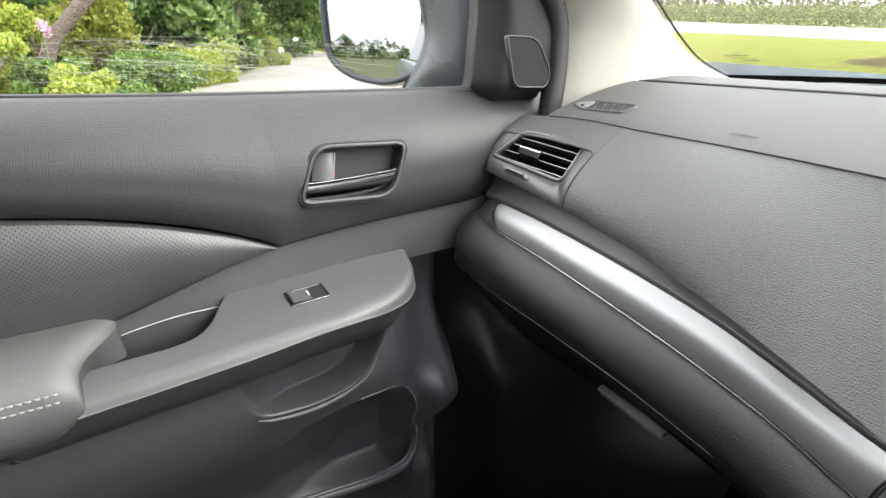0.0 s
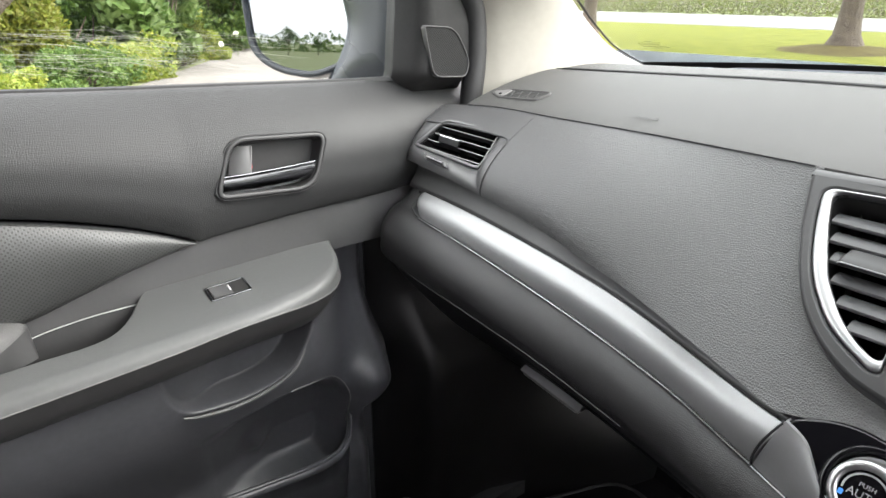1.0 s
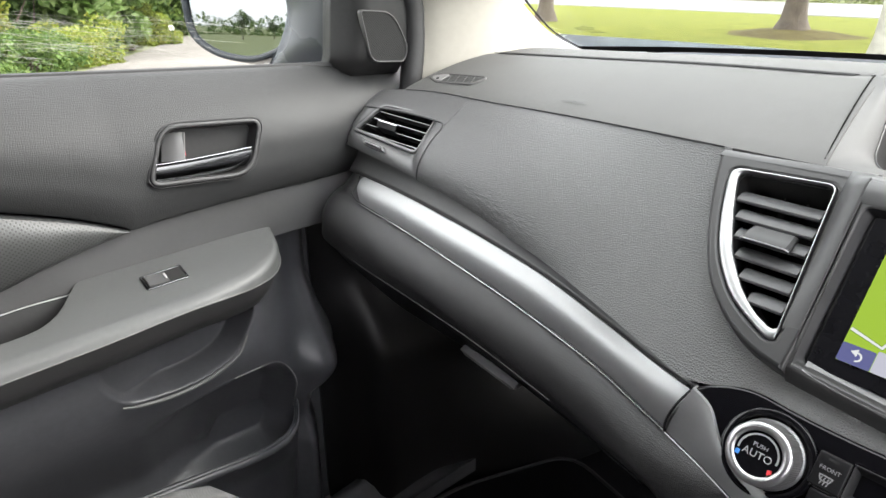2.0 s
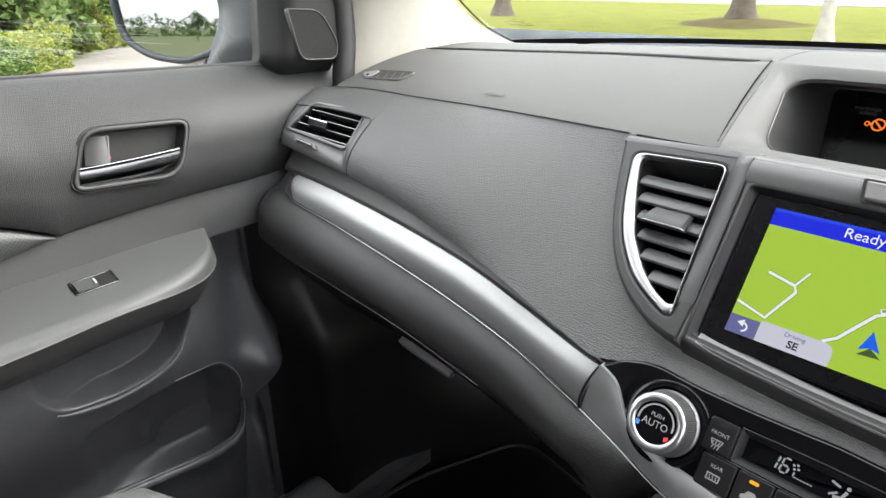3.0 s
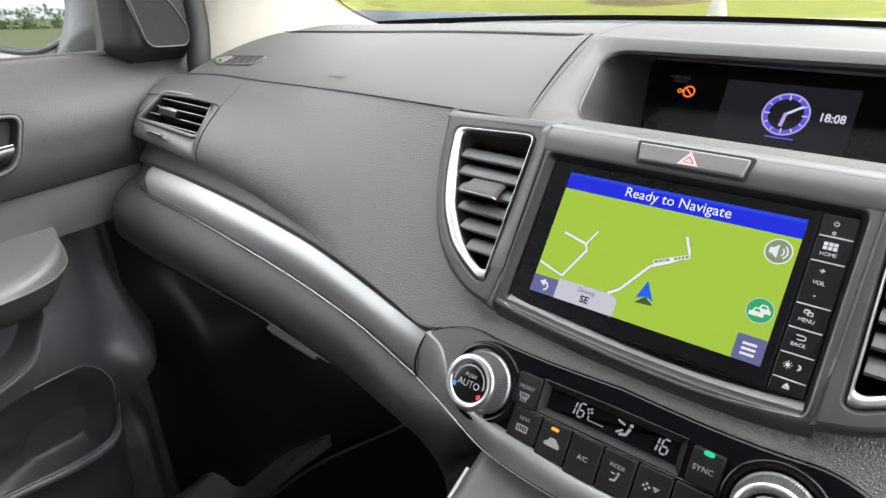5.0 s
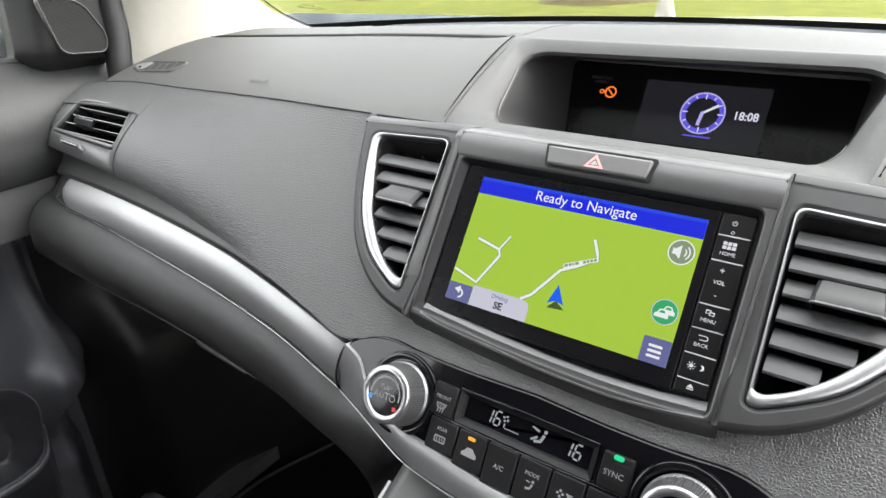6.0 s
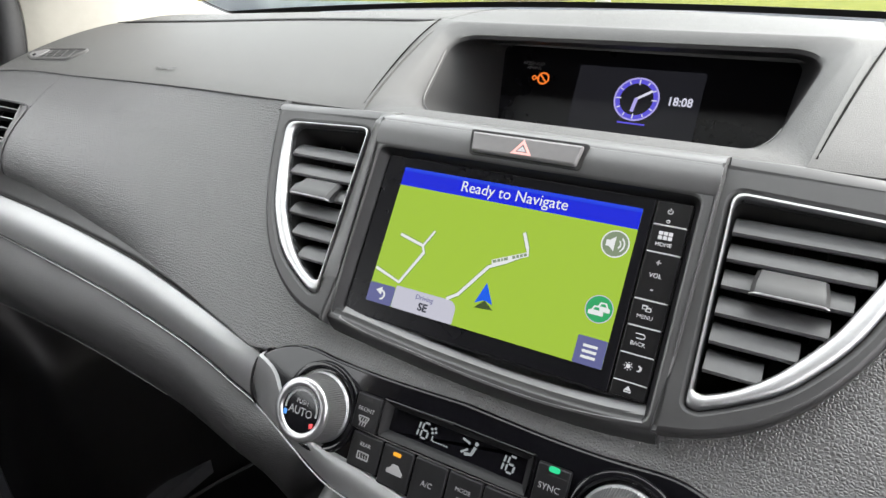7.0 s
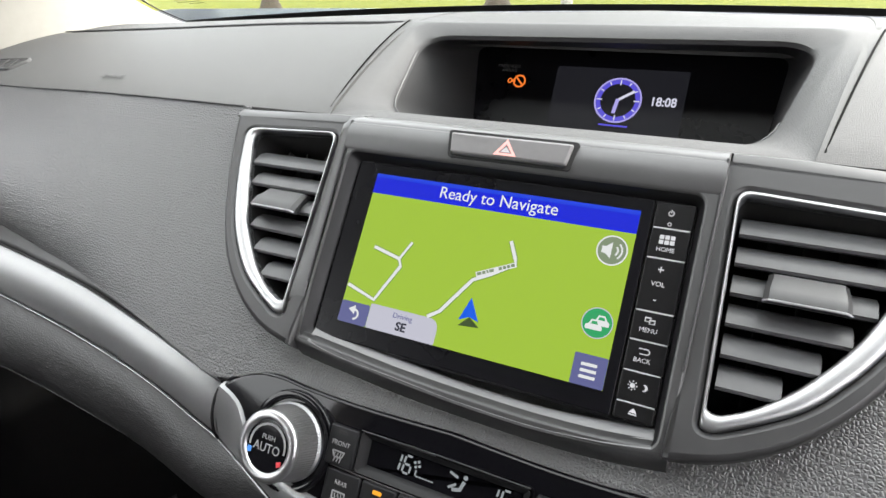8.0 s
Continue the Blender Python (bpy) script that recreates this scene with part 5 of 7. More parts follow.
def climate_knob(u, v, words):
    n, rows = 180, []
    for k in range(n):
        a = 2 * math.pi * k / n
        d = 0.00045 * (k % 2)
        prof = [(KR + 0.0015, -0.004), (KR + 0.0015, 0.002), (KR + 0.0005 - d, 0.0035), (KR - 0.0010 - d, 0.0175), (KR - 0.0014, 0.0190)]
        rows.append([CP.at(u + r * math.cos(a), v + r * math.sin(a), h) for r, h in prof])
    well = [np.array((math.cos(2 * math.pi * k / 64), math.sin(2 * math.pi * k / 64))) for k in range(64)]
    part("knob_collar", ring_slab(CP, [p * (KR + 0.0085) + np.array((u, v)) for p in well], [p * (KR + 0.0030) + np.array((u, v)) for p in well], -0.004, 0.0022, bevel=0.0018), piano, climate, "gloss black collar round the knob")
    knob = part("temperature_knob", sheet(rows, close_u=True, angle=20), gunmetal, climate, "knurled silver rotary knob")
    rows = []
    for k in range(72):
        a = 2 * math.pi * k / 72
        prof = [(KR - 0.0014, 0.0186), (KR - 0.0010, 0.0200), (KR - 0.0020, 0.0216), (KR - 0.0050, 0.0222), (KR - 0.0066, 0.0212), (KR - 0.0070, 0.0195)]
        rows.append([CP.at(u + r * math.cos(a), v + r * math.sin(a), h) for r, h in prof])
    part("chrome_ring", sheet(rows, close_u=True, angle=60), knob_chrome, knob, "bright chrome ring")
    part("face", disc(CP, u, v, KR - 0.0066, 0.010, 0.0205, 48), piano, knob, "gloss black face")
    fh = 0.0207
    if words:
        lettering("face_text", "PUSH", CP, u, v - 0.0046, 0.0038, fh, soft_print, knob)
        lettering("face_text", "AUTO", CP, u, v + 0.0012, 0.0068, fh, soft_print, knob, stretch=0.95)
    else:
        lettering("face_text", "PUSH", CP, u, v - 0.0052, 0.0046, fh, soft_print, knob)
        lettering("face_text", "OFF", CP, u, v + 0.0014, 0.0082, fh, soft_print, knob)
    part("arc", ring2(CP, u, v, 0.0112, 0.0124, fh, 24, radians(172), radians(368)), soft_print, knob)
    part("cold_mark", slab(CP, box2(u - 0.0126, v + 0.0028, u - 0.0100, v + 0.0060, 0.0005), 0.02, fh + 0.0002), mark_blue, knob)
    part("warm_mark", slab(CP, rounded([(u + 0.0082, v + 0.0062), (u + 0.0110, v + 0.0052), (u + 0.0114, v + 0.0078), (u + 0.0090, v + 0.0092)], 0.0005), 0.02, fh + 0.0002), mark_red, knob)
    return knob


climate_knob(KU, KV, True)
climate_knob(0.1403, KV, False)

# ---- outer air vent at the passenger end ----
outer_vent = thing("air_vent", "squared outer dashboard air vent with a chrome tab", "air vent", "dashboard air vents", at=(-0.565, 0.49, 1.06))
OV = Plane((-0.560, 0.4935, 1.0825), (0, -0.030, -0.036), (0.107, 0.010, -0.001))
HOUSING_TOP = 0.34


def housing_at(s, t):
    """The vent housing continues the face to the door end, turning away at its outer edge."""
    x = -0.664 + 0.1785 * s
    p = face_at(x, HOUSING_TOP + (1 - HOUSING_TOP) * t)
    edge = max(0, 1 - s / 0.14)
    return p + np.array((0, 0.030 * edge ** 2, -0.006 * edge ** 2))


vent_corners = [(-0.0490, -0.0240), (0.0520, -0.0245), (0.0480, 0.0315), (-0.0800, 0.0225)]
vent_hole = dense(vent_corners, [0.012, 0.012, 0.012, 0.010], 7, 8)
vent_in = offset(vent_hole, 0.0050)
border = dense([(0.0, 0.0), (1.0, 0.0), (1.0, 1.0), (0.0, 1.0)], 0.015, 7, 8)
mouth = dense([(0.31, 0.08), (0.87, 0.08), (0.85, 0.68), (0.13, 0.52)], 0.06, 7, 8)
loops = []
for t in (0.0, 0.2, 0.4, 0.6, 0.8, 0.93, 1.0):
    row = []
    for st0, st1, p in zip(border, mouth, vent_hole):
        q = housing_at(*(st0 * (1 - t) + st1 * t))
        w = t ** 2
        row.append(q * (1 - w) + OV.at(p[0], p[1], 0.0) * w)
    loops.append(row)
part("housing", sheet([list(c) for c in zip(*loops)], close_u=True, angle=60), fascia_grey, outer_vent, "satin dark vent housing")
part("bezel", ring_slab(OV, vent_hole, vent_in, -0.004, 0.0034, bevel=0.0024), bezel_grey, outer_vent, "grey vent bezel")
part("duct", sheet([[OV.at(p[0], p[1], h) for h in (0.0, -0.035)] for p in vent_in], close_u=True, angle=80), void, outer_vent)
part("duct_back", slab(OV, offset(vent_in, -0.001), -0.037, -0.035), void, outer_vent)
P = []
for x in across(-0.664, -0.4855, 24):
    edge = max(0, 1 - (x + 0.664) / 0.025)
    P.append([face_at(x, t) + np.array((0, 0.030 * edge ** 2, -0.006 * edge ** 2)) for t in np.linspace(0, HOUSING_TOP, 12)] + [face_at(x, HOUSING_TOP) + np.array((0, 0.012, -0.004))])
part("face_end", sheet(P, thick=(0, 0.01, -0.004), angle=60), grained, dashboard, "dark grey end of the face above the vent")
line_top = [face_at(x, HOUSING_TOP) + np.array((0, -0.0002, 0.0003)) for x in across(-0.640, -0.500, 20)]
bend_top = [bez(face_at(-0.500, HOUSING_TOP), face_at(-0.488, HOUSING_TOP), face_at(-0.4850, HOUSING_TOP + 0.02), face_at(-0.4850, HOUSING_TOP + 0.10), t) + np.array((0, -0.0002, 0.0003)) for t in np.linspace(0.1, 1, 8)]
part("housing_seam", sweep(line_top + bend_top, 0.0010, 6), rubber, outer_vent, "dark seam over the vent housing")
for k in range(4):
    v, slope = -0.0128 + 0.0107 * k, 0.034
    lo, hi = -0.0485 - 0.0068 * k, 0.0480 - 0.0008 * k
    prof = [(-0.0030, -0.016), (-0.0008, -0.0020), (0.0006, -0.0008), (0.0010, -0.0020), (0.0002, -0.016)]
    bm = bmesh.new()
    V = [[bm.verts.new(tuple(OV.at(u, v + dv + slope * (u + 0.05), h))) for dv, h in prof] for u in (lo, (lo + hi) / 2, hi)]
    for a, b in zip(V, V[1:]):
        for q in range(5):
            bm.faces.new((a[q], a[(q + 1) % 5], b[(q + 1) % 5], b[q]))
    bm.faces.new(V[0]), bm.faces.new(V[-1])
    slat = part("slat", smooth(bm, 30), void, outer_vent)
    part("slat_edge", sweep([OV.at(u, v + 0.0002 + slope * (u + 0.05), -0.0008) for u in (lo, (lo + hi) / 2, hi)], 0.0006, 6), pale_lip, slat, "pale front edge")
for k in range(7):
    u = -0.045 + 0.0135 * k
    part("rear_fin", slab(OV, [np.array(p) for p in ((u - 0.0005 - 0.004, -0.018), (u + 0.0005 - 0.004, -0.018), (u + 0.0005 - 0.012, 0.020), (u - 0.0005 - 0.012, 0.020))], -0.030, -0.019), void, outer_vent)
P = [[OV.at(u, v + 0.045 * (u + 0.018), h) for v, h in ((-0.0010, -0.006), (0.0010, 0.0050), (0.0050, 0.0085), (0.0110, 0.0065), (0.0125, -0.006))] for u in np.linspace(-0.0350, 0.0005, 6)]
tab = part("tab", sheet(P, thick=-OV.n * 0.002, angle=30), button_black, outer_vent, "dark tab with a bright edge")
part("tab_lip", sweep([OV.at(u, 0.0030 + 0.045 * (u + 0.018), 0.0070) for u in np.linspace(-0.0350, 0.0005, 6)], 0.0017, 8), lever_chrome, tab, "bright chrome edge")
thumb = rounded([(-0.0440, 0.0305), (-0.0010, 0.0345), (0.0040, 0.0415), (-0.0370, 0.0385)], 0.003)
part("shutter_frame", slab(OV, thumb, -0.008, 0.0110, 0.0012), bezel_grey, outer_vent, "shutter thumbwheel frame")
thumb = rounded([(-0.0370, 0.0330), (-0.0035, 0.0358), (0.0000, 0.0400), (-0.0320, 0.0376)], 0.002)
part("shutter_wheel", slab(OV, thumb, -0.004, 0.0126, 0.0014), button_black, outer_vent, "ribbed thumbwheel")
# pale bar draws the glint on the wheel
part("wheel_glint", sweep([OV.at(u, 0.0366 + 0.075 * (u + 0.018), 0.0126) for u in np.linspace(-0.033, -0.003, 6)], 0.0008, 6), pale_lip, outer_vent, "painted glint along the thumbwheel edge")

# ---- demister outlet on the pad ----
DM = Plane((-0.556, 0.5745, 1.1322), (0.0, -0.96, -0.28), (0.072, 0.006, 0.004))
demister = thing("demister_vent", "small side demister grille on the dashboard top", "air vent", at=tuple(DM.o))
frame_o = rounded([(-0.046, -0.0060), (-0.022, -0.0140), (0.0440, -0.0130), (0.0480, -0.0060), (0.0400, 0.0135), (-0.020, 0.0150), (-0.040, 0.0050)], 0.004, 5)
frame_i = offset(frame_o, 0.0030)
part("frame", ring_slab(DM, frame_o, frame_i, -0.006, 0.0012, bevel=0.001), soft_pad, demister)
part("grille_floor", slab(DM, offset(frame_o, 0.0025), -0.006, 0.0002), void, demister)
for kx in range(4):
    u = -0.008 + 0.0135 * kx
    for sg in (-1, 1):
        part("grille_bar", strip(DM, [(u - 0.005 * sg, -0.0100), (u + 0.005 * sg, 0.0110)], 0.0007, 0.0008, 0.002), soft_pad, demister)
# pale raised left part of the grille, with a dark dot
pale_cover = part("pale_cover", slab(DM, rounded([(-0.041, -0.0035), (-0.022, -0.0105), (-0.015, -0.009), (-0.016, 0.010), (-0.022, 0.0115), (-0.036, 0.004)], 0.003), 0.0, 0.0016, 0.0008), hazard_grey, demister, "pale cover on the left of the grille")
part("cover_dot", disc(DM, -0.024, 0.0055, 0.0022, 0.0, 0.0030, 16, 0.001), button_black, pale_cover)

# ---- airbag marking ----
AB = Plane((-0.3555, 0.5635, 1.1325), (0.0, -0.94, -0.335), (1, 0, 0.022))
marking = thing("airbag_marking", "embossed airbag marking on the soft dash pad", "marking", at=(-0.3555, 0.5635, 1.128))
lettering("letters", "AIRBAG", AB, 0, 0, 0.0085, 0.0007, mark_grey, marking)

# ---- passenger door ----
door = thing("passenger_door", "closed dark grey passenger door with armrest and perforated leather insert", "car door", at=(-0.68, 0.1, 0.45))
sill_z = curve((-0.60, 1.205), (-0.034, 1.168), (0.105, 1.160), (0.287, 1.152), (0.485, 1.143), (0.66, 1.132))
insert_z = curve((-0.60, 1.100), (-0.20, 1.087), (-0.054, 1.072), (0.009, 1.061), (0.079, 1.043), (0.143, 1.020), (0.190, 0.9975))
belt_z = curve((-0.60, 0.949), (-0.08, 0.949), (0.019, 0.953), (0.069, 0.967), (0.128, 0.984), (0.191, 0.9965), (0.258, 1.003), (0.332, 1.007), (0.46, 1.008), (0.62, 1.008))


def bend(y):
    """The door skin turns away where the dashboard's end stands before it."""
    return -0.014 * max(0.0, min(1.0, (y - 0.36) / 0.12)) ** 1.6


def low_edge(y):
    return insert_z(y) if y < 0.190 else belt_z(y)


# the skin is hollow behind the inner handle's bezel
HP = Plane((-0.6335, 0.279, 1.0725), (0.2, 0, -1), (0.03, 1, -0.055))
bez_o = rounded([(-0.047, -0.0320), (0.0695, -0.0320), (0.0490, 0.0340), (-0.0690, 0.0340)], [0.022, 0.018, 0.026, 0.017], 8)
grip = [tuple(HP.at(*p)[1:]) for p in offset(bez_o, 0.002)]


P = []
for y in np.concatenate((np.linspace(-0.60, 0.19, 60), np.linspace(0.1925, 0.365, 90), np.linspace(0.37, 0.62, 26))):
    top_z, low_z = sill_z(y), low_edge(y)
    row = [np.array((-0.706, y, top_z - 0.006)), np.array((-0.700, y, top_z - 0.001))]
    for t in np.concatenate((np.linspace(0, 0.28, 10), np.linspace(0.29, 0.92, 60), np.linspace(0.94, 1, 4))):
        z = top_z + (low_z - top_z) * t
        x = -0.045 * ramp(0.0, 0.004, inside_by(grip, y, z)) - 0.692 + 0.060 * (1 - (1 - min(1, t / 0.62)) ** 2.2) - 0.012 * max(0, (t - 0.72) / 0.28) ** 2
        row.append(np.array((x + bend(y), y, z)))
    row.append(np.array((-0.655 + bend(y), y, low_z - 0.001)))
    P.append(row)
part("upper_panel", sheet(P, thick=(-0.03, 0, 0), angle=60), door_grain, door, "grained dark grey upper door panel")
# perforated insert, swelling out below its upper seam
P = []
for y in np.linspace(-0.60, 0.186, 60):
    a, b = insert_z(y), belt_z(y)
    swell_x = 0.022 * min(1, (a - b) / 0.06)
    P.append([np.array((-0.640 + swell_x * math.sin(math.pi * min(1, 0.06 + t * 0.94)) ** 0.55 * (1 - 0.55 * t), y, (a - 0.003) * (1 - t) + (b + 0.001) * t)) for t in np.linspace(0, 1, 16)])
part("leather_insert", sheet(P, thick=(-0.03, 0, 0), angle=60), perforated, door, "perforated dark leather insert")
# middle band between the belt line and the armrest
P = []
for y in np.linspace(-0.30, 0.60, 80):
    a = belt_z(y) - 0.0008
    b = 0.880 if y < 0.33 else 0.880 + 0.065 * min(1, (y - 0.33) / 0.02)
    P.append([np.array((-0.652 + 0.002 * math.sin(math.pi * t) + bend(y) * 0.35, y, a * (1 - t) + b * t)) for t in np.linspace(0, 1, 14)])
part("middle_band", sheet(P, thick=(-0.02, 0, 0), angle=60), band_grey, door, "satin grey middle band")
# lower panel with the pull recess and the map pocket


pull = [tuple(p) for p in rounded([(0.112, 0.880), (0.116, 0.838), (0.140, 0.8060), (0.215, 0.8010), (0.268, 0.8200), (0.298, 0.872), (0.296, 0.945), (0.112, 0.945)], [0.01, 0.02, 0.025, 0.05, 0.035, 0.01, 0.0, 0.0], 6)]
bottle = [tuple(p) for p in rounded([(0.130, 0.755), (0.270, 0.786), (0.325, 0.785), (0.357, 0.742), (0.358, 0.655), (0.340, 0.600), (0.150, 0.600)], [0.01, 0.05, 0.04, 0.05, 0.03, 0.04, 0.01], 6)]


def lower_x(y, z):
    """How far the lower door panel stands out, over the door's plane."""
    x = -0.606 - 0.070 * ramp(0.84, 0.62, z) + 0.020 * ramp(0.66, 0.60, z)
    if 0.09 < y < 0.32 and z > 0.79:
        d = inside_by(pull, y, z)
        x -= ramp(-0.0005, 0.009, d) * (0.004 + 0.040 * ramp(0.11, 0.20, y))
    if 0.10 < y < 0.40 and 0.60 < z < 0.80:
        d = inside_by(bottle, y, z)
        x -= 0.040 * ramp(0.0, 0.032, d) * ramp(0.13, 0.27, y)
        x += 0.012 * math.exp(-((y - 0.236) / 0.016) ** 2 - ((z - 0.672) / 0.024) ** 2)
    turn = 0.404 - 0.034 * ramp(0.745, 0.69, z)
    x += 0.026 * ramp(0.345, 0.392, y) * ramp(0.82, 0.74, z) - 0.085 * ramp(turn, turn + 0.055, y)
    x -= 0.085 * ramp(0.290, 0.390, y) * ramp(0.72, 0.88, z)
    return max(x, -0.705)


P = []
for y in np.concatenate((np.linspace(-0.60, 0.05, 40), np.linspace(0.053, 0.448, 290))):
    top_z = 0.889 + 0.020 * ramp(0.125, 0.15, y) + 0.085 * ramp(0.335, 0.352, y)
    P.append([np.array((lower_x(y, z), y, z)) for z in np.concatenate((np.linspace(0.42, 0.60, 20), np.linspace(0.604, 0.79, 90), np.linspace(0.7915, top_z, 80)))])
lower = part("lower_panel", sheet(P, thick=(-0.04, 0, 0), angle=75), lower_dark, door, "dark moulded lower door panel with pockets")
# paler bar stands for the highlight on the recess's lower edge
run = curve((0, (0.134, 0.8090)), (1, (0.150, 0.8040)), (2, (0.180, 0.8005)), (3, (0.210, 0.8015)), (4, (0.240, 0.8080)), (5, (0.268, 0.8215)), (6, (0.284, 0.8440)), (7, (0.294, 0.8650)))
path = [np.array((-0.6055 - 0.004 * ramp(5, 7, s), *run(s))) for s in np.linspace(0, 7, 40)]
part("pull_lip", sweep(path, [0.0014 + 0.0012 * ramp(0, 2, s) - 0.0012 * ramp(5, 7, s) for s in np.linspace(0, 7, 40)], 8), armrest_soft, lower, "pale lip of the pull recess, highlight in its colour")
path = [np.array((-0.640 + 0.006 * s, 0.190 + 0.070 * s, 0.7955 + 0.0105 * s + 0.002 * math.sin(math.pi * s))) for s in np.linspace(0, 1, 14)]
part("pull_rib", sweep(path, [0.0012 + 0.0016 * math.sin(math.pi * s) ** 0.5 for s in np.linspace(0, 1, 14)], 8), armrest_soft, lower, "moulded rib in the recess")
edge = [p for p in bottle if p[0] > 0.262 and p[1] > 0.67]
path = [np.array((lower_x(y + 0.002, z + 0.002) - 0.0002, y, z)) for y, z in edge]
part("pocket_edge", sweep(path, 0.0010, 6), hazard_grey, lower, "fine edge of the bottle pocket")
# pocket's lower lip
run = curve((-0.40, (0.690, -0.612)), (0.05, (0.672, -0.612)), (0.19, (0.659, -0.613)), (0.228, (0.6545, -0.614)), (0.280, (0.648, -0.616)), (0.312, (0.6465, -0.620)), (0.335, (0.652, -0.625)), (0.349, (0.667, -0.632)), (0.356, (0.690, -0.640)))
P = []
for y in np.concatenate((np.linspace(-0.40, 0.28, 40), np.linspace(0.285, 0.356, 24))):
    z, x = run(y)
    P.append([np.array((x + 0.0045 * math.cos(a), y, z + 0.006 * math.sin(a))) for a in np.linspace(2.8, -1.4, 12)] + [np.array((x - 0.008, y, z - 0.05)), np.array((x - 0.05, y, z - 0.25))])
part("pocket_lip", sheet(P, thick=(-0.006, 0, 0), angle=60), lower_dark, door, "rounded lip of the map pocket")

# armrest: a flat-topped bar with a rounded nose, cut away behind for the pull cup


def arm_top(x, y):
    return 0.9478 - 0.17 * (x + 0.609) + 0.05 * (y - 0.2035)


nose = curve((0, (-0.549, -0.10)), (0.3, (-0.549, 0.047)), (0.5, (-0.550, 0.158)), (0.65, (-0.553, 0.240)), (0.76, (-0.562, 0.288)), (0.85, (-0.580, 0.318)), (0.93, (-0.608, 0.338)), (1.0, (-0.650, 0.349)))
arm_seam = curve((-0.10, 0.909), (-0.034, 0.913), (0.046, 0.918), (0.126, 0.9235), (0.216, 0.931), (0.29, 0.9300), (0.325, 0.9305), (0.342, 0.935), (0.349, 0.941))
front = [nose(s) for s in np.concatenate((np.linspace(0, 0.65, 24), np.linspace(0.67, 1.0, 28)))]
cup = [(-0.652, 0.30), (-0.652, 0.22), (-0.652, 0.128), (-0.648, 0.1225), (-0.640, 0.1180), (-0.631, 0.1124), (-0.618, 0.1055), (-0.6064, 0.0970), (-0.5985, 0.0885), (-0.5930, 0.0790), (-0.5900, 0.0660), (-0.5892, 0.0507), (-0.5905, 0.020), (-0.5905, -0.018), (-0.5905, -0.10)]
loop = [np.array(p, float) for p in front] + [np.array(p, float) for p in cup]
step = [(b - a) / 0.001 for a, b in zip(loop, offset(loop, 0.001))]
rings = []
for a in (90, 72, 54, 36, 18, 0):
    c, s = math.cos(radians(a)), math.sin(radians(a))
    ring = []
    for k, (p, n) in enumerate(zip(loop, step)):
        fr = k < len(front)
        wide = 0.0125 - 0.0075 * ramp(0.300, 0.345, p[1]) if fr else 0.0025
        tall = min(0.0085, arm_top(*p) - arm_seam(p[1]) - 0.002) if fr else 0.0025
        q = p + n * wide * (1 - c)
        ring.append(np.array((q[0], q[1], arm_top(*q) - tall * (1 - s))))
    rings.append(ring)
rings.append([np.array((*(p - n * (0.0012 if k < len(front) else 0)), arm_seam(p[1]) if k < len(front) else arm_top(*p) - 0.004)) for k, (p, n) in enumerate(zip(loop, step))])
under = [rings[-1]]
for wide, drop in ((0.0016, 0.0008), (0.0003, 0.0022), (0.008, 0.020), (0.022, 0.038), (0.035, 0.044)):
    under.append([np.array((*(p + n * (wide if k < len(front) else 0)), arm_seam(p[1]) - drop if k < len(front) else arm_top(*p) - 0.004 - drop)) for k, (p, n) in enumerate(zip(loop, step))])
bm = sheet([list(r) for r in zip(*rings)], close_u=True, angle=50)
bm.verts.ensure_lookup_table()
tops = [bm.verts[k * len(rings)] for k in range(len(loop))]
for f in bmesh.ops.triangle_fill(bm, use_beauty=True, use_dissolve=False, edges=[bm.edges.get((a, b)) for a, b in zip(tops, tops[1:] + tops[:1])])["geom"]:
    if isinstance(f, bmesh.types.BMFace):
        f.smooth = False
armrest = part("armrest", bm, armrest_soft, door, "satin grey armrest with pull cup")
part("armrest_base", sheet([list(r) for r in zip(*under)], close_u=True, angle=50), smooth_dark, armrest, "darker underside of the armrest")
path = [np.array((*(p - n * 0.0012), arm_seam(p[1]) - 0.0002)) for p, n in zip(front, step) if p[1] > -0.034]
part("armrest_seam", sweep(path, 0.0006, 6), hazard_grey, armrest, "thin pale seam")
# pull cup coloured dark inside for its corner shade
P = [[np.array((x, y, 0.893 - 0.004 * math.sin((x + 0.64) * 50))) for x in np.linspace(-0.655, -0.586, 6)] for y in np.linspace(-0.10, 0.14, 12)]
part("pull_cup_floor", sheet(P, thick=(0, 0, -0.004)), void, armrest, "floor of the pull cup, near-black as shade")
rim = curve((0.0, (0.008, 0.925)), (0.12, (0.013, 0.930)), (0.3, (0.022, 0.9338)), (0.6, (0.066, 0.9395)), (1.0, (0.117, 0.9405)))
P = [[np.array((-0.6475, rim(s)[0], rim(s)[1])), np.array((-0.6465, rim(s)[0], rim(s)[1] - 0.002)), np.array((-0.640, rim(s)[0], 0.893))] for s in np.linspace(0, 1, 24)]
part("pull_cup_wall", sheet(P, thick=(-0.003, 0, 0), angle=60), shaded_lining, armrest, "inner wall of the pull cup, darkened as shade")
part("pull_cup_rim", sweep([np.array((-0.6468, *rim(s))) for s in np.linspace(0, 1, 24)], 0.0007, 5), pale_lip, armrest)
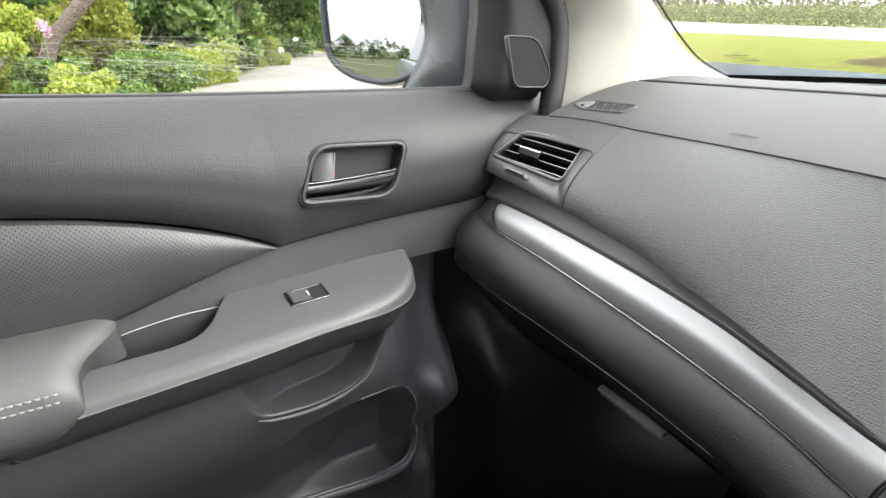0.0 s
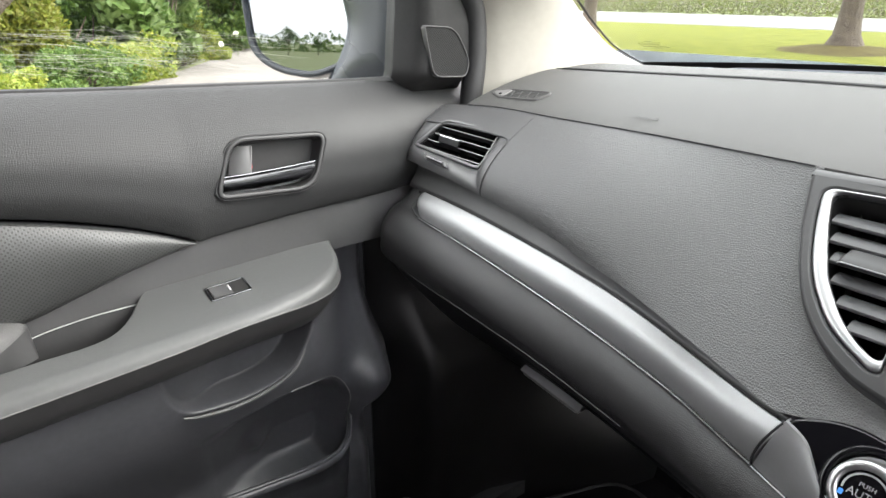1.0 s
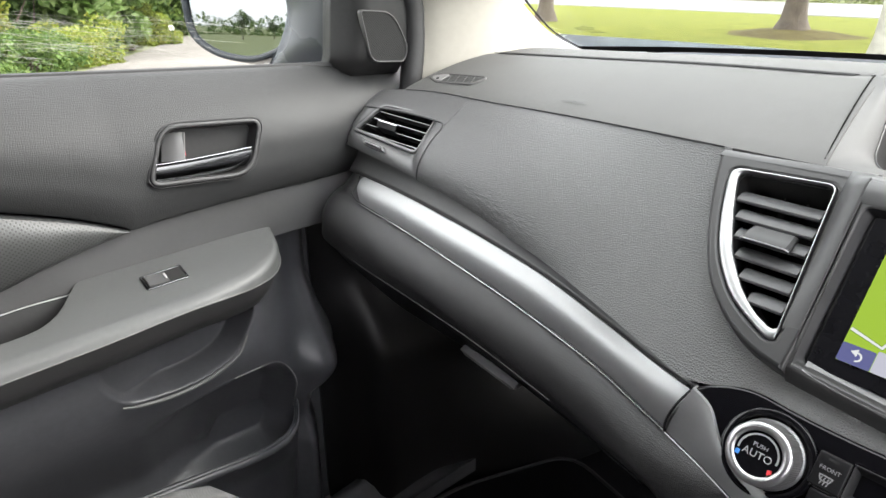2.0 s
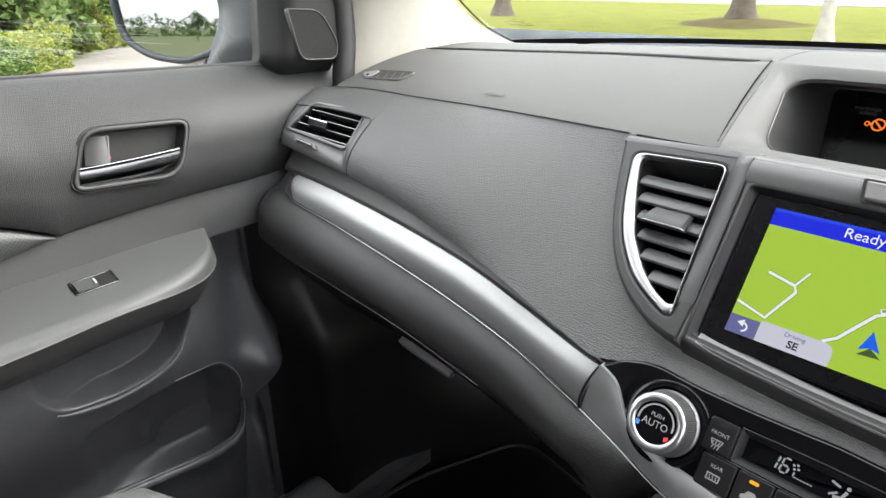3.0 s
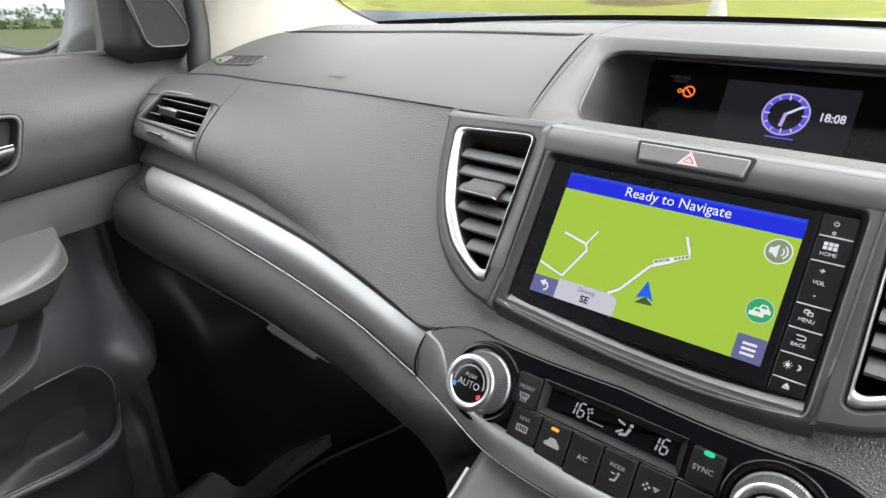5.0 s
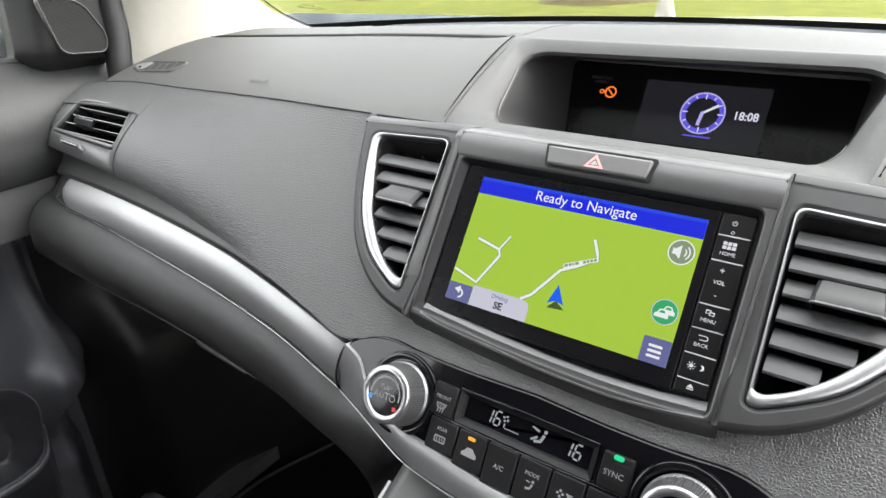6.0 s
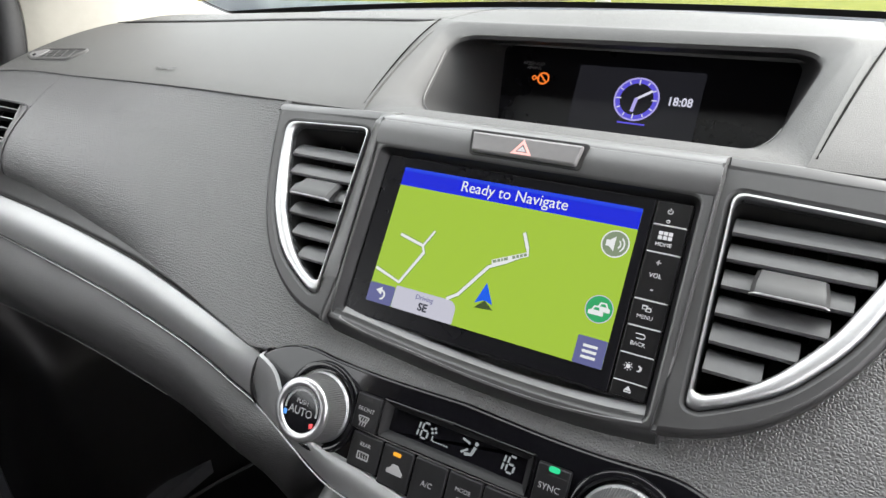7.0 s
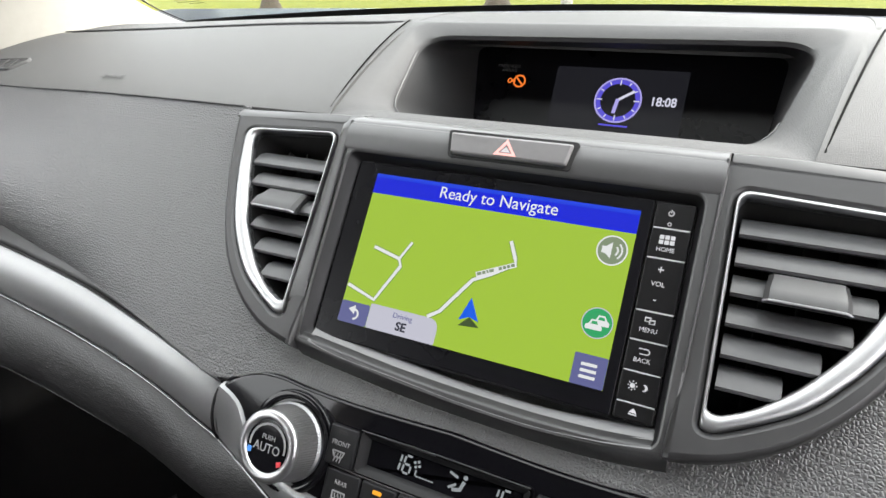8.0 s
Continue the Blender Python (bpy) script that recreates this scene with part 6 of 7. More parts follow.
# front part of the window switch
SWP = Plane((-0.6095, 0.2035, 0.9483), (0.985, 0.0, -0.168), (0.0, 1.0, 0.05))
switch = part("window_switch", slab(SWP, box2(-0.0225, -0.0140, 0.0225, 0.0140, 0.0025), -0.003, 0.0010, 0.0006, holes=[box2(-0.0200, -0.0115, 0.0200, 0.0115, 0.002)]), handle_chrome, armrest, "window switch with a thin chrome frame")
part("switch_well", slab(SWP, box2(-0.0205, -0.012, 0.0205, 0.012, 0.002), -0.003, 0.0003), void, switch)
rows = [[SWP.at(u, v, 0.0010 + 0.0035 * max(0, -u / 0.018) ** 1.5 * 0.5 - 0.0004) for v in np.linspace(-0.0105, 0.0105, 6)] for u in np.linspace(-0.0185, 0.0030, 12)]
part("switch_rocker", sheet(rows, thick=-SWP.n * 0.002, angle=60), fascia_grey, switch, "satin rocker")
part("switch_mark", slab(SWP, box2(0.0004, -0.0055, 0.0026, 0.0035, 0.0008), 0.0, 0.0022, 0.0005), mark_white, switch)
# leather armrest pad with its double stitching
P = []
for y in np.concatenate((np.linspace(-0.60, -0.060, 30), np.linspace(-0.055, -0.0225, 22))):
    e = max(0, 1 - (-0.0225 - y) / 0.026)
    g = 1 - math.sqrt(max(0, 1 - e * e))
    row = []
    for a in np.linspace(0, 1, 24):
        q = bez((-0.668, 0.952), (-0.640, 0.972), (-0.535, 0.975), (-0.536, 0.940), min(1, a / 0.6)) if a < 0.6 else bez((-0.536, 0.940), (-0.535, 0.915), (-0.545, 0.885), (-0.60, 0.872), (a - 0.6) / 0.4)
        x, z = q[0] - 0.008 * g * max(0, (q[0] + 0.60) / 0.064), q[1] - 0.013 * g * max(0, (q[1] - 0.90) / 0.06)
        row.append(np.array((x, y + 0.040 * ramp(-0.548, -0.645, q[0]) * (1 if q[1] > 0.9 else 0.3) - 0.03 * max(0, (0.93 - q[1]) / 0.05), z)))
    P.append(row)
pad = part("armrest_pad", sheet(P, thick=(-0.004, 0, -0.004), angle=70), pad_leather, door, "grey leather armrest pad")
rings = [[np.array((-0.60 + (q[0] + 0.60) * f, q[1] + 0.004 * (1 - f), 0.915 + (q[2] - 0.915) * f)) for q in P[-1]] for f in (1.0, 0.7, 0.35)]
part("pad_end", sheet([list(r) for r in zip(*rings)], angle=60), smooth_dark, pad)
for dz, dx in ((0.0, 0.0), (-0.008, 0.0)):
    st = bmesh.new()
    for y in np.arange(-0.58, -0.040, 0.0062):
        b = np.array((-0.5360 + dx, y, 0.9480 + dz))
        sweep([b + np.array((-0.0006, -0.0022, 0)), b + np.array((0.0004, 0, 0.0003)), b + np.array((-0.0006, 0.0022, 0))], 0.0010, 5, bm=st)
    part("stitching", st, stitch_mat, pad, "pale double stitching")

# inner door handle in its recessed bezel
bez_i = offset(bez_o, 0.0060)
handle = part("handle_bezel", ring_slab(HP, bez_o, bez_i, -0.020, 0.0030, bevel=0.0028), wing_dark, door, "rounded dark handle bezel")
part("bezel_groove", sweep([HP.at(*p, 0.0002) for p in offset(bez_o, -0.0008)] + [HP.at(*offset(bez_o, -0.0008)[0], 0.0002)], 0.0012, 5), rubber, handle, "dark gap round the bezel")
part("handle_well", sheet([[HP.at(p[0], p[1], 0.0005), HP.at(*(p * 0.985), -0.010), HP.at(*(p * 0.96), -0.018)] for p in bez_i], close_u=True, angle=80), smooth_dark, handle)
# back of the well coloured darker than its walls, as shade
part("handle_back", slab(HP, bez_i, -0.024, -0.0175), corner_dark, handle, "well behind the lever, darkened as shade")
rows = []
for s in np.linspace(0, 1, 20):
    u = -0.0575 + 0.1085 * s
    top_v, low_v = 0.0090 - 0.0085 * s ** 1.4, 0.0290 - 0.0100 * s ** 2.2
    out = 0.0030 - 0.0035 * s
    h = low_v - top_v
    rows.append([HP.at(u, top_v + 0.008, -0.014), HP.at(u, top_v + 0.0002, out - 0.0015), HP.at(u, top_v + 0.0003, out - 0.0004), HP.at(u, top_v + 0.0008, out - 0.0002), HP.at(u, top_v + 0.0013, out - 0.0014)] + [HP.at(u, top_v + 0.0018 + (h - 0.0018) * t, out - 0.0018 + 0.0014 * math.sin(math.pi * t) - 0.0036 * t) for t in np.linspace(0, 1, 9)] + [HP.at(u, low_v + 0.0004, out - 0.0068), HP.at(u, low_v, -0.014)])
# one chrome in two tones: dark reflection on the face, highlight on the edge
part("handle_lever", sheet(rows, thick=-HP.n * 0.003, angle=50), handle_chrome, handle, "chrome lever, darkened for its dark reflections")
part("lever_edge", sweep([HP.at(-0.0565 + 0.1065 * s, 0.0094 - 0.0085 * s ** 1.4, 0.0030 - 0.0035 * s) for s in np.linspace(0, 1, 24)], [0.0004 + 0.0007 * s for s in np.linspace(0, 1, 24)], 6), lever_chrome, handle, "brighter bar for the highlight on the lever's edge")
rows = []
for s in np.linspace(0, 1, 12):
    u = -0.0480 + 0.0225 * s
    rows.append([HP.at(u + 0.005 * (1 - t), -0.0220 + 0.030 * t, -0.014 + 0.012 * math.sin(math.pi * (0.15 + 0.40 * s)) - 0.003 * (1 - t) ** 3) for t in np.linspace(0, 1, 7)])
lock = part("lock_button", sheet(rows, thick=-HP.n * 0.008, angle=40), fascia_grey, handle, "satin grey lock button")
part("lock_edge", sweep([HP.at(-0.0254 + 0.004 * (1 - t), -0.0215 + 0.029 * t, -0.0030) for t in np.linspace(0, 1, 8)], 0.0011, 6), hazard_grey, lock)
part("lock_mark", slab(HP, box2(-0.0242, -0.014, -0.0226, 0.003), -0.012, -0.0040), mark_red, lock)

# corner tweeter panel ahead of the window
CORNER = curve((1.09, 0.478), (1.148, 0.480), (1.20, 0.484), (1.253, 0.487), (1.33, 0.462), (1.46, 0.370))
P = []
for i, z in enumerate(np.linspace(1.126, 1.46, 36)):
    k = (z - 1.13) / 0.33
    y0 = CORNER(z)
    y1 = 0.580 + 0.022 * ramp(0.05, 0.25, k) - 0.02 * math.sin(max(0, k) * 1.5) - 0.30 * max(0, k - 0.25) ** 1.2
    row = []
    for t in np.linspace(0, 1, 10):
        y = y0 + (y1 - y0) * t
        x = -0.698 + 0.042 * math.sin(min(1, t * 4.0) * math.pi / 2) * ramp(1.0, 0.5, k) - 0.030 * ramp(1.150, 1.128, z)
        row.append(np.array((x, y, z)))
    P.append(row)
sail = part("corner_panel", sheet(P, thick=(-0.02, 0, 0), angle=60), corner_dark, door, "dark corner panel ahead of the window")
TW = Plane((-0.6535, 0.528, 1.180), (0.05, -0.03, -1), (-0.02, 1, 0))
tw = rounded([(-0.0275, -0.0325), (0.0240, -0.0290), (0.0475, 0.0150), (0.0410, 0.0362), (-0.0150, 0.0325)], [0.006, 0.018, 0.02, 0.010, 0.014], 7)
part("tweeter_rim", ring_slab(TW, tw, offset(tw, 0.0020), -0.006, 0.0020, bevel=0.001), surround_grey, sail, "rim of the tweeter grille")
part("tweeter_grille", slab(TW, offset(tw, 0.0018), -0.006, 0.0006), mesh_grey, sail, "fine mesh tweeter grille")
# side window glass with its rubber
side_window = thing("side_window", "closed dusty side window glass with dried streaks", "window", at=(-0.72, 0.1, 1.13))
P = [[np.array((-0.712 + 0.16 * max(0, z - 1.12) ** 1.3, y, z)) for z in np.linspace(1.12, 1.60, 8)] for y in np.linspace(-0.62, 0.52, 8)]
pane = part("pane", sheet(P, thick=(-0.004, 0, 0)), glass_side, side_window)
pane.visible_shadow = False
part("window_rubber", sweep([np.array((-0.703, y, sill_z(y) - 0.001)) for y in np.linspace(-0.60, 0.50, 40)], 0.0035, 6), rubber, side_window, "black window sealing strip")
dust = mat("dried_dust", (0.55, 0.55, 0.50), 0.8)
dust.node_tree.nodes["Principled BSDF"].inputs["Alpha"].default_value = 0.4
rng = random.Random(5)
st = bmesh.new()
for k in range(100):
    y0 = rng.uniform(-0.05, 0.22)
    z0 = 1.178 + 0.045 * rng.random() * (1 - abs(y0 - 0.08) * 2)
    ln = rng.uniform(0.03, 0.16)
    path = []
    ph = rng.uniform(0, 6)
    for s in np.linspace(0, 1, 8):
        y = y0 + ln * s
        z = z0 - 0.014 * s * s + 0.0015 * math.sin(7 * s + ph)
        path.append(np.array((-0.7085 + 0.16 * max(0, z - 1.12) ** 1.3, y, z)))
    P = [[p + np.array((0, 0, w)) for p in path] for w in (-0.00012, 0.00012)]
    sheet(P, bm=st)
ob = part("streaks", st, dust, side_window, "thin pale dried streaks")

# ---- pillar, windscreen, roof and the rest of the cabin ----
pillar = thing("pillar_trim", "pale cream windscreen pillar trim", "pillar trim", kind="structure", at=(-0.62, 0.65, 1.13))
pl_left = curve((0.0, (-0.650, 0.596, 1.112)), (0.25, (-0.655, 0.606, 1.182)), (0.5, (-0.652, 0.588, 1.253)), (0.8, (-0.620, 0.430, 1.420)), (1.0, (-0.560, 0.200, 1.585)))
pl_right = curve((0.0, (-0.580, 0.858, 1.146)), (0.15, (-0.612, 0.820, 1.172)), (0.3, (-0.622, 0.785, 1.200)), (0.5, (-0.617, 0.715, 1.252)), (0.8, (-0.580, 0.470, 1.430)), (1.0, (-0.530, 0.225, 1.600)))
P = []
for s in np.linspace(0, 1, 40):
    a, b = np.array(pl_left(s)), np.array(pl_right(s))
    row = []
    for t in np.linspace(0, 1, 16):
        p = a * (1 - t) + b * t
        bulge = math.sin(math.pi * t) ** 0.7 * (0.030 - 0.006 * s)
        p = p + np.array((0.75, -0.45, 0.10)) * bulge
        if s < 0.2:
            p = p + np.array((0, 0, -0.03 * (1 - s / 0.2) * math.sin(math.pi * t)))
        row.append(p)
    P.append(row)
part("pillar_cover", sheet(P, thick=(-0.01, 0.004, 0), angle=60), headliner, pillar, "pale cream pillar cover")
seal_run = [np.array(pl_left(0)) + np.array((-0.003 + 0.004 * k, -0.016 - 0.010 * k, -0.030 * k)) for k in (2, 1)]
part("door_seal", sweep(seal_run + [np.array(pl_left(s)) + np.array((-0.005, -0.016, 0)) for s in np.linspace(0, 1, 40)], 0.0155, 10), rubber, pillar, "black rubber door seal")


windscreen = thing("windscreen", "raked windscreen with a black printed border", "windscreen", kind="structure", at=(XC, 0.87, 1.15))


def screen_at(s, t):
    """The windscreen: s from the passenger side to the driver's, t from its foot to the roof."""
    e = np.array(pl_right(t))
    w = (XC - e[0])
    x = e[0] + 2 * w * s
    bow = 1 - (2 * s - 1) ** 2
    return np.array((x, e[1] + 0.055 * bow * (1 - 0.3 * t), e[2] + 0.022 * bow * (1 - t) + 0.03 * bow * t - 0.004))


P = [[screen_at(s, t) + np.array((0, 0.012, 0.004)) for t in np.linspace(0, 1, 16)] for s in np.linspace(0, 1, 24)]
ws = part("pane", sheet(P, thick=(0, 0.004, 0.002)), glass_front, windscreen)
ws.visible_shadow = False
P = [[screen_at(s, t) + np.array((0, 0.010, 0.003)) for t in np.linspace(0, 0.040, 4)] for s in np.linspace(0, 1, 40)]
part("border", sheet(P, thick=(0, 0.001, 0)), rubber, windscreen, "black printed lower border")
P = [[screen_at(s, t) + np.array((0, 0.009, 0.0028)) for s in np.linspace(0, 0.0028, 4)] for t in np.linspace(0.0, 1, 30)]
part("border", sheet(P, thick=(0, 0.001, 0)), rubber, windscreen, "black printed side border")

marks = bmesh.new()


def on_glass(x, t):
    e = np.array(pl_right(t))
    return screen_at((x - e[0]) / (2 * (XC - e[0])), t) + np.array((0, 0.010, 0.003))


for k, (x0, x1) in enumerate(((-0.562, -0.552), (-0.574, -0.540), (-0.572, -0.543), (-0.568, -0.533), (-0.552, -0.528))):
    t0 = 0.205 - 0.013 * k
    sheet([[on_glass(x, t0), on_glass(x, t0 - 0.003)] for x in np.linspace(x0, x1, 6)], thick=(0, 0.0004, 0), bm=marks)
part("glass_marking", marks, mark_grey, windscreen, "small printed marks on the glass")

# ---- cabin shell behind and around the camera ----
roof = thing("headliner", "pale cloth roof lining", "ceiling", kind="structure", at=(XC, -0.8, 1.6))
P = [[np.array((XC + 0.66 * u, y, 1.60 + 0.045 * (1 - u * u) - 0.02 * max(0, -y - 1.6))) for u in np.linspace(-1, 1, 13)] for y in np.linspace(0.24, -2.3, 20)]
part("lining", sheet(P, thick=(0, 0, 0.03)), headliner, roof)
for sg in (-1, 1):
    P = [[np.array((XC + sg * (0.62 + 0.05 * t), y, 1.61 - 0.10 * t)) for t in np.linspace(0, 1, 5)] for y in np.linspace(0.24, -2.3, 10)]
    part("roof_rail", sheet(P, thick=(sg * 0.04, 0, 0.01)), headliner, roof)
    for y0, y1 in ((-0.62, -0.76), (-1.55, -1.75)):
        P = [[np.array((XC + sg * (0.735 - 0.11 * t), y0 + (y1 - y0) * v, 1.10 + 0.45 * t)) for t in np.linspace(0, 1, 5)] for v in (0, 0.5, 1)]
        part("pillar", sheet(P, thick=(sg * 0.03, 0, 0)), headliner, roof)
driver_side = thing("wall_driver_side", "plain dark driver side lining", "wall", kind="structure", at=(0.76, -0.7, 0.4))
P = [[np.array((0.74, y, z)) for z in (0.35, 0.8, 1.14)] for y in np.linspace(0.75, -2.3, 8)]
part("lining", sheet(P, thick=(0.04, 0, 0)), lower_dark, driver_side)
P = [[np.array((-0.66, y, z)) for z in (0.35, 0.8, 1.14)] for y in np.linspace(-0.60, -2.3, 6)]
part("lining", sheet(P, thick=(-0.04, 0, 0)), lower_dark, driver_side)
# unseen opaque sides, added to cut the light from behind
for x0, x1, off in ((0.74, 0.66, 0.03), (-0.66, -0.58, -0.03)):
    P = [[np.array((x0 + (x1 - x0) * t, y, 1.13 + 0.45 * t)) for t in np.linspace(0, 1, 4)] for y in np.linspace(-0.78, -2.3, 6)]
    part("rear_light_block", sheet(P, thick=(off, 0, 0)), smooth_dark, driver_side, "unseen dark rear side, added to block light")
# unseen rear wall, closed up to the roof to cut light from behind
rear_wall = thing("wall_rear", "unseen dark rear wall, closed to block light", "wall", kind="structure", at=(XC, -2.3, 0.4))
P = [[np.array((x, -2.3 + 0.0 * z, z)) for z in (0.35, 0.8, 1.12, 1.62)] for x in np.linspace(-0.70, 0.78, 6)]
part("lining", sheet(P, thick=(0, -0.04, 0)), lower_dark, rear_wall)
P = [[np.array((x, -1.55 + 0.02 * abs(x), z)) for z in (0.45, 0.8, 1.10)] for x in np.linspace(-0.64, 0.72, 6)]
part("rear_seat_back", sheet(P, thick=(0, -0.12, 0)), seat_cloth, rear_wall)
bulkhead = thing("wall_bulkhead", "dark bulkhead lining ahead of the footwell", "wall", kind="structure", at=(XC, 0.95, 0.3))
P = [[np.array((x, 0.98 - 0.25 * max(0, 0.62 - z), z)) for z in np.linspace(0.36, 1.10, 10)] for x in np.linspace(-0.72, 0.80, 12)]
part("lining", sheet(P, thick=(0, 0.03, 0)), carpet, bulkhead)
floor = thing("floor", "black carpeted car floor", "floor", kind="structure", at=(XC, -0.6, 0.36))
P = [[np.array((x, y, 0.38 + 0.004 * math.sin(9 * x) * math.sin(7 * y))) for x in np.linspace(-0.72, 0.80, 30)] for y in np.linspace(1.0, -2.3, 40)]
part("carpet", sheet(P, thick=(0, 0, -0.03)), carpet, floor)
kick = thing("kick_panel", "dark moulded footwell side panel over the wheel arch", "side panel", kind="structure", at=(-0.66, 0.65, 0.38))
# panel coloured near-black for the shade beneath the dashboard
P = []
for y in np.linspace(0.425, 0.98, 38):
    row = []
    for z in np.linspace(0.36, 1.06, 30):
        x = -0.701 + 0.015 * ramp(0.44, 0.50, y) + 0.064 * ramp(0.435, 0.50, y) * ramp(0.86, 0.70, z) + 0.13 * ramp(0.58, 0.95, y) * ramp(0.72, 0.45, z)
        row.append(np.array((x, y, z)))
    P.append(row)
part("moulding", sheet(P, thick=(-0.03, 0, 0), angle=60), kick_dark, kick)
sill_trim = thing("door_sill", "plastic door sill trim, paler to stand for a sheen", "sill", kind="structure", at=(-0.66, 0.2, 0.38))
# tread is coloured paler than the kick panel in place of a sheen
P = [[np.array((-0.70 + 0.10 * t, y, 0.40 + 0.045 * math.sin(math.pi * min(1, t * 1.3)) + 0.03 * ramp(0.3, 0.6, y))) for t in np.linspace(0, 1, 8)] for y in np.linspace(-0.6, 0.92, 30)]
part("tread", sheet(P, thick=(0, 0, -0.03), angle=60), lower_dark, sill_trim)
mat_thing = thing("floor_mat", "black textile floor mat with a stitched edge", "floor mat", at=(-0.36, 0.5, 0.386))
mo = rounded([(-0.60, -0.05), (-0.13, -0.05), (-0.13, 0.80), (-0.52, 0.86), (-0.60, 0.62)], 0.06, 6)
FM = Plane((0, 0, 0.3865), (0, 1, 0))
FM.n = np.array((0, 0, 1.0))
part("mat", slab(FM, mo, 0.0, 0.008, 0.003), carpet, mat_thing)
part("mat_edge", sweep([FM.at(*p, 0.008) for p in offset(mo, 0.004)] + [FM.at(*offset(mo, 0.004)[0], 0.008)], 0.004, 6), rubber, mat_thing)

# ---- centre console ----
console = thing("centre_console", "grey centre console with silver side edges", "console", at=(XC, 0.25, 0.4))
P = []
for y in np.linspace(0.398, -0.30, 30):
    z = 0.916 - 0.45 * (0.398 - y) if y > 0.22 else 0.836 - 0.12 * (0.22 - y)
    P.append([np.array((-0.052, y, 0.40)), np.array((-0.052, y, z - 0.012)), np.array((-0.048, y, z - 0.003)), np.array((-0.038, y, z)), np.array((XC, y, z - 0.004)), np.array((2 * XC + 0.038, y, z)), np.array((2 * XC + 0.048, y, z - 0.003)), np.array((2 * XC + 0.052, y, z - 0.012)), np.array((2 * XC + 0.052, y, 0.40))])
part("body", sheet(P, thick=(0, 0, -0.001), angle=50), fascia_grey, console, "satin grey console body")
for sg in (-1, 1):
    path = [np.array((XC + sg * 0.0915, y, (0.916 - 0.45 * (0.398 - y) if y > 0.22 else 0.836 - 0.12 * (0.22 - y)) - 0.006)) for y in np.linspace(0.384, -0.1, 30)]
    part("silver_edge", sweep(path, 0.0022, 8), satin_chrome, console, "bright silver edge")
lever = thing("gear_lever", "gear lever with a silver-topped knob", "gear lever", at=(0.035, 0.315, 0.875))
part("boot", sheet([[np.array((0.035 + r * math.cos(a), 0.315 + r * math.sin(a), z)) for r, z in ((0.030, 0.872), (0.024, 0.880), (0.016, 0.886), (0.009, 0.888))] for a in np.linspace(0, 2 * math.pi, 25)[:-1]], close_u=True), leather, lever)
part("knob", sheet([[np.array((0.035 + r * math.cos(a), 0.315 + r * math.sin(a), z)) for r, z in ((0.009, 0.885), (0.010, 0.893), (0.018, 0.898), (0.021, 0.905), (0.018, 0.912), (0.010, 0.9155), (0.001, 0.916))] for a in np.linspace(0, 2 * math.pi, 29)[:-1]], close_u=True, angle=70), satin_chrome, lever, "silver knob cap")

# ---- passenger seat, of which a bolster shows ----
seat = thing("passenger_seat", "charcoal cloth passenger seat", "car seat", at=(-0.255, -0.1, 0.4))
P = []
for y in np.linspace(0.05, -0.42, 24):
    e = min(1, (0.05 - y) / 0.08)
    dz = -0.05 * (1 - math.sqrt(max(0, 1 - (1 - e) ** 2)))
    P.append([np.array((-0.255 + 0.165 * u, y, 0.690 - 0.10 * ramp(0.90, 1.0, abs(u)) + dz)) for u in np.linspace(-1, 1, 25)])
part("cushion", sheet(P, thick=(0, 0, -0.10), angle=60), seat_cloth, seat)
for sg in (-1, 1):
    rows = []
    for k in np.linspace(0, 1, 26):
        r = math.sqrt(max(0.0, 1 - max(0.0, 1 - k / 0.22) ** 2))
        y = 0.186 - 0.62 * k
        rows.append([np.array((-0.255 + sg * 0.153 + 0.044 * r * math.cos(a), y, 0.796 - 0.05 * k + 0.050 * r * math.sin(a))) for a in np.linspace(-0.9, math.pi + 0.9, 22)])
    part("bolster", sheet(rows, thick=(0, 0, -0.006), angle=80), bolster_cloth, seat, "grey woven cloth bolster")
P = [[np.array((-0.255 + 0.19 * u, -0.42 - 0.35 * t - 0.03 * (1 - u * u), 0.60 + 0.62 * t)) for u in np.linspace(-1, 1, 15)] for t in np.linspace(0, 1, 12)]
part("backrest", sheet(P, thick=(0, -0.10, 0)), seat_cloth, seat)

# ---- bodywork outside ----
car_body = thing("car_exterior", "grey-blue car bodywork seen through the glass", "car body", at=(XC, 0.0, 0.3))
P = [[np.array((XC + 0.78 * u, y - 0.06 * u * u, 1.162 - 0.080 * (y - 1.0) - 0.075 * u * u * (y - 0.9) - 0.10 * max(0, abs(u) - 0.9) - 0.25 * max(0, y - 1.75) ** 2)) for y in np.linspace(0.94, 2.05, 24)] for u in np.linspace(-1, 1, 36)]
part("bonnet", sheet(P, thick=(0, 0, -0.02), angle=60), paint, car_body, "grey-blue bonnet")
P = [[np.array((-0.80 - 0.06 * math.sin(math.pi * min(1, (1.12 - z) / 0.9)), y, z)) for z in np.linspace(1.125, 0.25, 14)] for y in np.linspace(0.75, -2.7, 24)]
part("side_panel", sheet(P, thick=(0.02, 0, 0), angle=60), paint, car_body, "grey-blue side panel")
P = [[np.array((-0.755 + 0.13 * t, y, 1.13 + 0.45 * t)) for t in np.linspace(0, 1, 5)] for y in np.linspace(-0.66, -2.5, 10)]
part("rear_side_glass", sheet(P, thick=(0.004, 0, 0)), piano, car_body, "unseen dark rear side, added to block light glass")
wiper = thing("wiper", "black wiper resting at the foot of the windscreen", "wiper", at=(-0.25, 0.93, 1.14))
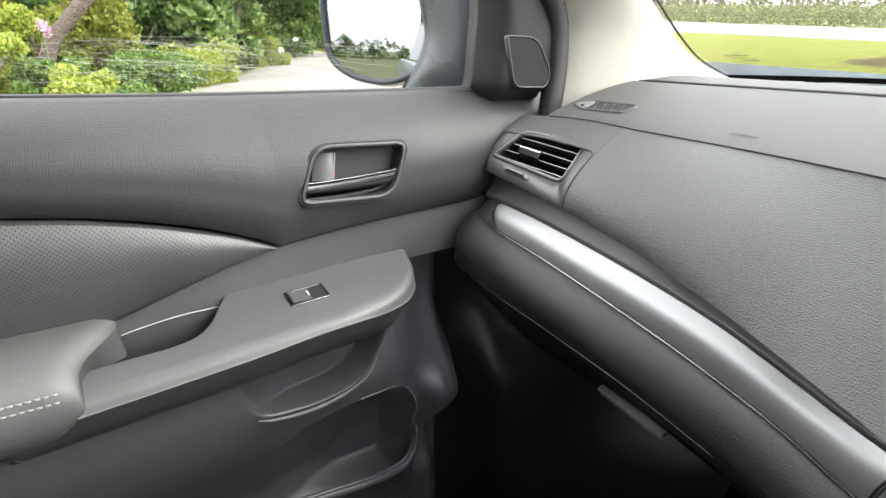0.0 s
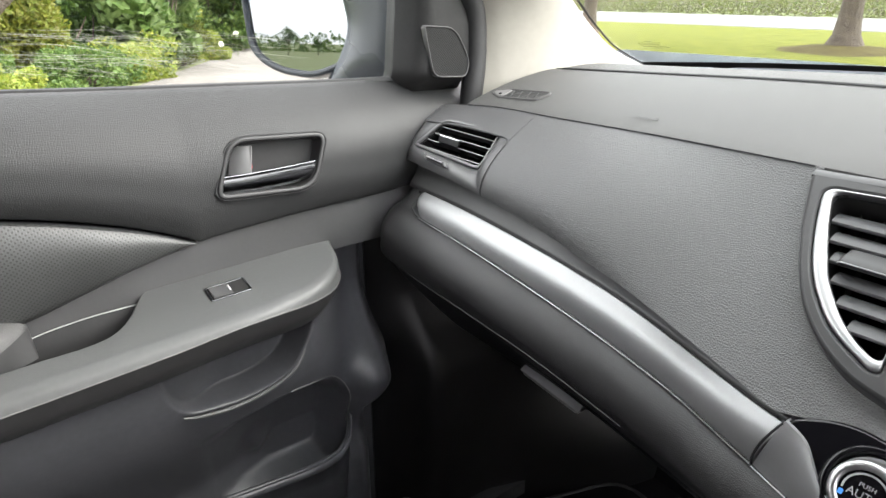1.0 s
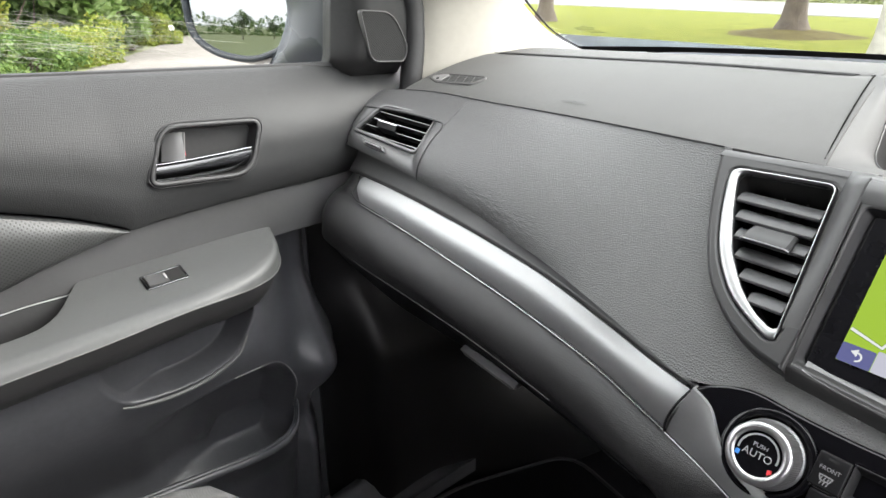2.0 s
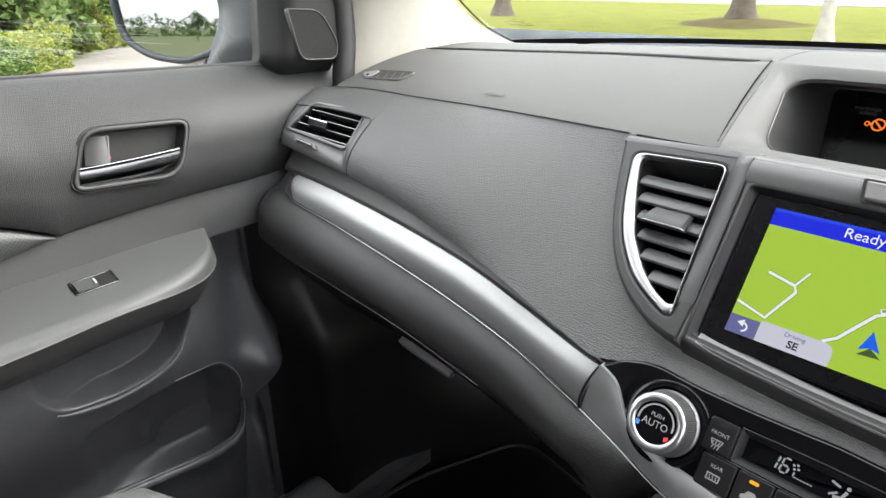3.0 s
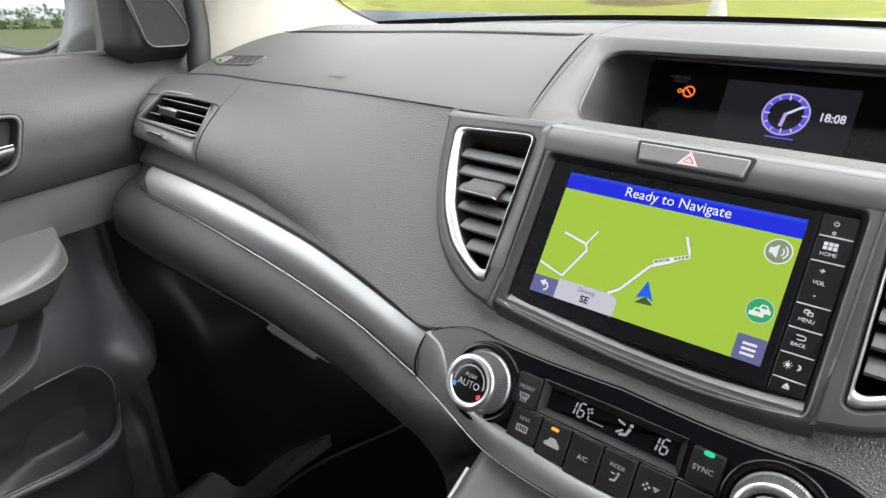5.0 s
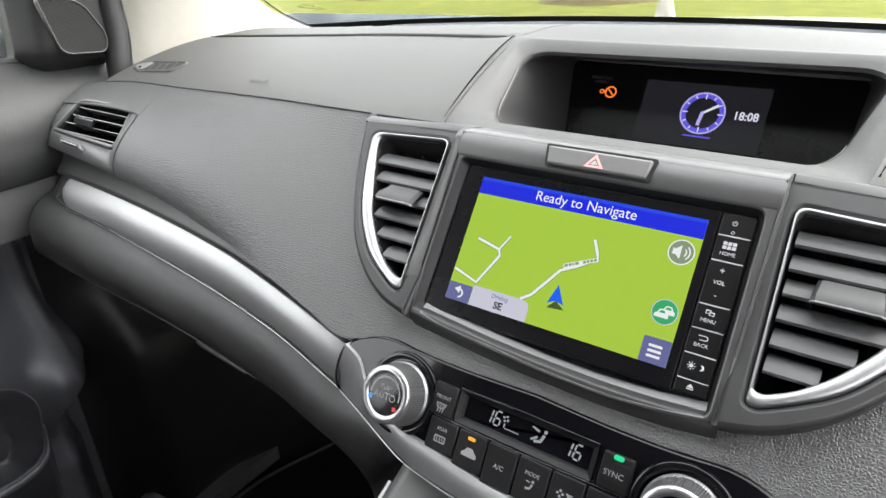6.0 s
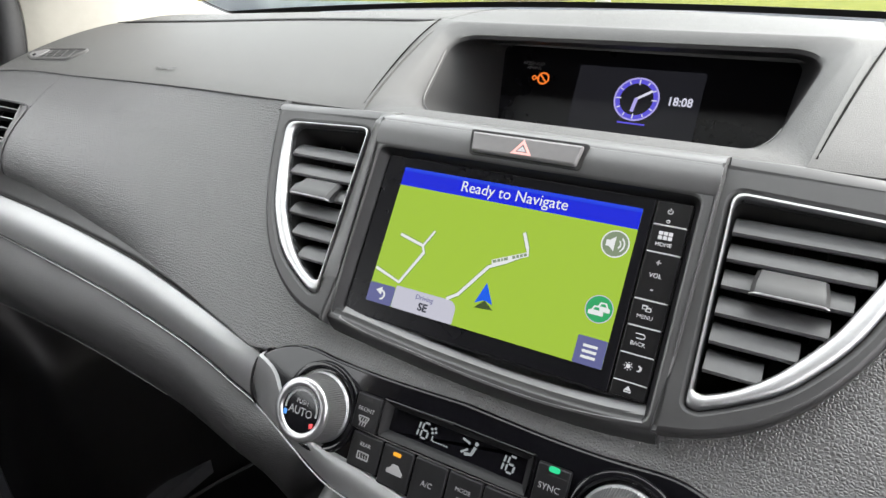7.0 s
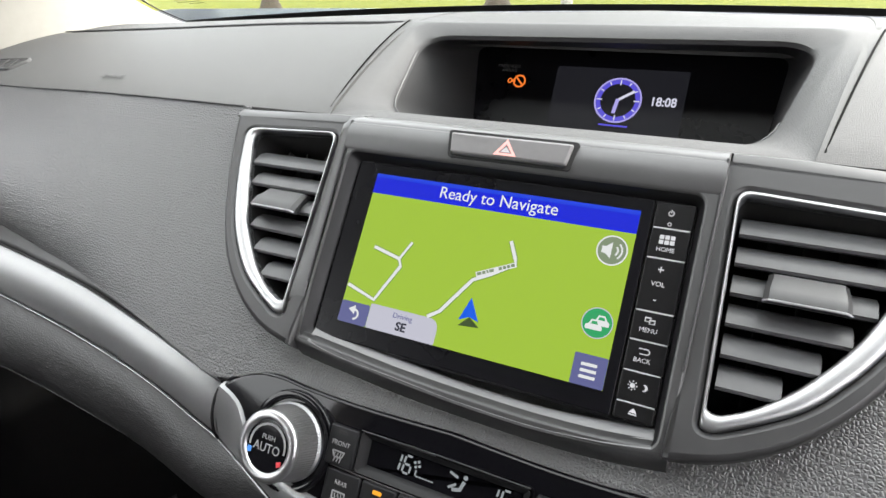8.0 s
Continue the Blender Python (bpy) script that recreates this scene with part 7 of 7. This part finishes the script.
part("blade", sweep([np.array((x, 0.905 + 0.05 * (1 - ((x - XC) / 0.6) ** 2), 1.149 + 0.012 * (1 - ((x - XC) / 0.6) ** 2))) for x in np.linspace(-0.50, 0.15, 20)], 0.006, 6), rubber, wiper)

# ---- door mirror ----
mirror = thing("door_mirror", "grey-blue door mirror reflecting sky and trees", "wing mirror", at=(-0.95, 0.5, 1.1))
mn = Vector((0.533, -0.846, 0.040)).normalized()
mx = Vector((0.846, 0.533, 0)).normalized()
MP = Plane((-0.996, 0.481, 1.188), (0, 0, -1), tuple(mx))
MP.n = np.array(mn)
MP.d = np.cross(np.array(mn), np.array(mx))
if MP.d[2] > 0:
    MP.d = -MP.d
mo = rounded([(-0.106, -0.090), (0.128, -0.090), (0.130, -0.020), (0.098, 0.048), (0.030, 0.073), (-0.044, 0.064), (-0.094, 0.034)], [0.04, 0.02, 0.04, 0.03, 0.03, 0.04, 0.04], 8)
part("mirror_glass", slab(MP, offset(mo, 0.010), -0.006, -0.001), mirror_glass, mirror, "clean mirror glass")
part("rim", ring_slab(MP, mo, offset(mo, 0.011), -0.02, 0.006, bevel=0.005), mirror_shell, mirror, "grey-blue mirror rim")
rows = []
for p in mo:
    c = np.array((0.0, -0.01))
    rows.append([MP.at(*(c + (p - c) * f), -h) for f, h in ((1.0, -0.002), (1.05, 0.02), (1.04, 0.06), (0.90, 0.10), (0.55, 0.125), (0.05, 0.13))])
part("shell", sheet(rows, close_u=True, angle=60), mirror_shell, mirror, "grey-blue mirror shell")
# swelling neck that carries the shell to the door
P = []
for t in np.linspace(0, 1, 14):
    c = np.array((-0.925, 0.600, 1.190)) * (1 - t) + np.array((-0.735, 0.640, 1.165)) * t
    ry, rz = 0.040 + 0.010 * t, 0.092 - 0.036 * ramp(0.2, 0.9, t)
    P.append([c + np.array((-0.35 * ry * math.cos(a), ry * math.cos(a), rz * math.sin(a) * (1.7 if math.sin(a) < 0 else 1.1))) for a in np.linspace(0, 2 * math.pi, 25)[:-1]])
part("neck", sheet([list(r) for r in zip(*P)], close_u=True, angle=60), mirror_shell, mirror, "grey-blue mirror neck")
# body between the glass and the door, its edge crossing the glass
# it also stands in for the car side's dark reflection
fold = curve((-0.11, 0.074), (-0.055, 0.092), (-0.013, 0.100), (0.030, 0.086), (0.070, 0.060), (0.12, 0.030))
P = []
for v in np.linspace(-0.11, 0.12, 30):
    u0 = fold(v)
    P.append([MP.at(u0 + 0.004, v, -0.012), MP.at(u0, v, 0.0)] + [MP.at(u0 + (0.295 - u0) * t, v, 0.004 + 0.040 * math.sin(math.pi * t ** 0.8) ** 0.8 - 0.020 * ramp(0.03, 0.10, v) * math.sin(math.pi * t)) for t in np.linspace(0, 1, 18)])
body = part("mirror_base", sheet(P, thick=tuple(-MP.n * 0.004), angle=60), mirror_shell, mirror, "dark mirror base, also standing for the car's reflection")
path = [MP.at(u, v, 0.030) for u, v in ((0.166, 0.105), (0.170, 0.062), (0.178, 0.052), (0.20, 0.044), (0.24, 0.036))]
part("base_seam", sweep(path, 0.0012, 6), rubber, body, "dark seam in the base")

# ---- the garden outside ----


def ground_mat(name, dark, light, scale, bump_scale, bump=0.6):
    m = mat(name, tuple((a + b) / 2 for a, b in zip(dark, light)), 0.95, bump=[("noise", bump_scale, bump, 0.02)], tint=0.3, tint_scale=scale, spec=0.05)
    r = [n for n in m.node_tree.nodes if n.type == "VALTORGB"][0]
    r.color_ramp.elements[0].color, r.color_ramp.elements[1].color = (*dark, 1), (*light, 1)
    return m


lawn_mat = ground_mat("lawn", (0.066, 0.080, 0.013), (0.150, 0.150, 0.032), 1.6, 30)
gravel_mat = ground_mat("pale_gravel", (0.15, 0.138, 0.126), (0.23, 0.214, 0.197), 1.2, 45)
road_mat = ground_mat("pale_concrete", (0.15, 0.147, 0.145), (0.20, 0.197, 0.194), 0.5, 20, 0.2)
earth_mat = ground_mat("bare_earth", (0.045, 0.036, 0.020), (0.10, 0.085, 0.035), 2.0, 25)
field_mat = ground_mat("rough_grass", (0.13, 0.15, 0.07), (0.21, 0.23, 0.12), 0.4, 8)


def flat(name, pts, z, material, label, category):
    bm = bmesh.new()
    bm.faces.new([bm.verts.new((x, y, z)) for x, y in pts])
    ob = part(name, bm, material)
    return tagged(ob, label, category, kind="structure")


flat("ground", [(-700, -700), (700, -700), (700, 700), (-700, 700)], 0.0, field_mat, "rough green grass reaching to the horizon", "ground")
flat("lawn", [(-22, 6.5), (40, 6.5), (40, 27.6), (-30, 24.4)], 0.008, lawn_mat, "mown yellow-green lawn in front of the car", "lawn")
flat("driveway", [(-13.6, 4.3), (-9.3, 1.5), (-6.2, -0.9), (-5.0, -5.0), (8, -5.0), (8, 6.3), (-16.5, 6.3)], 0.014, gravel_mat, "pale gravel driveway beside the car", "driveway")
flat("road", [(-90, 22.5), (60, 28.5), (60, 40), (-90, 38)], 0.016, road_mat, "pale concrete road beyond the lawn", "road")


def leaf_mat(name, a, b, c):
    m = bpy.data.materials.new(name)
    m.use_nodes = True
    n, l = m.node_tree.nodes, m.node_tree.links
    p = n["Principled BSDF"]
    g, r = n.new("ShaderNodeNewGeometry"), n.new("ShaderNodeValToRGB")
    r.color_ramp.elements[0].color, r.color_ramp.elements[1].color = (*a, 1), (*c, 1)
    e = r.color_ramp.elements.new(0.5)
    e.color = (*b, 1)
    l.new(g.outputs["Random Per Island"], r.inputs[0])
    l.new(r.outputs[0], p.inputs["Base Color"])
    p.inputs["Roughness"].default_value = 0.55
    t, mix = n.new("ShaderNodeBsdfTranslucent"), n.new("ShaderNodeMixShader")
    l.new(r.outputs[0], t.inputs["Color"])
    mix.inputs[0].default_value = 0.35
    l.new(p.outputs[0], mix.inputs[1])
    l.new(t.outputs[0], mix.inputs[2])
    l.new(mix.outputs[0], n["Material Output"].inputs["Surface"])
    return m


leaf_mid = leaf_mat("mid_green_leaves", (0.042, 0.086, 0.015), (0.080, 0.140, 0.024), (0.145, 0.200, 0.045))
leaf_lime = leaf_mat("lime_leaves", (0.136, 0.198, 0.019), (0.211, 0.260, 0.031), (0.310, 0.322, 0.062))
leaf_broad = leaf_mat("broad_pale_leaves", (0.060, 0.115, 0.020), (0.110, 0.175, 0.040), (0.175, 0.235, 0.085))
leaf_ochre = leaf_mat("ochre_leaves", (0.11, 0.11, 0.012), (0.18, 0.19, 0.025), (0.15, 0.20, 0.03))
leaf_fern = leaf_mat("olive_leaves", (0.060, 0.080, 0.008), (0.100, 0.125, 0.012), (0.15, 0.17, 0.02))
leaf_dark = leaf_mat("dark_leaves", (0.024, 0.056, 0.010), (0.050, 0.098, 0.018), (0.090, 0.142, 0.030))
leaf_blue = leaf_mat("lavender_leaves", (0.10, 0.13, 0.03), (0.16, 0.18, 0.045), (0.20, 0.17, 0.17))
leaf_dry = leaf_mat("dry_brown_leaves", (0.10, 0.075, 0.055), (0.17, 0.13, 0.10), (0.24, 0.21, 0.17))
bark = mat("grey_brown_bark", (0.085, 0.066, 0.050), 0.9, bump=[("noise", 14, 1.0, 0.04), ("cells", 30, 0.6, 0.02)], tint=0.4, tint_scale=6)
birch_bark = mat("white_birch_bark", (0.27, 0.255, 0.225), 0.8, bump=[("noise", 18, 0.5, 0.02)], tint=0.45, tint_scale=7)
bloom_pink = leaf_mat("pink_petals", (0.30, 0.16, 0.24), (0.42, 0.28, 0.36), (0.55, 0.45, 0.50))
bloom_white = leaf_mat("white_petals", (0.7, 0.7, 0.6), (0.8, 0.8, 0.7), (0.85, 0.85, 0.8))


def leaves(name, clumps, per, size, material, parent, seed, long=1.6, label=""):
    """Folded leaves scattered in round clumps: (centre, radii) each."""
    r = np.random.RandomState(seed)
    verts, faces = [], []
    for c, rad in clumps:
        d = r.normal(size=(per, 3))
        d /= np.linalg.norm(d, axis=1)[:, None]
        p = np.array(c) + d * np.array(rad) * (r.uniform(0.35, 1.0, (per, 1)) ** 0.5) * r.uniform(0.85, 1.1, (per, 1))
        p[:, 2] = np.maximum(p[:, 2], 0.03)
        a = r.normal(size=(per, 3)) + d * 0.6
        a /= np.linalg.norm(a, axis=1)[:, None]
        b = np.cross(a, r.normal(size=(per, 3)))
        b /= np.linalg.norm(b, axis=1)[:, None]
        nrm = np.cross(a, b)
        s = size * r.uniform(0.6, 1.4, (per, 1))
        base = len(verts)
        q = np.stack([p - a * s * long / 2, p + b * s * 0.5 + nrm * s * 0.15, p + a * s * long / 2, p - b * s * 0.5 + nrm * s * 0.15], axis=1)
        verts += q.reshape(-1, 3).tolist()
        idx = base + 4 * np.arange(per)[:, None]
        faces += np.concatenate((idx + np.array([[0, 1, 2]]), idx + np.array([[0, 2, 3]])), axis=0).tolist()
    me = bpy.data.meshes.new(name)
    me.from_pydata(verts, [], faces)
    me.materials.append(material)
    ob = new(name, me)
    if parent is not None:
        ob.parent = parent
        ob.matrix_parent_inverse = parent.matrix_basis.inverted()
    if label:
        ob["label"] = label
    return ob


def shrub(x, y, h, w, material, seed, size=0.055, per=420, n=26, label="leafy green garden shrub"):
    r = random.Random(seed)
    ob = thing("shrub", label, "shrub", "garden shrubs", at=(x, y, 0))
    bm = bmesh.new()
    for k in range(6):
        a = r.uniform(0, 6.28)
        sweep([np.array((x, y, -0.02)), np.array((x + 0.25 * w * math.cos(a), y + 0.25 * w * math.sin(a), 0.4 * h)), np.array((x + 0.3 * w * math.cos(a + 0.3), y + 0.3 * w * math.sin(a + 0.3), 0.62 * h))], [0.03, 0.02, 0.008], 6, bm=bm)
    part("stems", bm, bark, ob, "brown woody stems")
    cl = []
    for k in range(n):
        a, q, zz = r.uniform(0, 6.28), math.sqrt(r.random()) * 0.46 * w, r.uniform(0.05, 0.95) * h
        s = r.uniform(0.12, 0.21) * max(w, h)
        cl.append(((x + q * math.cos(a), y + q * math.sin(a), zz), (s, s, s * 0.8)))
    leaves("foliage", cl, per, size, material, ob, seed)
    return ob


def tree(x, y, h, trunk_r, bark_material, leaf_material, seed, label, lean=0.0, size=0.12, per=220):
    r = random.Random(seed)
    ob = thing("tree", label, "tree", "garden trees", at=(x, y, 0))
    tr = [np.array((x + lean * z + 0.03 * math.sin(z * 1.3 + seed), y + 0.03 * math.cos(z + seed), z)) for z in np.linspace(-0.05, 0.8 * h, 16)]
    rad = [trunk_r * (1 + 1.1 * math.exp(-max(0, z + 0.05) * 3.5)) * (1 - 0.75 * max(0, z) / h) for z in np.linspace(-0.05, 0.8 * h, 16)]
    part("trunk", sweep(tr, rad, 14), bark_material, ob, "rough tapering trunk")
    bm = bmesh.new()
    cl = []
    for k in range(12):
        z = h * r.uniform(0.35, 0.8)
        a = r.uniform(0, 6.28)
        ln = h * r.uniform(0.18, 0.34)
        p0 = np.array((x + lean * z, y, z))
        p2 = p0 + np.array((ln * math.cos(a), ln * math.sin(a), ln * 0.6))
        sweep([p0, (p0 + p2) / 2 + np.array((0, 0, 0.1 * ln)), p2], [trunk_r * 0.4, trunk_r * 0.25, trunk_r * 0.1], 6, bm=bm)
        s = h * r.uniform(0.10, 0.17)
        cl += [(tuple(p2), (s, s, s * 0.8)), (tuple((p0 + p2) / 2 + np.array((0, 0, s))), (s * 0.8, s * 0.8, s * 0.6))]
    part("limbs", bm, bark_material, ob)
    leaves("crown", cl, per, size, leaf_material, ob, seed)
    return ob


shrub(-6.6, 0.28, 0.66, 0.62, leaf_lime, 1, 0.026, 420, label="yellow-green low garden shrub")
shrub(-8.1, -0.55, 1.18, 1.25, leaf_lime, 2, 0.036, 520, label="yellow-green leafy garden shrub")
shrub(-7.9, 0.02, 0.74, 0.8, leaf_mid, 20, 0.034, 300, label="low green plant by the driveway")
shrub(-7.6, 0.55, 0.42, 0.9, leaf_mid, 17, 0.032, 300, label="low green plant by the driveway")
shrub(-10.4, 0.35, 1.75, 1.6, leaf_ochre, 13, 0.045, 420, label="ochre-leaved garden shrub beside a trunk")
shrub(-9.2, 1.25, 0.55, 1.2, leaf_mid, 15, 0.035, 320, label="low green plant by the driveway")
shrub(-10.8, 2.1, 0.60, 1.3, leaf_lime, 16, 0.030, 220, label="low yellow-green plant by the driveway")
shrub(-12.0, 1.35, 1.5, 2.0, leaf_dark, 3, 0.06, label="dark green garden shrub")
shrub(-12.2, 2.75, 2.1, 1.9, leaf_broad, 4, 0.12, 260, label="pale broad-leaved shrub behind the driveway")
shrub(-12.6, 3.35, 0.85, 0.9, leaf_fern, 18, 0.03, 420, label="olive-green feathery garden shrub")
shrub(-13.4, 4.15, 0.42, 0.75, leaf_lime, 14, 0.04, 260, label="yellow-green low garden shrub")
shrub(-14.8, 2.6, 2.7, 3.4, leaf_mid, 5, 0.10, label="broad-leaved green shrub behind the driveway")
shrub(-15.6, 5.3, 2.2, 1.8, leaf_mid, 19, 0.07, label="bright green garden shrub")
shrub(-12.0, -2.6, 2.8, 3.8, leaf_dark, 6, 0.07, label="dark green garden shrub")
shrub(-16.4, 4.3, 2.6, 3.2, leaf_mid, 7, 0.06, label="green tall garden shrub")
shrub(-14.6, 4.0, 1.0, 1.3, leaf_lime, 14, 0.05, label="yellow-green low garden shrub")
shrub(-18.5, 6.2, 2.8, 3.6, leaf_mid, 8, 0.07)
shrub(-21.5, 8.0, 2.8, 3.8, leaf_dark, 9, 0.07, label="dark green garden shrub")
shrub(-17.5, 0.5, 3.2, 5.0, leaf_dark, 10, 0.09, 520, label="dark green garden shrub")
shrub(-20.0, 4.0, 3.2, 5.0, leaf_dark, 11, 0.09, 520, label="dark green garden shrub")
shrub(-25.0, 11.0, 3.0, 5.0, leaf_mid, 12, 0.12)
tree(-6.6, 16.4, 8.0, 0.24, bark, leaf_mid, 21, "broad tree with a rough grey-brown trunk on the lawn", lean=0.03)
tree(-3.65, 12.9, 7.5, 0.10, birch_bark, leaf_mid, 22, "slender birch with white bark on the lawn")
tree(-13.5, 15.6, 8.0, 0.20, bark, leaf_mid, 23, "tree with a grey-brown trunk on the lawn")
mound = bmesh.new()
for cx, cy, rr, hh in ((-6.6, 16.4, 1.5, 0.16),):
    sheet([[np.array((cx + rr * f * math.cos(a) * (1 + 0.12 * math.sin(3 * a)), cy + rr * f * math.sin(a) * (1 + 0.1 * math.sin(4 * a)), 0.006 + hh * (1 - f * f) ** 1.5)) for f in np.linspace(0.02, 1, 10)] for a in np.linspace(0, 6.2832, 33)[:-1]], close_u=True, bm=mound)
tagged(part("earth_mound", mound, earth_mat), "brown bare earth mound round a tree", "ground", kind="structure")
# lavender border beyond the road
cl = []
r = random.Random(77)
for k in range(150):
    x = -75 + 0.85 * k + r.uniform(-0.4, 0.4)
    for row in range(2):
        cl.append(((x, 40.2 + 0.012 * x + 1.5 * row + r.uniform(-0.3, 0.3), 0.55), (0.8, 0.8, 0.55 + 0.25 * r.random())))
dry = []
for k in range(110):
    x = -85 + 1.3 * k + r.uniform(-0.5, 0.5)
    dry.append(((x, 46 + 0.012 * x + r.uniform(-0.8, 0.8), 0.9 + 0.5 * r.random()), (1.5, 1.0, 1.1 + 0.5 * r.random())))
tagged(leaves("dry_border", dry, 260, 0.14, leaf_dry, None, 35), "brown dry shrubs behind the lavender", "hedge", kind="stuff")
tagged(leaves("lavender_border", cl, 300, 0.075, leaf_blue, None, 31), "grey-green lavender border along the road", "hedge", kind="stuff")
cl = []
for k in range(90):
    a = math.pi * (0.02 + 0.96 * k / 89)
    cl.append(((70 * math.cos(a), 62 + 10 * math.sin(a) * r.random(), 2.0 + r.random()), (4, 3, 3.0 + 1.5 * r.random())))
tagged(leaves("distant_hedge", cl, 420, 0.28, leaf_mid, None, 32), "green distant hedge and trees", "hedge", kind="stuff")
# behind the car, seen in the mirror
cl = []
for k in range(70):
    x = -60 + 1.8 * k
    cl.append(((x * 1.6, -85 - 6 * r.random(), 0.7), (2.6, 2.0, 1.2 + 0.8 * r.random())))
tagged(leaves("rear_hedge", cl, 220, 0.3, leaf_mid, None, 33), "low green hedge behind the car", "hedge", kind="stuff")
tree(-3.3, -60, 2.3, 0.04, bark, leaf_mid, 24, "young tree standing behind the car", size=0.07, per=90)
tree(-0.6, -64, 1.45, 0.04, bark, leaf_dark, 25, "small bushy tree standing behind the car", size=0.07, per=90)
branch = thing("leaning_trunk", "bare leaning grey-brown trunk among the shrubs", "tree trunk", at=(-9.0, -0.15, 0))
part("trunk", sweep([np.array((-9.0, -0.15, -0.02)), np.array((-9.0, 0.05, 0.5)), np.array((-9.0, 0.214, 0.833)), np.array((-9.0, 0.42, 1.06)), np.array((-9.0, 0.614, 1.254)), np.array((-9.0, 0.95, 1.65))], [0.11, 0.095, 0.085, 0.085, 0.09, 0.07], 10), bark, branch)
for label, petals, seed, places in (("pink flower heads among the shrubs", bloom_pink, 41, ((-7.5, 0.10, 1.03), (-7.48, 0.13, 0.97))), ("white flower heads beside the driveway", bloom_white, 42, ((-13.0, 4.24, 0.33),)), ("white flower heads beside the driveway", bloom_white, 43, ((-14.0, 4.90, 0.46),))):
    flowers = thing("flower_spray", label, "flowers", at=(places[0][0], places[0][1], 0))
    leaves("blooms", [(p, (0.05, 0.05, 0.055)) for p in places], 40, 0.032, petals, flowers, seed)
    x, y, z = places[0]
    part("stalks", sweep([np.array((x, y, -0.02)), np.array((x + 0.02, y, z * 0.5)), np.array((x, y, z))], 0.006, 5), leaf_mid, flowers)
